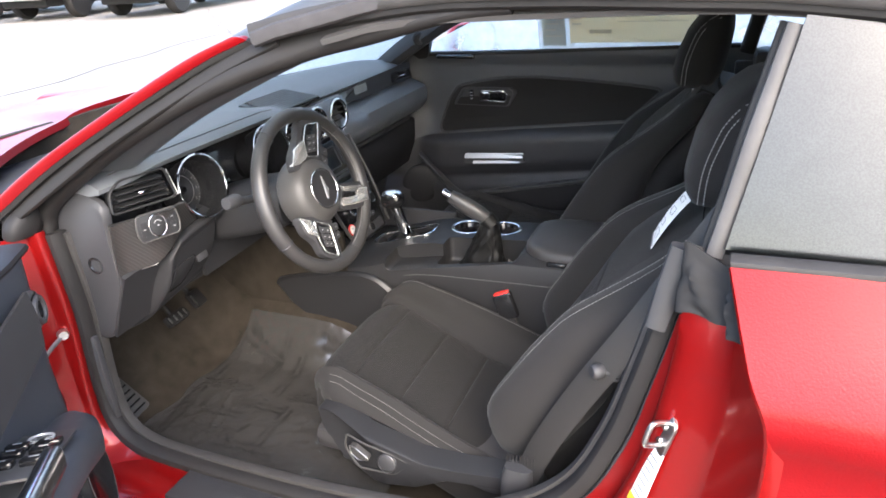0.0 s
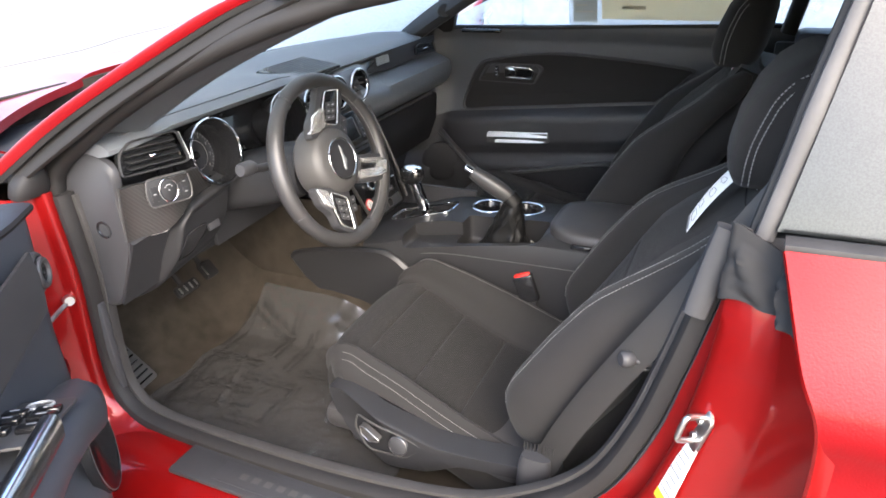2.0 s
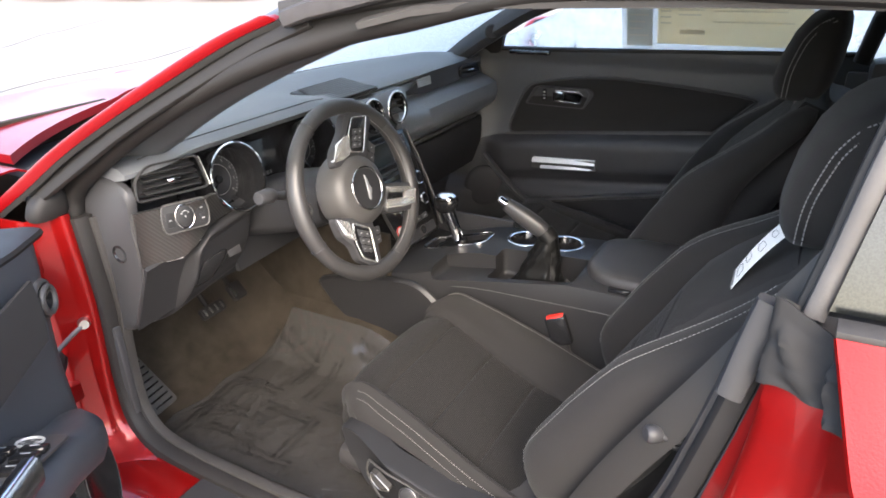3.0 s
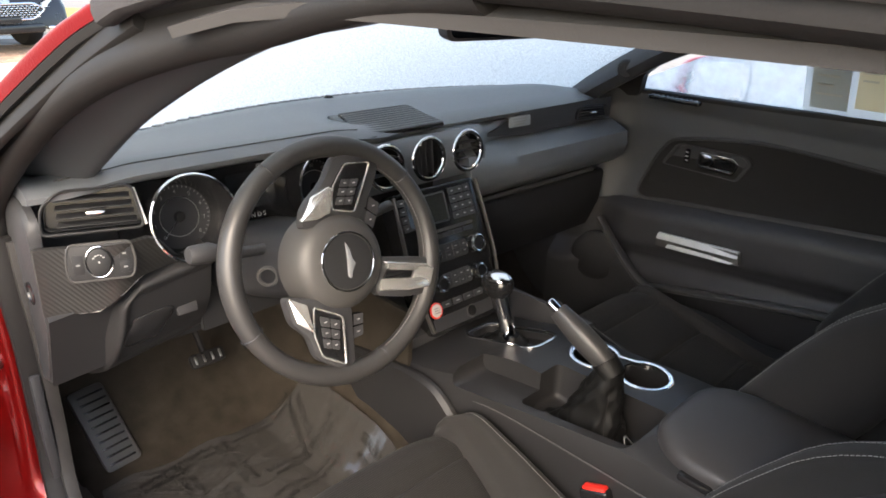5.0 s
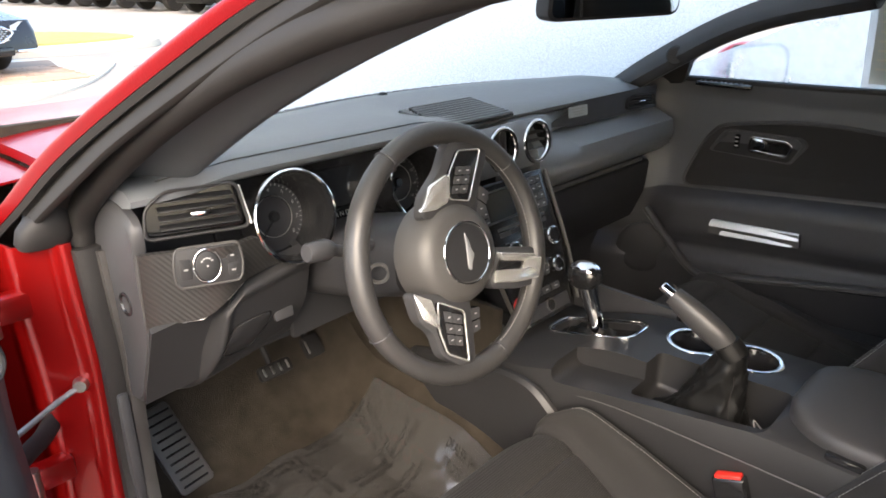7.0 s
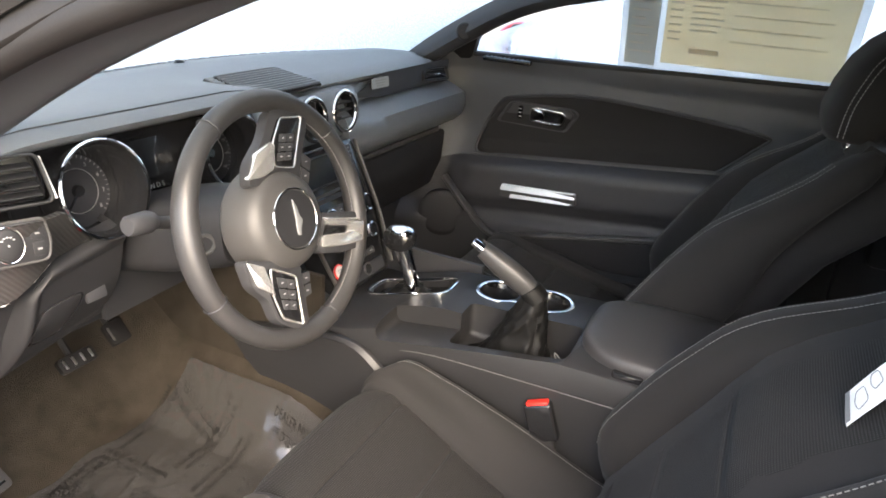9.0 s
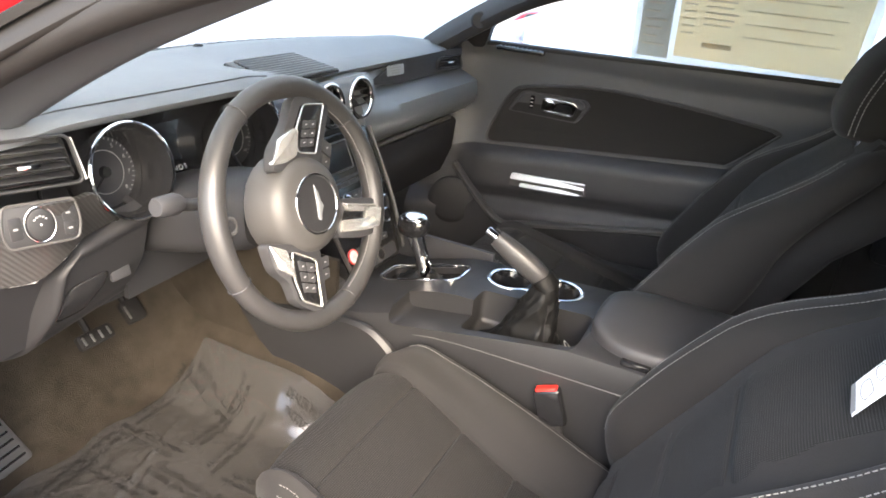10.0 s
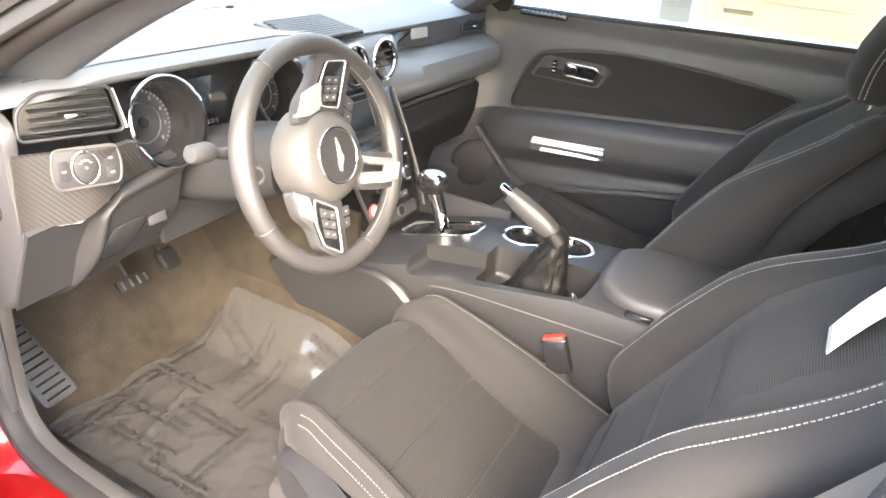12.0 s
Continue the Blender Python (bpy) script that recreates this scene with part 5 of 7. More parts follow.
arch = [(-0.165, 0.33, 0.43), (-0.165, 0.30, 0.452), (-0.168, 0.168, 0.481), (-0.17, 0.031, 0.494), (-0.172, -0.039, 0.457), (-0.173, -0.069, 0.413), (-0.173, -0.08, 0.33)]
part("knee_pad", loft([[V(-0.178 + 0.014 * k, lerp(0.12, p.y, w), lerp(0.39, p.z, w)) for p in spline(arch, 5) + [V(-0.17, -0.08, 0.285), V(-0.17, 0.131, 0.305), V(-0.17, 0.216, 0.32), V(-0.17, 0.286, 0.375)]] for k, w in ((0.0, 0.93), (0.5, 0.99), (1.0, 1.0))]), CONSOLE, console, "black side pad of the console", angle=30)
part("tunnel_side", sheet(lambda u, v: V(-0.165 + 0.005 * v, lerp(0.1, 0.70, u), lerp(0.23, 0.60, v)), 4, 4, 0.01), CARPET, console)
part("tunnel_side", sheet(lambda u, v: V(0.15 - 0.005 * v, lerp(-0.1, 0.70, u), lerp(0.23, 0.56, v)), 4, 4, 0.01), PLASTIC, console)
part("tunnel_front", box(-0.155, 0.135, 0.12, 0.35, 0.22, 0.53, 0.02), PLASTIC, console)
# cup holder rims, joined by a bridge
peanut = []
for cy, turn in ((-0.174, 0), (-0.275, 180)):
    for i in range(25):
        w = radians(turn - 138 + 276 * i / 24)
        peanut.append(V(0.048 + 0.0435 * math.sin(w), cy + 0.0435 * math.cos(w), deck(cy) + 0.003))
part("chrome_cup_rim", sweep(peanut, squircle(0.0052, 0.003, 10), closed=True), CHROME, console, "chrome rim round both cup holders")
for cy in (-0.174, -0.275):
    part("cup_liner", lathe([(0.0425, 0.0), (0.0395, -0.004), (0.037, -0.062), (0.0001, -0.063)], Matrix.Translation((0.048, cy, deck(cy) + 0.003)), 30, cap=False), GLOSS, console)
# gear lever
sh = part("shift_bezel", sweep([V(0.02 + x, 0.004 + y, deck(0.004 + y) + 0.004) for x, y in rect(0.082, 0.178, 0.026, 6)], squircle(0.0034, 0.003, 8), closed=True), CHROME, console, "chrome gear selector surround")
part("shift_bed", sheet(lambda u, v: V(lerp(-0.016, 0.056, u), lerp(-0.08, 0.086, v), deck(lerp(-0.08, 0.086, v)) - 0.012), 2, 6, 0.003), GLOSS, console)
for i in range(5):
    part("selector_mark", box(-0.017, -0.008, -0.055 + i * 0.024, -0.047 + i * 0.024, deck(0.0 + i * 0.01) - 0.004, deck(i * 0.01) - 0.002, 0), LEGEND, sh)
lever = thing("gear_lever", (0.01, 0.0, 0.53), "black and chrome automatic gear lever", "gear lever")
part("gaiter", loft([[V(0.012 + a * w, 0.005 + b * w * 1.2 - 0.01 * k, 0.516 + 0.026 * k + 0.004 * math.sin(9 * i + k * 9)) for i, (a, b) in enumerate(squircle(1, 1, 20, 3))] for k, w in ((0, 0.042), (0.25, 0.036), (0.5, 0.026), (0.8, 0.017), (1, 0.014))]), BOOTSKIN, lever)
part("shaft", tube([(0.008, -0.004, 0.532), (0.005, 0.004, 0.57), (0.002, 0.014, 0.60), (0.0, 0.022, 0.625)], 0.0145, 14, scale=lambda f: 1.0 + 0.22 * f), CHROME, lever, "chrome shaft")
part("grip", loft([[V(-0.003 + a * w, 0.028 - 0.004 * k + b * w * 1.35, 0.618 + 0.048 * k) for a, b in squircle(1, 1, 20, 2.5)] for k, w in ((0, 0.014), (0.15, 0.021), (0.4, 0.0245), (0.7, 0.024), (0.9, 0.018), (1, 0.010))]), GLOSS, lever, "rounded black grip")
part("cap", loft([[V(-0.003 + a * w, 0.026 + b * w * 1.3, 0.656 + 0.012 * k) for a, b in squircle(1, 1, 20, 2.5)] for k, w in ((0, 0.0215), (0.4, 0.0205), (0.8, 0.015), (1, 0.008))]), CHROME, lever, "chrome cap")
# handbrake
hb = thing("handbrake", (-0.085, -0.28, 0.52), "black leather handbrake lever, pulled up, with soft gaiter", "handbrake")
hp = [V(-0.084, -0.274, 0.643), V(-0.087, -0.257, 0.657), V(-0.091, -0.233, 0.673), V(-0.094, -0.207, 0.689), V(-0.096, -0.184, 0.703)]
part("grip", sweep(spline(hp, 6), squircle(0.0158, 0.0178, 16, 2.5), scale=lambda f: 0.84 + 0.28 * math.sin(math.pi * min(1, f * 0.9 + 0.1))), LEATHER, hb)
part("button", lathe([(0.0001, 0.014), (0.007, 0.014), (0.008, 0.012), (0.008, -0.012)], facing((-0.0965, -0.178, 0.7065), hp[4] - hp[3]), 18), CHROME, hb, "chrome release button")
part("grip_stitch", tube([p + V(0.0, 0.002, 0.0175) for p in hp[1:]], 0.001, 5), RUBBER_GREY, hb)


def gaiter_ring(k, n=64):
    c = V(-0.0755, -0.252, 0.494).lerp(V(-0.082, -0.281, 0.636), k ** 0.9)
    a, b = lerp(0.046, 0.0195, k ** 0.6), lerp(0.090, 0.0215, k ** 0.42)
    out = []
    for i in range(n):
        w = 2 * math.pi * i / n
        q = V(math.cos(w) * 1.6, math.sin(w) * 1.6, k * 3.2)
        fold = (1 - abs(noise.noise(q * 1.5 + V(3, 1, 7)))) ** 3 * 0.40 - 0.16 + 0.10 * math.sin(4 * w - 7 * k)
        fold *= 0.7 * smooth(1.0, 0.75, k) * smooth(-0.15, 0.25, k)
        out.append(c + V(a * math.cos(w), b * math.sin(w), 0) * (1 + 0.65 * fold) + V(0, 0, 0.010 * noise.noise(q * 2.0) * (1 - k)))
    return out


part("gaiter", loft([gaiter_ring(k / 30) for k in range(31)]), BOOTSKIN, hb, "crumpled black leather gaiter", angle=80)
part("gaiter_collar", sweep([V(-0.081, -0.286, 0.629), V(-0.084, -0.270, 0.648)], squircle(0.0200, 0.0215, 16, 2.2), up=(0, 0.5, 0.8)), BOOTSKIN, hb)
for side_ in (52, 40):
    stitches([gaiter_ring(k / 30)[side_] + V(-0.001, 0, 0.001) for k in range(24)], RUBBER_GREY, hb, 0.006, 0.004, 0.0008)
part("gaiter_cord", tube([(-0.119, -0.352, 0.512), (-0.110, -0.340, 0.540), (-0.097, -0.332, 0.548), (-0.085, -0.343, 0.530), (-0.070, -0.348, 0.520)], 0.0011, 6), THREAD, hb, "pale drawn thread")
part("gaiter_clip", box(-0.124, -0.112, -0.215, -0.19, 0.512, 0.524, 0.002), RUBBER_GREY, hb)
# armrest lid
arm_rows = []
for k in range(19):
    y = lerp(-0.364, -0.74, (k / 18) ** 1.4)
    e = min(1.0, (-0.364 - y) / 0.095)
    e = math.sqrt(max(0.0, 1 - (1 - e) ** 2))
    x0, x1, h = lerp(-0.045, -0.130, e), lerp(0.03, 0.106, e), lerp(0.008, 0.026, min(1, e * 1.6))
    arm_rows.append([V((x0 + x1) / 2 + a * (x1 - x0) / 2, y, 0.571 + b * h) for a, b in squircle(1, 1, 24, 4)])
arm = part("armrest", loft(arm_rows), VINYL, console, "padded black armrest lid", angle=50)
part("armrest_latch", box(-0.138, -0.118, -0.485, -0.435, 0.549, 0.570, 0.005), GLOSS, arm)


# ---- seats ----
def seat(cx, name, label, side, raise_by=0.0, slide=0.0, lean_deg=24.0):
    """A front seat; side is +1 where its outer flank is towards -x."""
    z0 = raise_by
    root = thing(name, (cx, -0.25, 0.225), label, "car seat", "front seats")
    X = lambda a: cx + a
    made = []

    def top(y):
        d = max(0.0, -0.08 - y)
        return 0.448 - 0.39 * d + 0.20 * d * d + z0

    def edge(s, y):
        """Half width of the insert: straight beside the console, flaring towards the door."""
        f = smooth(-0.02, -0.50, y)
        return (0.170 - 0.045 * smooth(-0.08, -0.36, y) if s == side else 0.142 + 0.058 * f) + 0.030 * smooth(-0.075, -0.015, y)

    # insert and front roll in one, with sewn cross seams
    stations = [lerp(-0.50, -0.06, i / 88) for i in range(89)]
    profile = [(y, top(y) - 0.0055 * sum(math.exp(-((y - q) / 0.0032) ** 2) for q in (-0.105, -0.215, -0.325))) for y in stations]
    for i in range(1, 15):
        w = radians(90 - 175 * i / 14)
        profile.append((-0.06 + 0.062 * math.cos(w), top(-0.06) - 0.062 + 0.062 * math.sin(w)))
    rows = []
    for y, z in profile:
        row = []
        for j in range(21):
            q = lerp(-1, 1, j / 20)
            w = edge(1 if q > 0 else -1, y)
            row.append(V(X(q * w), y - 0.026 * abs(q) ** 4 * smooth(-0.09, -0.02, y), z - 0.010 * abs(q) ** 8 - 0.012 * abs(q) ** 4 * smooth(-0.09, -0.02, y)))
        rows.append(row + [V(X(edge(1, y)), min(y, -0.05), min(z, top(y)) - 0.06), V(X(-edge(-1, y)), min(y, -0.05), min(z, top(y)) - 0.06)])
    part("cushion_insert", loft(rows), CLOTH_INSERT, root, "ribbed charcoal cloth cushion with cross seams", angle=70)
    part("cushion_base", box(X(-0.225), X(0.225), -0.52, -0.04, 0.285 + z0, 0.34 + z0, 0.02), VINYL, root)
    def hug(g):
        """The cushion's ridge from under its front edge to the back: a place and its outward direction."""
        if g < 0.16:
            w = radians(lerp(-50, 90, g / 0.16))
            return -0.066 + 0.058 * math.cos(w), top(-0.066) - 0.050 + 0.058 * math.sin(w) - 0.004, math.cos(w), math.sin(w)
        y = lerp(-0.066, -0.52, (g - 0.16) / 0.84)
        return y, top(y) + 0.004 + 0.012 * smooth(0.16, 0.45, g), 0.15 * smooth(0.3, 0.16, g), 1.0

    for s in (-1, 1):
        rows, lines = [], [[], [], []]
        for i in range(41):
            g = i / 40
            y, z, ny, nz = hug(g)
            xi = edge(s, min(y, -0.08)) - 0.004
            grow = smooth(-0.12, 0.30, g)
            w = max(0.012, 0.188 - xi) if s == side else 0.026 * (0.8 + 0.2 * grow)
            tall = 0.058 * smooth(0.04, 0.26, g) * (1 - 0.35 * smooth(0.55, 1.0, g)) if s == side else 0.0
            fat = 0.75 + 0.25 * grow
            if s == side:
                sec = [(xi - 0.012, 0.075 * fat), (xi - 0.008, 0.022), (xi - 0.002, 0.006), (xi + 0.008, -0.002 - 0.12 * tall), (xi + 0.55 * w, -0.004 - 0.72 * tall), (xi + w, 0.002 - tall),
                       (xi + w + 0.012, 0.014 - tall), (xi + w + 0.018, 0.060), (xi + w + 0.012, 0.105 * fat)]
            else:
                sec = [(xi - 0.012, 0.075 * fat), (xi - 0.008, 0.022), (xi - 0.002, 0.006), (xi + 0.008, -0.001), (xi + 0.5 * w, -0.003), (xi + w, 0.010),
                       (xi + w + 0.024 * fat, 0.032 * fat), (xi + w + 0.034 * fat, 0.066 * fat), (xi + w + 0.026 * fat, 0.105 * fat)]
            pts = [V(X(s * a), y - d * ny - (0.45 if s != side else 0.7) * max(0, a - xi) * smooth(0.36, 0.0, g), z - d * nz) for a, d in sec]
            loop = spline(pts, 4, True)
            rows.append(loop)
            c = sum(loop, V(0, 0, 0)) / len(loop)
            for line, k in zip(lines, (11, 20, 22)):
                line.append(loop[k] + (loop[k] - c).normalized() * 0.0008)
        bo = part("cushion_bolster", loft(rows), CLOTH, root, "charcoal cloth side bolster", angle=75)
        for line in lines[1:] if s == -side else lines[1:2]:
            stitches(line[6 if s != side else 7:], THREAD, bo, w=0.0005)

    # backrest, reclined
    base, lean = V(cx, -0.505, 0.40 + z0), radians(lean_deg)
    upv, fwd = V(0, -math.sin(lean), math.cos(lean)), V(0, math.cos(lean), math.sin(lean))

    def B(a, h, d):
        return base + V(a, 0, 0) + upv * h + fwd * (d - 0.095 * smooth(0.28, 0.56, h) + 0.03 * smooth(0.3, 0.0, h))

    def back_panel(a0, a1, h0, h1, nm, mat):
        rows = []
        for i in range(11):
            h = lerp(h0, h1, i / 10)
            f = i / 10
            puff = 0.006 * (1 - (2 * f - 1) ** 8)
            rows.append([B(lerp(a0, a1, j / 10), h, 0.012 + puff * (1 - abs(2 * j / 10 - 1) ** 6)) for j in range(11)] + [B(a1, h, -0.05), B(a0, h, -0.05)])
        part(nm, loft(rows), mat, root, "", angle=60)

    back_panel(-0.165, 0.165, 0.0, 0.55, "backrest_panel", CLOTH)
    rows = []
    for i in range(91):
        h = lerp(0.0, 0.51, i / 90)
        groove = 0.006 * sum(math.exp(-((h - q) / 0.003) ** 2) for q in (0.05, 0.166, 0.29))
        w = 0.120 - 0.006 * smooth(0.1, 0.5, h)
        rows.append([B(lerp(-w, w, j / 12), h, 0.0200 - groove - 0.005 * abs(j / 6 - 1) ** 6) for j in range(13)] + [B(w, h, 0.0), B(-w, h, 0.0)])
    part("backrest_insert", loft(rows), BACK_INSERT, root, "ribbed charcoal cloth panel", angle=70)
    for s in (-1, 1):
        rows = []
        for i in range(24):
            f = i / 23
            h = lerp(-0.02, 0.545, f)
            e = math.sin(math.pi / 2 * min(1, f / 0.22 + 0.2)) * math.sin(math.pi / 2 * min(1, (1 - f) / 0.12 + 0.25))
            wide = 0.058 - 0.012 * smooth(0.5, 0.9, f)
            fw = 0.078 - 0.045 * smooth(0.35, 0.9, f)
            c = (0.205 + 0.012 * smooth(0.1, 0.35, f) - 0.055 * smooth(0.62, 1.0, f)) * s
            rows.append([B(c + a * wide * e, h, b * fw * e - 0.01 + 0.004 * e) for a, b in squircle(1, 1, 24, 2.3)])
        bo = part("backrest_bolster", loft(rows), CLOTH, root, "charcoal cloth backrest wing", angle=60)
        for k in (5, 7):
            idx = (k if s > 0 else 12 - k) % 24
            stitches([r[idx] + fwd * 0.001 for r in rows[2:-2]], THREAD, bo, w=0.0006)
    part("backrest_shell", loft([[B(a * w, h, -0.088 + b * 0.062) for a, b in squircle(1, 1, 20, 3)] for h, w in ((-0.09, 0.20), (0.0, 0.222), (0.1, 0.228), (0.35, 0.225), (0.47, 0.20), (0.54, 0.16), (0.56, 0.13))]), CLOTH, root, "charcoal backrest shell", angle=50)
    # headrest on two posts
    back_by = 0.012 * (lean_deg - 24)
    secs = [(0.866, -0.755, -0.825, 0.085), (0.870, -0.747, -0.838, 0.112), (0.885, -0.740, -0.85, 0.124), (0.91, -0.737, -0.86, 0.130), (0.955, -0.746, -0.87, 0.132), (1.0, -0.764, -0.875, 0.130), (1.032, -0.787, -0.873, 0.124), (1.052, -0.812, -0.865, 0.108), (1.062, -0.832, -0.853, 0.075)]
    hd = part("headrest", loft([[V(X(a * w), (y0 + y1) / 2 + b * (y0 - y1) / 2 - back_by, z + z0) for a, b in squircle(1, 1, 32, 3.6)] for z, y0, y1, w in secs]), CLOTH, root, "charcoal cloth headrest", angle=60)
    for s in (-1, 1):
        part("headrest_post", tube([V(X(s * 0.06), -0.79 - back_by, 0.83 + z0), V(X(s * 0.06), -0.80 - back_by, 0.90 + z0)], 0.006, 10, smoothing=1), CHROME, root, "chrome post")
        for off in (0.0, 0.009):
            arc = [(-0.765, 0.880), (-0.766, 0.91), (-0.770, 0.94), (-0.78, 0.975), (-0.792, 1.005), (-0.813, 1.03), (-0.835, 1.043)]
            stitches(spline([V(X(s * (0.1318 - 0.012 * smooth(0.99, 1.045, z))), y - off - back_by, z + z0 - 0.5 * off * smooth(0.9, 1.03, z)) for y, z in arc], 5), THREAD, hd)
    # plastic flank with seat controls
    ox = -side

    def fx(y):
        return 0.216 + 0.050 * smooth(-0.03, -0.20, y) + 0.006 * smooth(-0.2, -0.4, y)

    prof = [(-0.04, 0.378), (-0.085, 0.388), (-0.19, 0.372), (-0.30, 0.346), (-0.39, 0.350), (-0.52, 0.365), (-0.53, 0.335), (-0.42, 0.325), (-0.36, 0.318), (-0.29, 0.277), (-0.21, 0.262), (-0.10, 0.285), (-0.055, 0.32)]
    flank_rows = []
    for off, shrink in ((-0.05, 1.0), (-0.006, 1.0), (0.0, 0.975), (0.002, 0.93), (0.002, 0.5)):
        flank_rows.append([V(X(ox * (fx(y) + off)), lerp(-0.25, y, shrink) - 0.011, lerp(0.33, z, shrink) + z0 + 0.013) for y, z in rounded(prof, 0.016)])
    fl = part("seat_flank", loft(flank_rows), DARK, root, "black plastic seat flank with controls", angle=35)

    def on_flank(y, z, out):
        return V(X(ox * (fx(y) + out)), y - 0.011, z + z0 + 0.013)

    rec = [(-0.132, 0.358), (-0.120, 0.318), (-0.155, 0.286), (-0.245, 0.298), (-0.283, 0.335), (-0.24, 0.348), (-0.18, 0.356)]
    part("control_bed", sweep([on_flank(y, z, 0.001) for y, z in rounded(rec, 0.012)], circle(0.0022, 8), up=(ox, 0, 0), closed=True), PLASTIC_GREY, fl, "raised control outline")
    swp = [(-0.143, 0.340), (-0.146, 0.322), (-0.166, 0.315), (-0.192, 0.325), (-0.190, 0.330), (-0.160, 0.343)]
    part("seat_switch", loft([[on_flank(y, z, d) for y, z in rounded(swp, 0.003)] for d in (-0.004, 0.009)]), PLASTIC_GREY, fl)
    part("switch_edge", sweep([on_flank(y, z, 0.0095) for y, z in rounded(swp, 0.003)], circle(0.0011, 6), up=(ox, 0, 0), closed=True), STEEL, fl)
    km = facing(on_flank(-0.231, 0.324, 0.0), (ox, 0.05, 0.15))
    kn = part("lumbar_knob", lathe([(0.0001, 0.008), (0.017, 0.008), (0.0195, 0.006), (0.021, 0)], km, 28), PLASTIC, fl)
    part("knob_ring", ring(km @ Matrix.Translation((0, 0, 0.006)), 0.0195, 0.0009, 28, 6), STEEL, kn)
    part("hinge_cover", loft([[V(X(ox * (0.245 + d)), lerp(-0.46, y, w), lerp(0.36, z, w) + z0) for y, z in rounded([(-0.36, 0.342), (-0.42, 0.350), (-0.55, 0.372), (-0.56, 0.33), (-0.45, 0.315)], 0.02)] for d, w in ((-0.02, 1.0), (0.012, 1.0), (0.018, 0.92))]), PLASTIC, root)
    part("seat_rail", box(X(-0.19), X(0.19), -0.55, -0.08, 0.235, 0.30 + z0, 0.01), PLASTIC, root)
    # tilt lever with its strap guide at the shoulder of the outer flank
    if side > 0:
        gd = part("belt_guide", join(tube([(X(ox * 0.318), -0.655, 0.672), (X(ox * 0.312), -0.69, 0.669), (X(ox * 0.300), -0.725, 0.667)], 0.0062, 12), tube([(X(ox * 0.312), -0.672, 0.656), (X(ox * 0.300), -0.722, 0.653)], 0.0042, 10, smoothing=1), box(X(ox * 0.302), X(ox * 0.25), -0.726, -0.712, 0.648, 0.674, 0.004)), DARK, root, "black belt guide lever")
        part("guide_cap", lathe([(0.0001, 0.006), (0.009, 0.005), (0.0125, 0.0), (0.0115, -0.012), (0.006, -0.02)], facing((X(ox * 0.322), -0.650, 0.673), (-0.6, 0.8, 0.1)), 18), PLASTIC, gd)
    root.location.y += slide
    return root, B


dseat, DB = seat(-0.37, "driver_seat", "charcoal cloth front seat with pale double stitching", 1)
pseat, PB = seat(0.37, "passenger_seat", "charcoal cloth front seat beside the console", -1, 0.035, 0.055, 21.5)

# paper tag on the driver's backrest
tag = thing("seat_tag", (-0.42, -0.72, 0.82), "white printed paper tag hanging on the seat back", "tag")
TC = (V(-0.40, -0.749, 0.875), V(-0.44, -0.762, 0.876), V(-0.44, -0.696, 0.770), V(-0.40, -0.695, 0.783))


def tag_at(u, v, out=0.0):
    p = TC[0].lerp(TC[1], u).lerp(TC[3].lerp(TC[2], u), v)
    n = (TC[3] - TC[0]).cross(TC[1] - TC[0]).normalized()
    n = n if n.y > 0 else -n
    return p + n * (out + 0.004 * math.sin(math.pi * v))


part("tag_sheet", sheet(lambda u, v: tag_at(u, v), 4, 10, 0.0008), WHITE, tag)
part("dark_band", sheet(lambda u, v: tag_at(0.05 + 0.9 * u, 0.95 + 0.05 * v, 0.0012), 1, 1, 0.0004), INK, tag)
for cu, cv, w, h in ((0.55, 0.83, 0.6, 0.14), (0.35, 0.66, 0.5, 0.12), (0.5, 0.42, 0.5, 0.14), (0.45, 0.2, 0.45, 0.10)):
    part("line_drawing", sweep([tag_at(cu + x * w, cv + y * h, 0.0014) for x, y in rounded([(-0.5, -0.33), (0.33, -0.5), (0.5, 0.25), (0, 0.5), (-0.5, 0.33)], 0.2)], circle(0.0004, 5), up=(0, 1, 0.4), closed=True), INK, tag)

# driver's seat belt and buckle
belt = thing("seat_belt", (-0.66, -0.53, 0.40), "black webbing seat belt with its lower anchor", "seat belt")


def strap(points, width, up, nm, mat, parent, thick=0.0016):
    return part(nm, sweep(spline(points, 8), squircle(width / 2, thick, 8, 4), up=up), mat, parent)


strap([(-0.655, -0.53, 0.40), (-0.668, -0.57, 0.50), (-0.68, -0.63, 0.62), (-0.69, -0.71, 0.76), (-0.69, -0.80, 0.92), (-0.68, -0.86, 1.02)], 0.047, (-0.9, 0.3, 0.2), "webbing", BELT, belt)
part("anchor_cover", loft([[V(-0.66 + a * 0.016 * w, -0.52 + b * 0.028 * w + 0.01 * k, 0.425 - 0.10 * k) for a, b in squircle(1, 1, 16, 3)] for k, w in ((0, 0.9), (0.2, 1.05), (0.6, 1.0), (1, 0.8))]), PLASTIC, belt)
for i in range(9):
    part("anchor_stitch", box(-0.6795, -0.6785, -0.553 + i * 0.006, -0.551 + i * 0.006, 0.45, 0.468, 0.0003), RUBBER, belt)
bk = thing("belt_buckle", (-0.17, -0.35, 0.36), "black seat belt buckle with red release button", "buckle")
bm_ = Matrix.Translation((-0.164, -0.343, 0.456)) @ pose(0, 0, 0, -20, 4, 6) @ Matrix.Scale(0.78, 4)
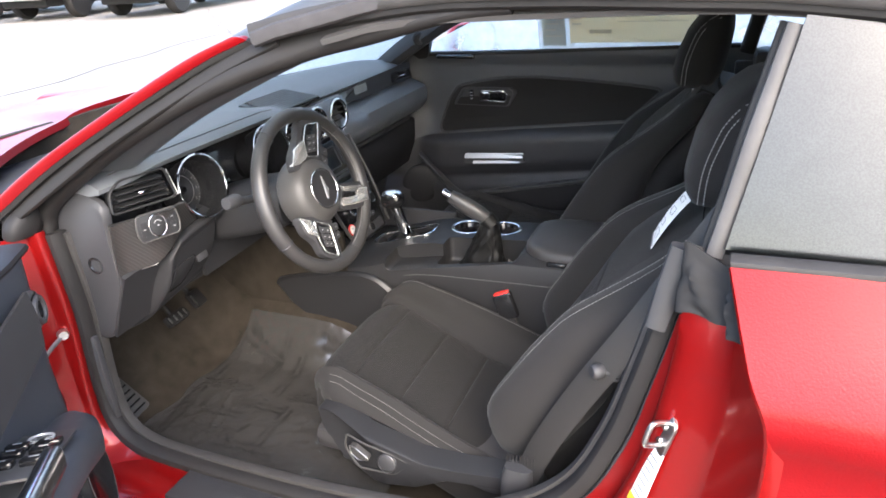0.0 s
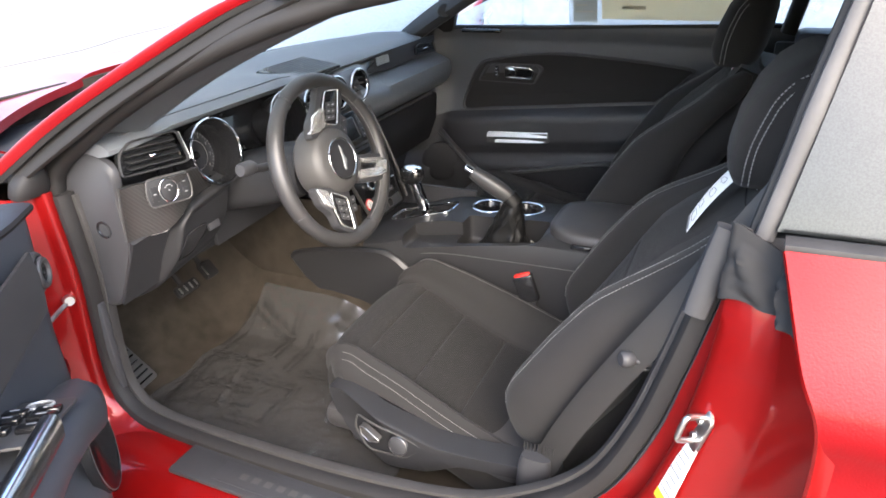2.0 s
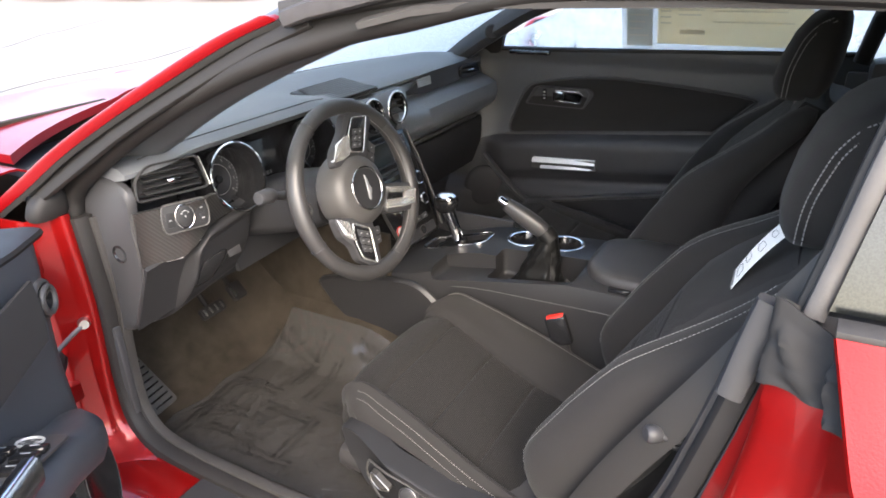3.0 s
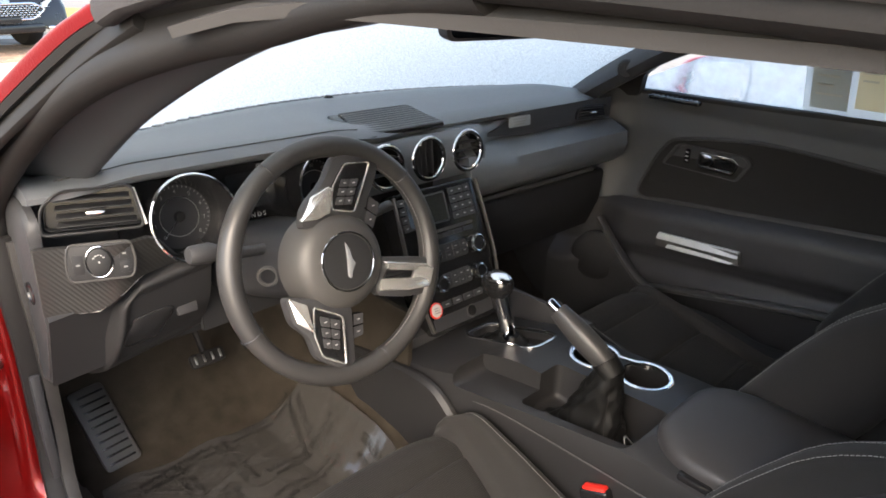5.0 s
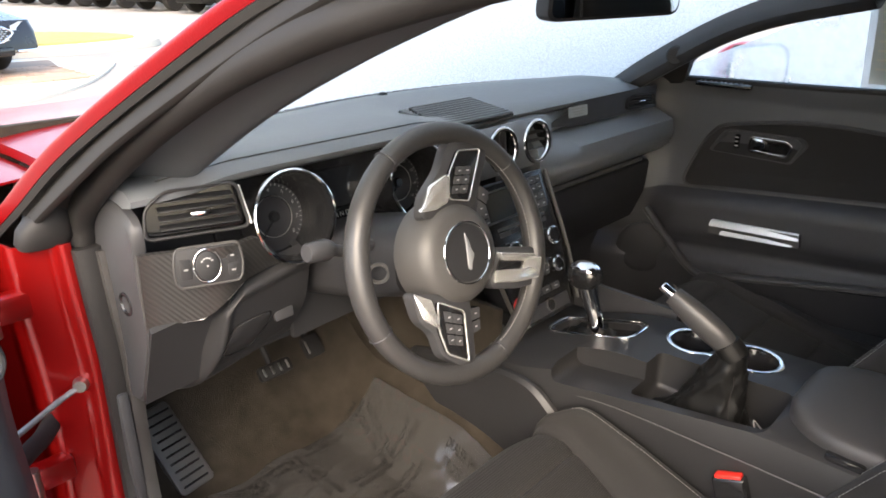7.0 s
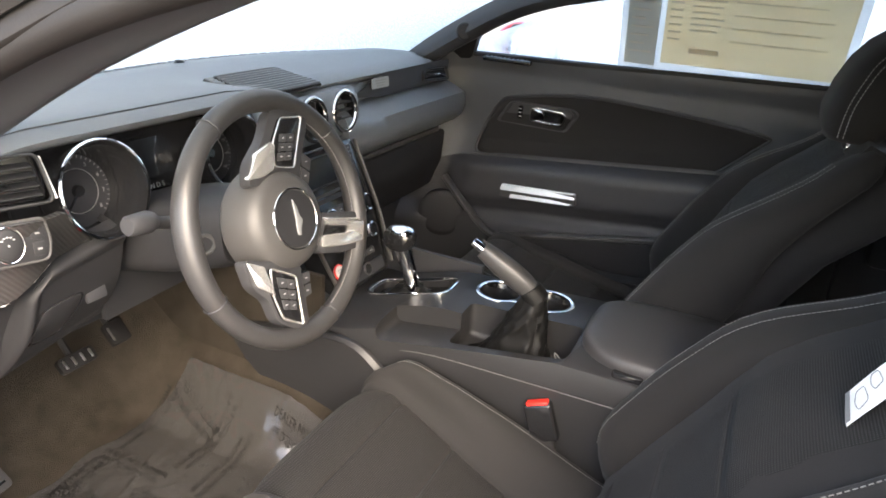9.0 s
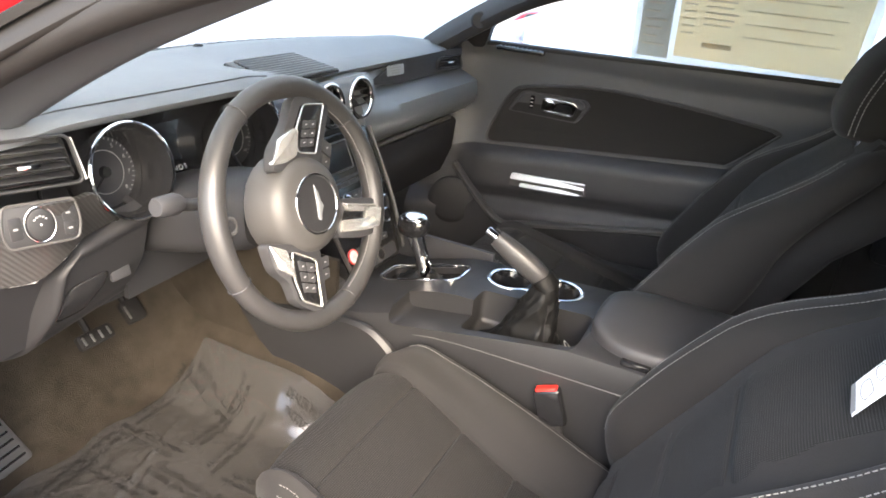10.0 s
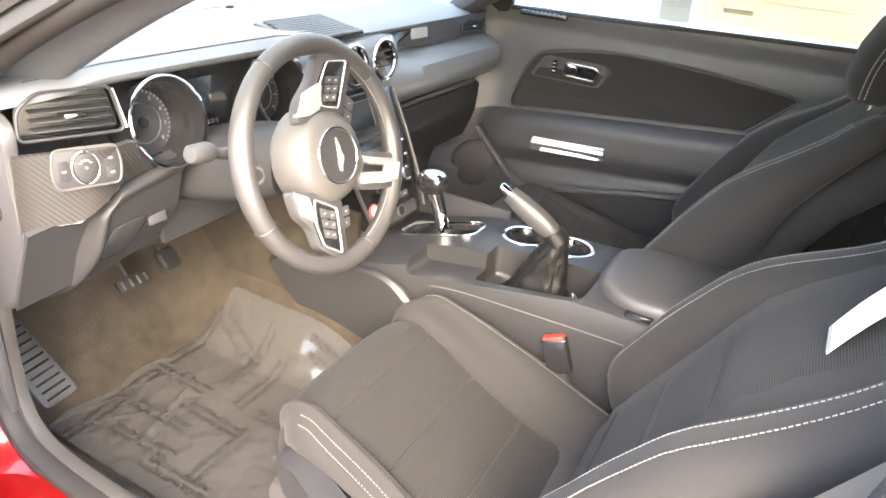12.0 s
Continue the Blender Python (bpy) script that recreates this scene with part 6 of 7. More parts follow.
part("buckle_body", box(-0.013, 0.013, -0.03, 0.03, -0.045, 0.042, 0.006, 3, m=bm_), GLOSS, bk)
part("release_button", box(-0.010, 0.010, -0.024, 0.024, 0.036, 0.0475, 0.003, 2, m=bm_), REDPLASTIC, bk, "red release button")
part("buckle_stalk", box(-0.006, 0.006, -0.016, 0.016, -0.14, -0.045, 0.003, m=bm_), RUBBER, bk)

# rear bench
bench = thing("rear_bench", (0, -1.3, 0.35), "dark charcoal rear bench seat", "bench seat")
part("bench_cushion", loft([[V(a * 0.62, y, 0.42 + b * h) for a, b in squircle(1, 1, 20, 4)] for y, h in ((-1.0, 0.03), (-1.05, 0.08), (-1.3, 0.07), (-1.5, 0.06))]), CLOTH, bench)
part("bench_back", loft([[V(a * 0.62, -1.5 - 0.25 * k + b * w, 0.42 + 0.5 * k) for a, b in squircle(1, 1, 20, 4)] for k, w in ((0, 0.05), (0.2, 0.08), (0.8, 0.08), (1, 0.05))]), CLOTH, bench)

# protective film on the floor
film_ = thing("floor_film", (-0.42, 0.2, 0.23), "crinkled clear plastic floor cover printed with dark capitals", "floor cover")


def film_z(x, y):
    n = noise.noise(V(x * 7, y * 7, 3)) * 0.0025
    for turn, size, sharp in ((0.5, 9, 40), (2.4, 13, 50), (1.3, 17, 50)):
        a, b = x * math.cos(turn) + y * math.sin(turn), y * math.cos(turn) - x * math.sin(turn)
        n += (1 - abs(noise.noise(V(a * size, b * size * 0.3, turn * 9)))) ** sharp * 0.0030 * smooth(-0.15, 0.25, noise.noise(V(x * 6, y * 6, turn)))
    crease = 0.006 * math.exp(-((y - 0.355 - 0.3 * (x + 0.315)) / 0.004) ** 2) * smooth(-0.30, -0.34, x) * smooth(-0.60, -0.55, x)
    crumple = abs(noise.noise(V(x * 45, y * 38, 5))) * 0.002 * smooth(-0.36, -0.26, x) * smooth(0.05, 0.35, noise.noise(V(x * 8, y * 8, 9)))
    return carpet((x + 0.72) / 1.44, (y + 1.7) / 2.56).z + 0.012 + n + crease + crumple + 0.010 * smooth(-0.25, -0.20, x)


def film_at(u, v):
    x = lerp(-0.645, -0.200, u)
    p = V(x, lerp(-0.22, 0.440 - 0.03 * smooth(-0.35, -0.21, x) + 0.006 * math.sin(x * 40), v), 0)
    return V(p.x, p.y, film_z(p.x, p.y))

FILM = bpy.data.materials.new("clear_film")
FILM.use_nodes = True
_t = FILM.node_tree
_p = _t.nodes["Principled BSDF"]
_tr = _t.nodes.new("ShaderNodeBsdfTransparent")
_mx = _t.nodes.new("ShaderNodeMixShader")
_p.inputs["Base Color"].default_value = (0.044, 0.042, 0.040, 1)
_p.inputs["Roughness"].default_value = 0.16
_p.inputs["Specular IOR Level"].default_value = 0.7
_p.inputs["Coat Weight"].default_value = 0.4
_p.inputs["Coat Roughness"].default_value = 0.03
_n = _t.nodes.new("ShaderNodeTexNoise")
_n.noise_type = "RIDGED_MULTIFRACTAL"
_n.inputs["Scale"].default_value, _n.inputs["Detail"].default_value = 16, 4
_c = _t.nodes.new("ShaderNodeTexCoord")
_b = _t.nodes.new("ShaderNodeBump")
_b.inputs["Strength"].default_value, _b.inputs["Distance"].default_value = 0.75, 0.003
_t.links.new(_c.outputs["Object"], _n.inputs["Vector"])
_t.links.new(_n.outputs[0], _b.inputs["Height"])
_t.links.new(_b.outputs[0], _p.inputs["Normal"])
_t.links.new(_b.outputs[0], _p.inputs["Coat Normal"])
_mx.inputs[0].default_value = 0.85
_t.links.new(_tr.outputs[0], _mx.inputs[1])
_t.links.new(_p.outputs[0], _mx.inputs[2])
_t.links.new(_mx.outputs[0], _t.nodes["Material Output"].inputs["Surface"])
FILM_INK = material("dark_film_print", (0.014, 0.0135, 0.013), 0.7, bump=0, spec=0.1)
part("film_sheet", faces_of([[film_at(i / 150, j / 150) for i in range(151)] for j in range(151)]), FILM, film_, angle=80)
rows_of_text = ["DEALER MUST REMOVE", "PROTECTIVE COVER"]
BLOCKS = ((-0.30, 0.266, 0), (-0.412, 0.35, -90), (-0.31, 0.418, 180), (-0.262, 0.33, 75), (-0.57, 0.395, 180), (-0.507, 0.30, 90),
          (-0.235, 0.09, -90), (-0.335, 0.205, 180), (-0.40, 0.09, 90), (-0.575, 0.27, -90), (-0.36, 0.01, 0), (-0.52, 0.13, 0), (-0.50, 0.405, 8), (-0.46, 0.215, 90), (-0.60, 0.16, 90), (-0.42, -0.03, 180))
for x, y, turn in BLOCKS:
    m = pose(x, y, 0, 0, 0, turn + 3 * math.sin(x * 30))
    for line, off in zip(rows_of_text, (0.0095, -0.0095)):
        ob = lettering(line, 0.0150, m @ Matrix.Translation((0, off, 0)), FILM_INK, film_, "print", 0.0)
        for vert in ob.data.vertices:
            w = vert.co + film_.location
            vert.co.z = film_z(w.x, w.y) + 0.004 - film_.location.z

# ---- passenger door ----
pdoor = thing("passenger_door", (0.80, -0.3, 0.3), "closed black passenger door panel with chrome handles and cloth inlay", "car door")


def climb(y, z):
    """The shelf and the pocket climb towards the rear; the window sill hardly does."""
    return 0.012 + 0.098 * (0.2 - y) * smooth(0.88, 0.66, z)


def pdx(y, z):
    """The panel's face: ledge under the window, hollow, armrest shelf, pocket."""
    b = z - climb(y, z)
    x = 0.800 - 0.012 * smooth(0.86, 0.91, z)
    x -= 0.050 * smooth(0.600, 0.575, b) * smooth(0.42, 0.50, b) * smooth(0.30, 0.17, y)
    x -= 0.045 * smooth(0.47, 0.40, b)
    x += 0.012 * math.exp(-((b - 0.70) / 0.07) ** 2)
    return x - 0.05 * smooth(0.22, 0.36, y)


def fold_z(y):
    return 0.592 + climb(y, 0.6)


def panel_at(y, z):
    return V(pdx(y, z), y, z)


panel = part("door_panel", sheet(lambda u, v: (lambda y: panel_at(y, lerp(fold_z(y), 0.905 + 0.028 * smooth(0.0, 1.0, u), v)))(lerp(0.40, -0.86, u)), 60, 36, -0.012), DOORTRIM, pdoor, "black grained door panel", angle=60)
# one plastic with the panel above; the darker colour is shade beneath the shelf
part("lower_panel", sheet(lambda u, v: (lambda y: panel_at(y, lerp(0.22, fold_z(y), v)))(lerp(0.40, -0.86, u)), 60, 36, -0.012), PLASTIC, pdoor, "black lower door panel, coloured darker for shade below the shelf", angle=60)
part("door_skin", sheet(lambda u, v: V(0.90 + 0.02 * math.sin(math.pi * v), lerp(0.46, -0.86, u), lerp(0.2, 0.90, v)), 6, 6, 0.005), RED_DEW, pdoor)
part("belt_ledge", sweep(spline([(0.805, 0.30, 0.904), (0.806, -0.1, 0.912), (0.806, -0.5, 0.925), (0.80, -0.86, 0.935)], 6), squircle(0.02, 0.008, 12)), RUBBER, pdoor, "black window sill seal")
pw = part("door_glass", sheet(lambda u, v: V(lerp(0.812, 0.7207, v), lerp(lerp(0.32, -0.30, v), lerp(-0.83, -0.87, v), u), lerp(0.895, 1.17, v)), 10, 10, 0.004), SIDEGLASS, pdoor, "misted door window")


part("sail_trim", loft([[V(lerp(0.795, 0.738, smooth(0.88, 0.99, z)) + d, y, z) for y, z in rounded([(0.36, 0.880), (0.222, 0.893), (0.190, 0.955), (0.13, 1.0), (0.30, 0.985)], 0.012)] for d in (0.012, -0.006, -0.010)]), DARK, pdoor, "black triangular trim before the window")


def pane_x(z, inward):
    return 0.812 - 0.077 * (z - 0.895) / 0.232 - inward


# price sticker on the inside of the window
stk = part("window_sticker", sheet(lambda u, v: V(pane_x(lerp(0.945, 1.155, v), 0.012), lerp(-0.296, -0.70, u), lerp(0.945, 1.155, v)), 2, 2, 0.0012), TAN, pdoor, "buff price sheet taped to the window")
part("sticker_strip", sheet(lambda u, v: V(pane_x(lerp(0.935, 1.155, v), 0.012), lerp(-0.205, -0.282, u), lerp(0.935, 1.155, v)), 2, 2, 0.0012), GREYSHEET, pdoor, "narrow grey printed strip on the window")
part("sticker_border", sheet(lambda u, v: V(pane_x(lerp(0.925, 1.16, v), 0.009), lerp(-0.19, -0.72, u), lerp(0.925, 1.16, v)), 2, 2, 0.0008), WHITESHEET, pdoor)


def bar(y0, y1, z, h, mat=INK_PALE, parent=stk):
    part("print_bar", sheet(lambda u, v: V(pane_x(z + v * h, 0.0142), lerp(y0, y1, u), z + v * h), 1, 1, 0.0005), mat, parent)


for i in range(9):
    bar(-0.305, -0.335, 1.14 - i * 0.017, 0.004)
    bar(-0.355, -0.43 + 0.006 * (i % 3), 1.14 - i * 0.014, 0.004)
for i in range(5):
    bar(-0.45, -0.66 + 0.02 * (i % 2), 1.13 - i * 0.03, 0.003, INK_FAINT)
for i in range(10):
    bar(-0.215, -0.27 + 0.01 * (i % 3), 1.145 - i * 0.02, 0.005)
bar(-0.36, -0.43, 0.975, 0.012)

# cloth inlay and its stitched border
INLAY = [(0.172, 0.700), (0.13, 0.775), (0.075, 0.803), (-0.12, 0.829), (-0.35, 0.820), (-0.53, 0.803), (-0.588, 0.792), (-0.580, 0.775), (-0.49, 0.690), (-0.45, 0.684), (-0.16, 0.655), (0.08, 0.632), (0.185, 0.625)]


def on_panel(y, z, out=0.0):
    return V(pdx(y, z) - out, y, z)


rim_in = spline([(0, y, z) for y, z in INLAY], 5, True)
cen = V(0, -0.2, 0.71)
rings_ = [[on_panel(*(lambda q: (q.y, q.z))(cen.lerp(p, w)), o) for p in rim_in] for w, o in ((1.0, 0.001), (0.985, 0.005), (0.93, 0.006), (0.6, 0.006), (0.25, 0.006))]
part("cloth_inlay", loft(rings_), CLOTH, pdoor, "dark cloth inlay", angle=60)
part("inlay_border", sweep([on_panel(p.y, p.z, 0.003) for p in rim_in], circle(0.005, 8), up=(1, 0, 0), closed=True), PLASTIC, pdoor)
stitches([on_panel(y, 0.607 + climb(y, 0.6), 0.0085) for y in [lerp(0.16, -0.52, i / 24) for i in range(25)]], RUBBER_GREY, pdoor)
part("shelf_edge", sweep([on_panel(y, 0.602 + climb(y, 0.6), 0.004) for y in [lerp(0.20, -0.60, i / 20) for i in range(21)]], squircle(0.006, 0.005, 8)), PLASTIC_GREY, pdoor)
# handle in its bezel
BEZ = [(0.135, 0.725), (0.095, 0.785), (0.075, 0.79), (-0.09, 0.79), (-0.105, 0.775), (-0.075, 0.722)]
bz = part("handle_bezel", loft([[on_panel(lerp(0.02, y, w), lerp(0.756, z, w), o) for y, z in rounded(BEZ, 0.012)] for w, o in ((1.05, 0.004), (1.0, 0.011), (0.93, 0.011), (0.90, 0.007))]), PLASTIC, pdoor, "black handle bezel")
HN = [(0.032, 0.742), (0.027, 0.778), (-0.06, 0.776), (-0.072, 0.765), (-0.062, 0.738)]
part("handle_cup", loft([[on_panel(lerp(-0.02, y, w), lerp(0.758, z, w), o) for y, z in rounded(HN, 0.008)] for w, o in ((1.0, 0.010), (0.95, 0.0085))]), GLOSS, bz)
part("handle_rim", sweep([on_panel(y, z, 0.012) for y, z in rounded(HN, 0.01)], squircle(0.0035, 0.003, 8), up=(1, 0, 0), closed=True), CHROME, bz, "chrome rim")
part("door_handle", loft([[on_panel(lerp(-0.005, y, w), lerp(0.758, z, w), o) for y, z in rounded([(0.03, 0.742), (0.026, 0.777), (0.0, 0.776), (-0.012, 0.765), (-0.004, 0.745)], 0.008)] for w, o in ((1.0, 0.010), (0.95, 0.015), (0.7, 0.018))]), CHROME, bz, "chrome door handle")
part("handle_pull", loft([[on_panel(lerp(-0.04, y, w), lerp(0.758, z, w), o) for y, z in rounded([(-0.01, 0.75), (-0.01, 0.772), (-0.058, 0.77), (-0.056, 0.75)], 0.006)] for w, o in ((1.0, 0.010), (0.9, 0.016))]), GLOSS, bz)
lk = part("lock_switch", loft([[on_panel(lerp(0.062, y, w), lerp(0.76, z, w), o) for y, z in rounded([(0.070, 0.742), (0.067, 0.78), (0.055, 0.78), (0.057, 0.742)], 0.003)] for w, o in ((1.0, 0.010), (0.9, 0.015))]), GLOSS, bz)
for z in (0.75, 0.761, 0.772):
    part("mark", box(pdx(0.06, z) - 0.0165, pdx(0.06, z) - 0.0145, 0.058, 0.066, z - 0.0015, z + 0.0015, 0), LEGEND, lk)
# grab handle: bright bar on the armrest
GR = (0.076, -0.152)
BRIGHT = material("bright_handle_trim", (0.90, 0.90, 0.90), 0.25, metal=0.6, bump=0.02, vary=0.05)
gb = part("grab_bar", loft([[V(0.742 - o - 0.007 * (y < 0), y, z) for y, z in rounded([(GR[0], 0.525), (GR[0] - 0.004, 0.56), (GR[1] + 0.006, 0.574), (GR[1], 0.542)], 0.004)] for o in (-0.02, 0.012, 0.014)]), PLASTIC_GREY, pdoor, "bright grab handle")
for z, w in ((0.556, 0.008), (0.534, 0.005)):
    part("bright_strip", loft([[V(0.7265 - o + 0.36 * (zz - z - (0.012 if y < -0.03 else 0.0)), y, zz) for y, zz in rounded([(GR[0] - 0.004 - (0.03 if z < 0.55 else 0), z - w), (GR[0] - 0.006 - (0.03 if z < 0.55 else 0), z + w), (GR[1] + 0.006, z + w + 0.012), (GR[1] + 0.004 + (0.016 if z < 0.55 else 0), z - w + 0.012)], 0.003)] for o in (-0.004, 0.003, 0.005)]), BRIGHT, gb)
part("window_switch", box(0.75, 0.775, -0.06, 0.01, 0.603, 0.614, 0.003), GLOSS, pdoor)
# sill vent by the mirror
sv = part("demister_vent", box(0.752, 0.772, 0.035, 0.175, 0.896, 0.908, 0.004), GLOSS, pdoor, "slotted demister vent")
for i in range(10):
    part("vent_slat", box(0.754, 0.770, 0.048 + i * 0.013, 0.050 + i * 0.013, 0.905, 0.9095, 0.0), PLASTIC, sv)
# lower pocket with speaker
PK = [(0.715, 0.25, 0.558), (0.713, 0.17, 0.478), (0.712, 0.085, 0.412), (0.712, 0.0, 0.425), (0.714, -0.35, 0.492), (0.716, -0.7, 0.545)]
part("pocket_lip", sweep(spline(PK, 8), squircle(0.008, 0.014, 10), up=(1, 0, 0)), PLASTIC_GREY, pdoor, "charcoal map pocket edge")
part("map_pocket", sheet(lambda u, v: V(0.722 - 0.01 * v, lerp(0.06, -0.72, u), lerp(0.22, 0.415 + 0.13 * u, v)), 8, 6, 0.01), DARK, pdoor)
part("speaker_grille", lathe([(0.0001, 0.006), (0.055, 0.006), (0.066, 0.004), (0.072, 0.0), (0.072, -0.02)], facing((0.735, 0.26, 0.43), (-1, -0.35, 0.1)), 30), DARK, pdoor, "round speaker grille")

pdoor.location += V(-0.036, 0.004, 0.002)

# outside mirror on the passenger side
om = thing("door_mirror", (0.98, 0.16, 0.90), "red outside mirror with bright glass", "mirror")
mirror_face = facing((0.99, 0.128, 0.925), (-0.5, -0.87, 0.02))
part("mirror_shell", loft([[mirror_face @ V(a * 0.105 * w, b * 0.066 * w, -0.11 * k) for a, b in squircle(1, 1, 24, 3)] for k, w in ((0, 1.0), (0.15, 1.05), (0.5, 0.95), (0.85, 0.65), (1, 0.3))]), RED_DEW, om)
part("mirror_bezel", slab(rounded([(-0.102, -0.062), (0.102, -0.062), (0.105, 0.035), (0.07, 0.064), (-0.098, 0.060)], 0.024), mirror_face, 0.003), DARK, om)
part("mirror_glass", slab(rounded([(-0.093, -0.054), (0.093, -0.054), (0.096, 0.03), (0.062, 0.056), (-0.089, 0.052)], 0.02), mirror_face @ Matrix.Translation((0, 0, 0.0022)), 0.003), MIRROR, om)
part("mirror_foot", tube([(0.93, 0.19, 0.90), (0.88, 0.20, 0.885), (0.84, 0.21, 0.88)], 0.025, 12), RED_DEW, om)

# ---- driver's door, open ----
ddoor = thing("driver_door", (-0.86, 0.42, 0.25), "open driver door with black trim panel and switch armrest", "car door")
DA = radians(52)
DD = V(-math.sin(DA), -math.cos(DA), 0)
DN = V(math.cos(DA), -math.sin(DA), 0)
D0 = V(-0.821, 0.326, 0.006)


def door(l, z, d):
    """Along the door from its hinge edge, height, and depth towards the car."""
    return D0 + DD * l + V(0, 0, z) + DN * d


def dpanel(u, v):
    z = lerp(0.24, 0.835 + 0.05 * smooth(0.0, 0.5, u), v)
    l = lerp(0.03 + 0.008 * smooth(0.45, 0.65, z) + 0.02 * smooth(0.38, 0.26, z), 1.10, u)
    d = 0.012 * smooth(0.60, 0.85, z) + 0.045 * smooth(0.44, 0.36, z) * smooth(0.08, 0.2, l) - 0.03 * smooth(0.05, 0.0, u)
    return door(l, z, d)


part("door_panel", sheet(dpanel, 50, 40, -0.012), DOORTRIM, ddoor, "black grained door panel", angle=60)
part("door_core", loft([[door(l, z, d) for l, d in ((0.06, -0.035), (1.12, -0.02), (1.16, -0.10), (1.0, -0.15), (0.1, -0.15), (0.045, -0.10))] for z in (0.23, 0.55, 0.825)]), RED, ddoor, "red outer door skin")
part("sill_cap", loft([[door(l, 0.835 + 0.05 * smooth(0.05, 0.55, l) + b * 0.010, -0.03 + a * 0.045) for a, b in squircle(1, 1, 14, 3)] for l in (0.05, 0.07, 0.15, 0.25, 0.35, 0.45, 0.55, 0.8, 1.1)]), RUBBER, ddoor, "black window sill cap")
part("speaker_ring", join(ring(facing(door(0.108, 0.742, 0.020), DN + V(0, 0, 0.05)), 0.021, 0.005, 30, 8), ring(facing(door(0.108, 0.742, 0.010), DN), 0.029, 0.006, 30, 8)), PLASTIC_GREY, ddoor, "round grommet ring")
part("speaker_cone", lathe([(0.0001, 0.0), (0.018, 0.008), (0.02, 0.006), (0.021, -0.01)], facing(door(0.108, 0.742, 0.012), DN), 24), GLOSS, ddoor)

def arm_z(l):
    return 0.545 + 0.095 * smooth(0.10, 0.42, l) + 0.03 * smooth(0.4, 0.9, l)


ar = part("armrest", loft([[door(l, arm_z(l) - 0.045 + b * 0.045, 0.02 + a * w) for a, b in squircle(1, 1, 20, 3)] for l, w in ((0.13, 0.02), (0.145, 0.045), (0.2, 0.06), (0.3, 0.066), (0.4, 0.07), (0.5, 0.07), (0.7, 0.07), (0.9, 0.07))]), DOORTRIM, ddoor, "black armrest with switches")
swm = facing(door(0.37, arm_z(0.37) + 0.003, 0.035), V(0, 0, 1) - DD * 0.33 + DN * 0.05, DD)
part("switch_plate", slab(rect(0.085, 0.19, 0.012), swm @ Matrix.Translation((0, 0.0, 0)), 0.004, 0.0015), PLASTIC_GREY, ar)
mc = part("mirror_control", ring(swm @ Matrix.Translation((0, -0.065, 0.006)), 0.017, 0.002, 24, 6), SATIN, ar)
for a in (0, 90, 180, 270):
    part("mark", slab(rect(0.005, 0.004), swm @ Matrix.Translation((0.009 * math.cos(radians(a)), -0.065 + 0.009 * math.sin(radians(a)), 0.005)), 0.0012), LEGEND, mc)
for i, y in enumerate((-0.028, 0.0, 0.04)):
    for s in (-1, 1):
        k = part("window_switch", box(s * 0.021 - 0.017, s * 0.021 + 0.017, y - 0.011, y + 0.011, 0.003, 0.013, 0.003, m=swm), GLOSS, ar)
        part("mark", box(s * 0.021 - 0.006, s * 0.021 + 0.006, y - 0.004, y - 0.001, 0.0128, 0.0135, 0, m=swm), LEGEND, k)
part("grab_bar", sweep([door(lerp(0.40, 0.66, i / 6), 0.645 + 0.006 * i, 0.078) for i in range(7)], squircle(0.014, 0.022, 14), up=(0, 0, 1)), material("brushed_bright_trim", (0.6, 0.62, 0.66), 0.2, metal=1.0, bump=0.03), ddoor, "bright grab handle")
dsp = part("door_speaker", lathe([(0.0001, 0.004), (0.062, 0.004), (0.07, 0.008), (0.076, 0.006), (0.078, -0.01)], facing(door(0.165, 0.424, 0.040), DN + V(0, 0, 0.08)) @ Matrix.Diagonal((0.8, 1.25, 1, 1)), 36), GLOSS, ddoor, "oval speaker grille")
part("speaker_rim", ring(facing(door(0.165, 0.424, 0.047), DN + V(0, 0, 0.08)) @ Matrix.Diagonal((0.8, 1.25, 1, 1)), 0.072, 0.0012, 36, 6), PLASTIC_GREY, dsp)
part("cloth_inlay", sheet(lambda u, v: door(lerp(0.16, 0.85, u), lerp(0.70, 0.80, v), 0.022 + 0.004 * math.sin(math.pi * v)), 10, 6, 0.006), CLOTH, ddoor)
# hinges and check strap between body and door
DULL = material("dull_grey_steel", (0.25, 0.24, 0.23), 0.45, metal=0.9, bump=0.2, vary=0.3, stains=60)
hg = thing("door_check_strap", (-0.77, 0.39, 0.60), "steel door check strap with bolt", "door check")
part("strap", tube([(-0.763, 0.400, 0.594), (-0.797, 0.397, 0.584), (-0.86, 0.382, 0.566)], 0.0045, 8), DULL, hg)
part("bolt", lathe([(0.0001, 0.012), (0.009, 0.012), (0.011, 0.006), (0.012, 0)], facing((-0.763, 0.404, 0.594), (-0.5, -0.85, 0.1)), 14), STEEL, hg)
for z in (0.45, 0.73):
    h = part("hinge", box(-0.865, -0.79, 0.42, 0.45, z - 0.02, z + 0.02, 0.006), RED, ddoor, "red-painted door hinge")
    part("hinge_pin", tube([(-0.85, 0.415, z - 0.03), (-0.85, 0.415, z + 0.03)], 0.01, 12, smoothing=1), STEEL, h)
cable = single("door_cable_sleeve", tube([(-0.80, 0.45, 0.525), (-0.825, 0.42, 0.522), (-0.86, 0.38, 0.53), (-0.90, 0.33, 0.535)], 0.014, 12), RUBBER, "ribbed black rubber cable sleeve at the hinge", "cable")

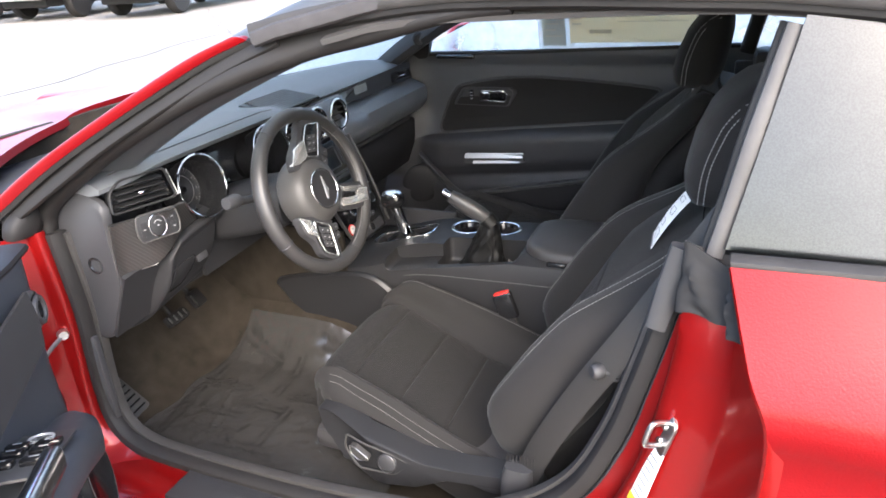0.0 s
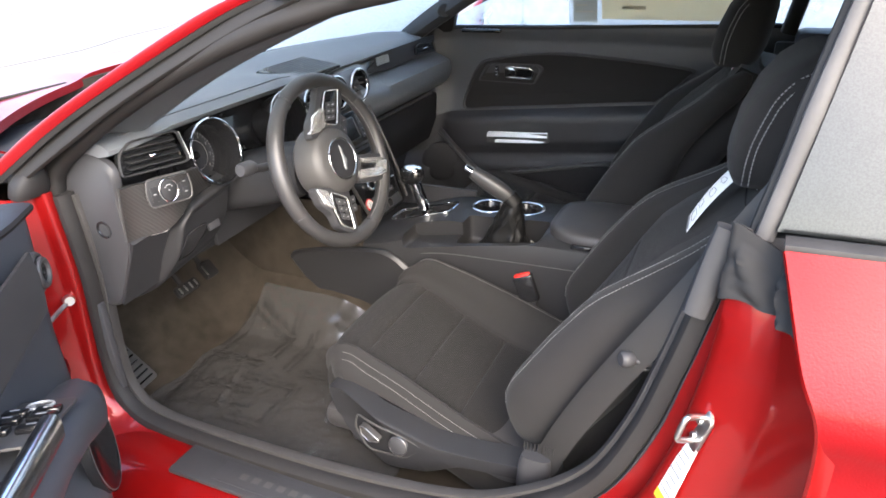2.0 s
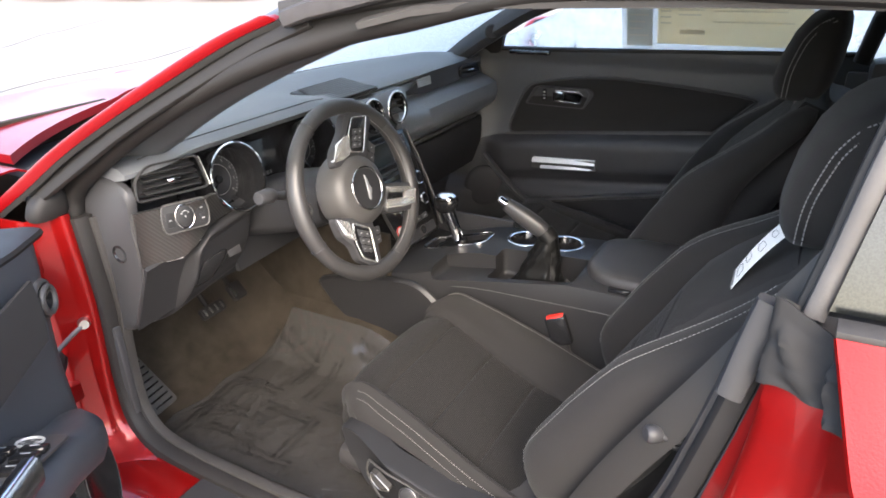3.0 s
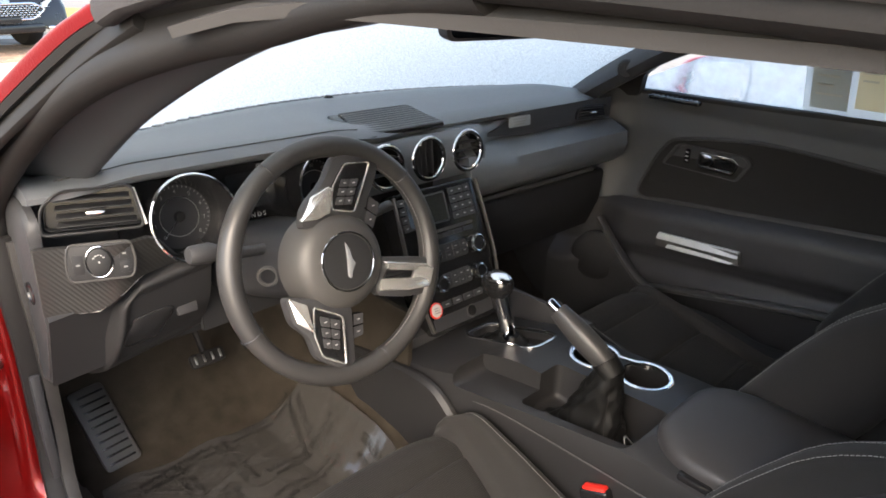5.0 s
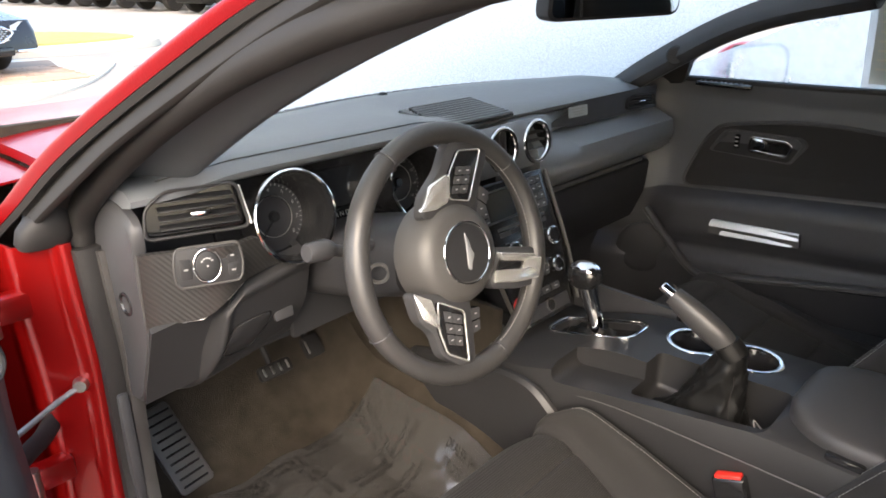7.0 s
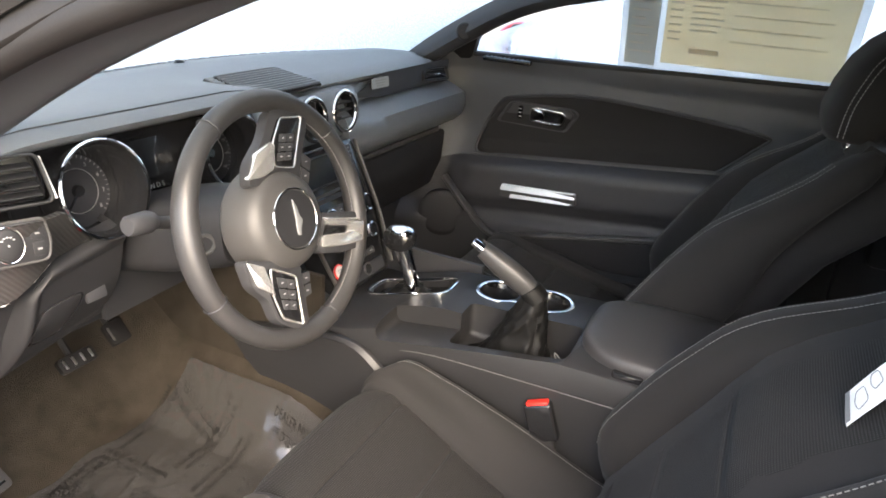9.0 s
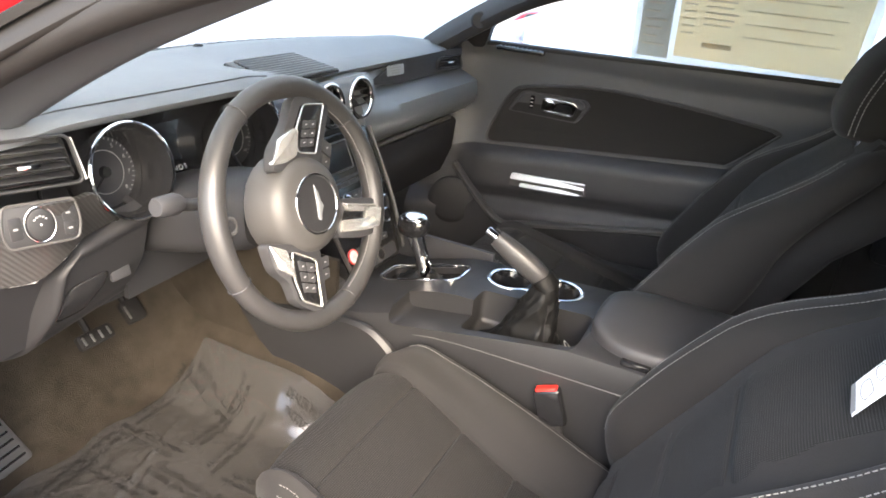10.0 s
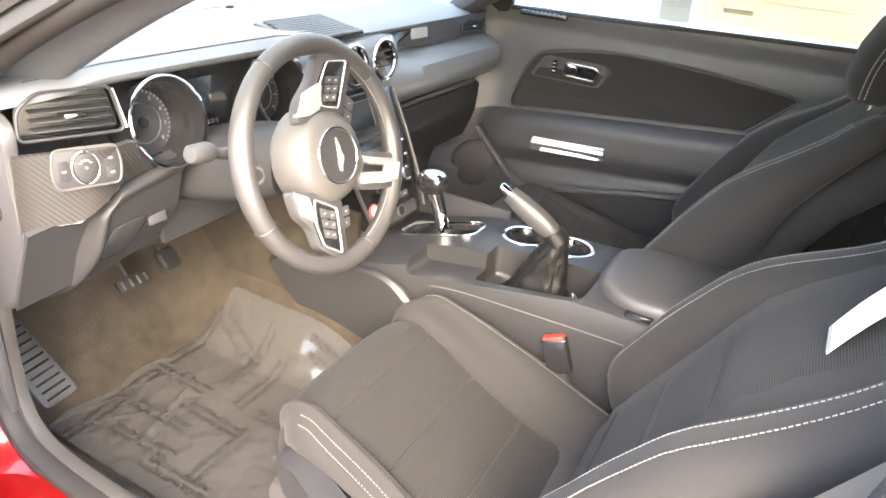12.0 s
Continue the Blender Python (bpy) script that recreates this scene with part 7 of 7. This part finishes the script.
# ---- outside ----
ASPHALT = material("pale_worn_asphalt", (0.24, 0.22, 0.195), 0.85, fine=60, bump=0.5, stains=0.35, vary=0.3, depth=0.01, spec=0.3)
CONCRETE = material("pale_concrete", (0.48, 0.45, 0.38), 0.85, fine=90, bump=0.3, stains=1.5, vary=0.15, depth=0.004)
GRASS = material("dry_yellow_grass", (0.36, 0.29, 0.08), 0.9, fine=80, bump=0.8, stains=4, vary=0.35, depth=0.02)
BRICK = material("brown_paver", (0.33, 0.22, 0.15), 0.85, fine=120, bump=0.4, stains=12, vary=0.2, depth=0.003, rand=0.25)
CARWHITE = material("white_car_paint", (0.78, 0.78, 0.77), 0.3, bump=0, vary=0.04, coat=0.6)
CARSILVER = material("silver_car_paint", (0.55, 0.56, 0.57), 0.3, metal=0.5, bump=0, vary=0.05, coat=0.6)
CARBLACK = material("black_car_paint", (0.012, 0.0125, 0.015), 0.28, bump=0, vary=0.1, coat=0.25, spec=0.35)
DARKGLASS = material("dark_car_glass", (0.02, 0.022, 0.025), 0.08, bump=0, vary=0.1)
LAMPRED = material("red_lamp_lens", (0.5, 0.02, 0.015), 0.2, bump=0)
LAMPCLEAR = material("clear_lamp_lens", (0.7, 0.7, 0.68), 0.15, bump=0)


def rise(x, y):
    """The lot is nearly level, with slight swells."""
    return 0.02 * noise.noise(V(x * 0.12, y * 0.12, 4.0))


def lot(u, v):
    x, y = math.copysign(abs(2 * u - 1) ** 2.2, u - 0.5) * 400, math.copysign(abs(2 * v - 1) ** 2.2, v - 0.5) * 400
    return V(x, y, rise(x, y))


single("ground", faces_of([[lot(i / 120, j / 120) for i in range(121)] for j in range(121)]), ASPHALT, "pale worn asphalt of a car lot", "ground", kind="structure")
# seams in the lot
for k, (x0, y0, x1, y1) in enumerate(((2, 6.2, 16, 9.5), (3, 9, 12, 15), (6, 5, 14, 12.5))):
    path = [V(lerp(x0, x1, i / 30), lerp(y0, y1, i / 30) + 0.25 * noise.noise(V(i * 0.3, k, 0)), 0) for i in range(31)]
    for p in path:
        p.z = rise(p.x, p.y) + 0.004
    single("tar_seam", sweep(path, squircle(0.016, 0.003, 6)), material("tar", (0.13, 0.118, 0.10), 0.8, bump=0.2), "dark tar seam across the asphalt", "seam", kind="structure")


def raised_plot(name, outline, height, mat, label, category):
    rows = []
    for w, h in ((1.0, -0.05), (1.0, height * 0.85), (0.985, height)):
        cx, cy = sum(p[0] for p in outline) / len(outline), sum(p[1] for p in outline) / len(outline)
        rows.append([V(lerp(cx, x, w), lerp(cy, y, w), rise(lerp(cx, x, w), lerp(cy, y, w)) + h) for x, y in outline])
    return single(name, loft(rows), mat, label, category, kind="structure", angle=30)


APRON = [(p.x, p.y) for p in spline([(-6, 6.95, 0), (0.0, 6.9, 0), (1.5, 7.3, 0), (2.7, 9.0, 0), (3.0, 10.0, 0), (2.2, 10.8, 0), (-2, 11.2, 0), (-6, 11.2, 0)], 6, True)]
raised_plot("pavement", APRON, 0.035, CONCRETE, "pale concrete apron with a rounded kerb", "pavement")
ISLAND = [(p.x, p.y) for p in spline([(0.3, 11.9, 0), (2.6, 11.2, 0), (4.4, 11.6, 0), (4.9, 12.6, 0), (4.2, 14.2, 0), (2.4, 15.2, 0), (0.6, 15, 0), (-0.4, 13.4, 0)], 6, True)]
raised_plot("kerb", ISLAND, 0.14, CONCRETE, "pale concrete kerb round a planted island", "kerb")
raised_plot("grass", [(lerp(2.2, x, 0.86), lerp(13.2, y, 0.86)) for x, y in ISLAND], 0.17, GRASS, "patch of dry yellow grass", "grass")
FARPLOT = [(p.x, p.y) for p in spline([(15.5, 9.6, 0), (22, 9.9, 0), (30, 10.6, 0), (30, 13.2, 0), (22, 12.2, 0), (16, 11.6, 0), (15, 10.6, 0)], 6, True)]
raised_plot("kerb", FARPLOT, 0.14, CONCRETE, "pale concrete kerb of a far island", "kerb")
raised_plot("grass", [(lerp(22, x, 0.94), lerp(11.2, y, 0.8)) for x, y in FARPLOT], 0.17, GRASS, "strip of dry yellow grass", "grass")


def bar_box(pts, half, mat=None):
    """A body shell from its side outline, mirrored in width, with rounded shoulders."""
    rows = []
    for w, s in ((-1, 0.90), (-0.96, 0.97), (-0.9, 1.0), (-0.3, 1.0), (0.3, 1.0), (0.9, 1.0), (0.96, 0.97), (1, 0.90)):
        cx, cz = sum(p[0] for p in pts) / len(pts), sum(p[1] for p in pts) / len(pts)
        rows.append([V(lerp(cx, x, lerp(1, s, 0.25)), w * half, lerp(cz, z, s)) for x, z in pts])
    return loft(rows)


def add_wheels(root, places, r, width):
    for x, y, inner in places:
        m = facing((x, y, r), (0, -1 if y < 0 else 1, 0))
        wl = part("wheel", lathe([(r * 0.62, width / 2), (r * 0.9, width / 2), (r, width * 0.3), (r, -width * 0.3), (r * 0.9, -width / 2), (r * 0.5, -width / 2)], m, 28), RUBBER, root)
        part("rim", lathe([(0.0001, width * 0.35), (r * 0.16, width * 0.36), (r * 0.2, width * 0.3), (r * 0.55, width * 0.34), (r * 0.63, width * 0.5), (r * 0.66, width * 0.48), (r * 0.6, 0)], m, 28), SATIN, wl)
        for k in range(6):
            part("rim_spoke", box(r * 0.14, r * 0.58, -r * 0.06, r * 0.06, width * 0.33, width * 0.46, 0.01, m=m @ pose(0, 0, 0, 0, 0, 60 * k)), CHROME, wl)


def pickup(paint, label):
    root = thing("pickup_truck", (0, 0, 0), label, "pickup truck", "parked pickup trucks")
    bed = [(0.0, 0.62), (0.0, 1.36), (2.1, 1.42), (2.1, 0.55), (1.65, 0.55), (1.5, 0.85), (1.2, 0.95), (0.9, 0.85), (0.75, 0.55)]
    part("bed", bar_box(bed, 1.0), paint, root)
    cab = [(2.12, 0.5), (2.12, 1.42), (2.25, 1.93), (2.9, 1.98), (3.6, 1.93), (4.2, 1.42), (5.6, 1.30), (5.85, 1.1), (5.85, 0.55), (5.35, 0.5), (5.2, 0.82), (4.9, 0.92), (4.6, 0.82), (4.45, 0.5)]
    part("cab", bar_box(cab, 1.0), paint, root)
    part("tailgate", box(-0.03, 0.02, -0.80, 0.80, 0.78, 1.36, 0.03), paint, root)
    part("gate_handle", box(-0.05, -0.02, -0.12, 0.12, 1.17, 1.25, 0.015), GLOSS, root)
    part("gate_badge", box(-0.04, -0.02, -0.09, 0.09, 1.02, 1.09, 0.02), SATIN, root)
    bp = part("bumper", box(-0.18, 0.05, -0.98, 0.98, 0.52, 0.72, 0.05), CHROME, root)
    part("plate", box(-0.19, -0.17, -0.16, 0.16, 0.56, 0.68, 0.005), WHITE, bp)
    part("step_pad", box(-0.19, -0.02, -0.5, 0.5, 0.715, 0.735, 0.005), RUBBER, bp)
    for s in (-1, 1):
        part("tail_lamp", box(-0.04, 0.12, s * 0.82, s * 0.995, 0.90, 1.30, 0.03), LAMPRED, root)
        part("side_window", box(2.5, 3.95, s * 0.985, s * 1.003, 1.42, 1.80, 0.05), DARKGLASS, root)
        part("side_step", box(2.2, 4.3, s * 0.93, s * 1.06, 0.42, 0.48, 0.02), RUBBER, root)
        part("door_mirror", box(3.95, 4.12, s * 1.02, s * 1.25, 1.40, 1.62, 0.04), paint, root)
    part("rear_window", box(2.10, 2.16, -0.78, 0.78, 1.46, 1.82, 0.03, m=Matrix.Translation((0.06, 0, 0))), DARKGLASS, root)
    part("chassis", box(0.3, 5.5, -0.7, 0.7, 0.32, 0.6, 0.05), RUBBER, root)
    add_wheels(root, [(1.2, -0.86, 0), (1.2, 0.86, 0), (4.9, -0.86, 0), (4.9, 0.86, 0)], 0.40, 0.27)
    return root


def park(x, y, turn):
    return pose(x, y, rise(x, y) + 0.005, 0, 0, turn)


silver_truck = pickup(CARSILVER, "silver pickup truck parked with its tailgate to the lot")
white_truck = pickup(CARWHITE, "white pickup truck parked with its tailgate to the lot")
black_truck = pickup(CARBLACK, "black pickup truck with chrome bumper parked in a row")
far_white_truck = copy_thing(white_truck, park(10.8, 19.0, 8))
for t, x, y in ((white_truck, 11.6, 13.1), (silver_truck, 11.2, 16.1), (black_truck, 10.3, 22.0)):
    t.matrix_basis = park(x, y, 8)
for k, src in enumerate((white_truck, silver_truck, white_truck, black_truck, white_truck)):
    copy_thing(src, park(9.9 - 0.42 * k, 25.0 + 3.0 * k, 8))


def sedan():
    root = thing("sedan_car", (0, 0, 0), "black sedan with chrome mesh grille parked on brick paving", "car")
    side = [(0.0, 0.35), (0.02, 0.58), (0.12, 0.74), (0.9, 0.90), (1.35, 1.0), (2.1, 1.40), (2.9, 1.47), (3.7, 1.38), (4.35, 1.08), (4.8, 1.05), (4.85, 0.5), (4.3, 0.3), (4.05, 0.3), (3.95, 0.55), (3.7, 0.66), (3.45, 0.55), (3.35, 0.3), (1.3, 0.28), (1.2, 0.55), (0.95, 0.66), (0.7, 0.55), (0.6, 0.28)]
    part("body", bar_box(side, 0.92), CARBLACK, root, angle=30)
    gr = part("grille", box(-0.06, 0.05, -0.48, 0.48, 0.47, 0.67, 0.05), GLOSS, root)
    part("grille_frame", sweep([V(-0.062, y, 0.57 + 0.85 * z) for y, z in rounded([(-0.52, 0.03), (-0.36, 0.12), (0.36, 0.12), (0.52, 0.03), (0.34, -0.12), (-0.34, -0.12)], 0.05)], circle(0.014, 8), up=(1, 0, 0), closed=True), CHROME, gr)
    for r in range(6):
        for c in range(15):
            part("mesh_link", box(-0.075, -0.06, -0.43 + c * 0.06 + (0.03 if r % 2 else 0), -0.39 + c * 0.06 + (0.03 if r % 2 else 0), 0.49 + r * 0.029, 0.501 + r * 0.029, 0.004), CHROME, gr) if abs(-0.41 + c * 0.06) < 0.42 else None
    part("front_badge", lathe([(0.0001, 0.01), (0.05, 0.01), (0.055, 0)], facing((-0.02, 0, 0.70), (-1, 0, 0.3)) @ Matrix.Diagonal((1.2, 0.5, 1, 1)), 20), STEEL, root)
    for s in (-1, 1):
        part("headlamp", loft([[V(-0.01 + 0.13 * k + 0.02 * abs(a), s * (0.52 + 0.34 * k) , 0.645 + 0.05 * k + b * h) for a, b in squircle(1, 1, 12)] for k, h in ((0, 0.03), (0.5, 0.055), (1, 0.03))]), LAMPCLEAR, root)
        part("fog_lamp", box(-0.03, 0.1, s * 0.55, s * 0.84, 0.31, 0.36, 0.02), CHROME, root)
        part("side_window", box(1.75, 3.9, s * 0.84, s * 0.925, 1.02, 1.33, 0.1), DARKGLASS, root)
        part("door_mirror", box(1.55, 1.72, s * 0.93, s * 1.1, 0.98, 1.12, 0.04), CARBLACK, root)
    part("windscreen", sheet(lambda u, v: V(lerp(1.36, 2.05, v), lerp(-0.72, 0.72, u), lerp(1.02, 1.405, v)), 4, 4, 0.01), DARKGLASS, root)
    part("lower_intake", box(-0.05, 0.05, -0.5, 0.5, 0.28, 0.40, 0.03), GLOSS, root)
    part("plate", box(-0.085, -0.07, -0.15, 0.15, 0.42, 0.50, 0.004), GLOSS, root)
    add_wheels(root, [(0.95, -0.80, 0), (0.95, 0.80, 0), (3.7, -0.80, 0), (3.7, 0.80, 0)], 0.335, 0.22)
    return root


sd = sedan()
sd.matrix_basis = pose(1.12, 8.6, rise(1, 9) + 0.045, 0, 0, 108) @ Matrix.Scale(0.84, 4)
# brick paving under the sedan
paving = single("brick_paving", loft([[V(x, y, rise(x, y) + h) for x, y in ((-3, 8.0), (1.9, 8.1), (2.4, 10.4), (-3, 10.6))] for h in (0.02, 0.038)]), material("paving_bed", (0.2, 0.15, 0.11), 0.9), "brown brick paving in the apron", "paving", kind="structure")
brick_me = bpy.data.meshes.new("brick")
_bb = box(-0.098, 0.098, -0.048, 0.048, 0, 0.016, 0.004, 1)
_bb.to_mesh(brick_me)
_bb.free()
brick_me.materials.append(BRICK)
for r in range(15):
    for c in range(20):
        x, y = -1.9 + c * 0.204 + (0.1 if r % 2 else 0), 8.10 + r * 0.105
        b = new("brick", brick_me)
        b.parent = paving
        b.matrix_basis = Matrix.Translation((x, y, rise(x, y) + 0.034 + 0.002 * random.random())) @ pose(0, 0, 0, 0, 0, random.uniform(-1.2, 1.2))
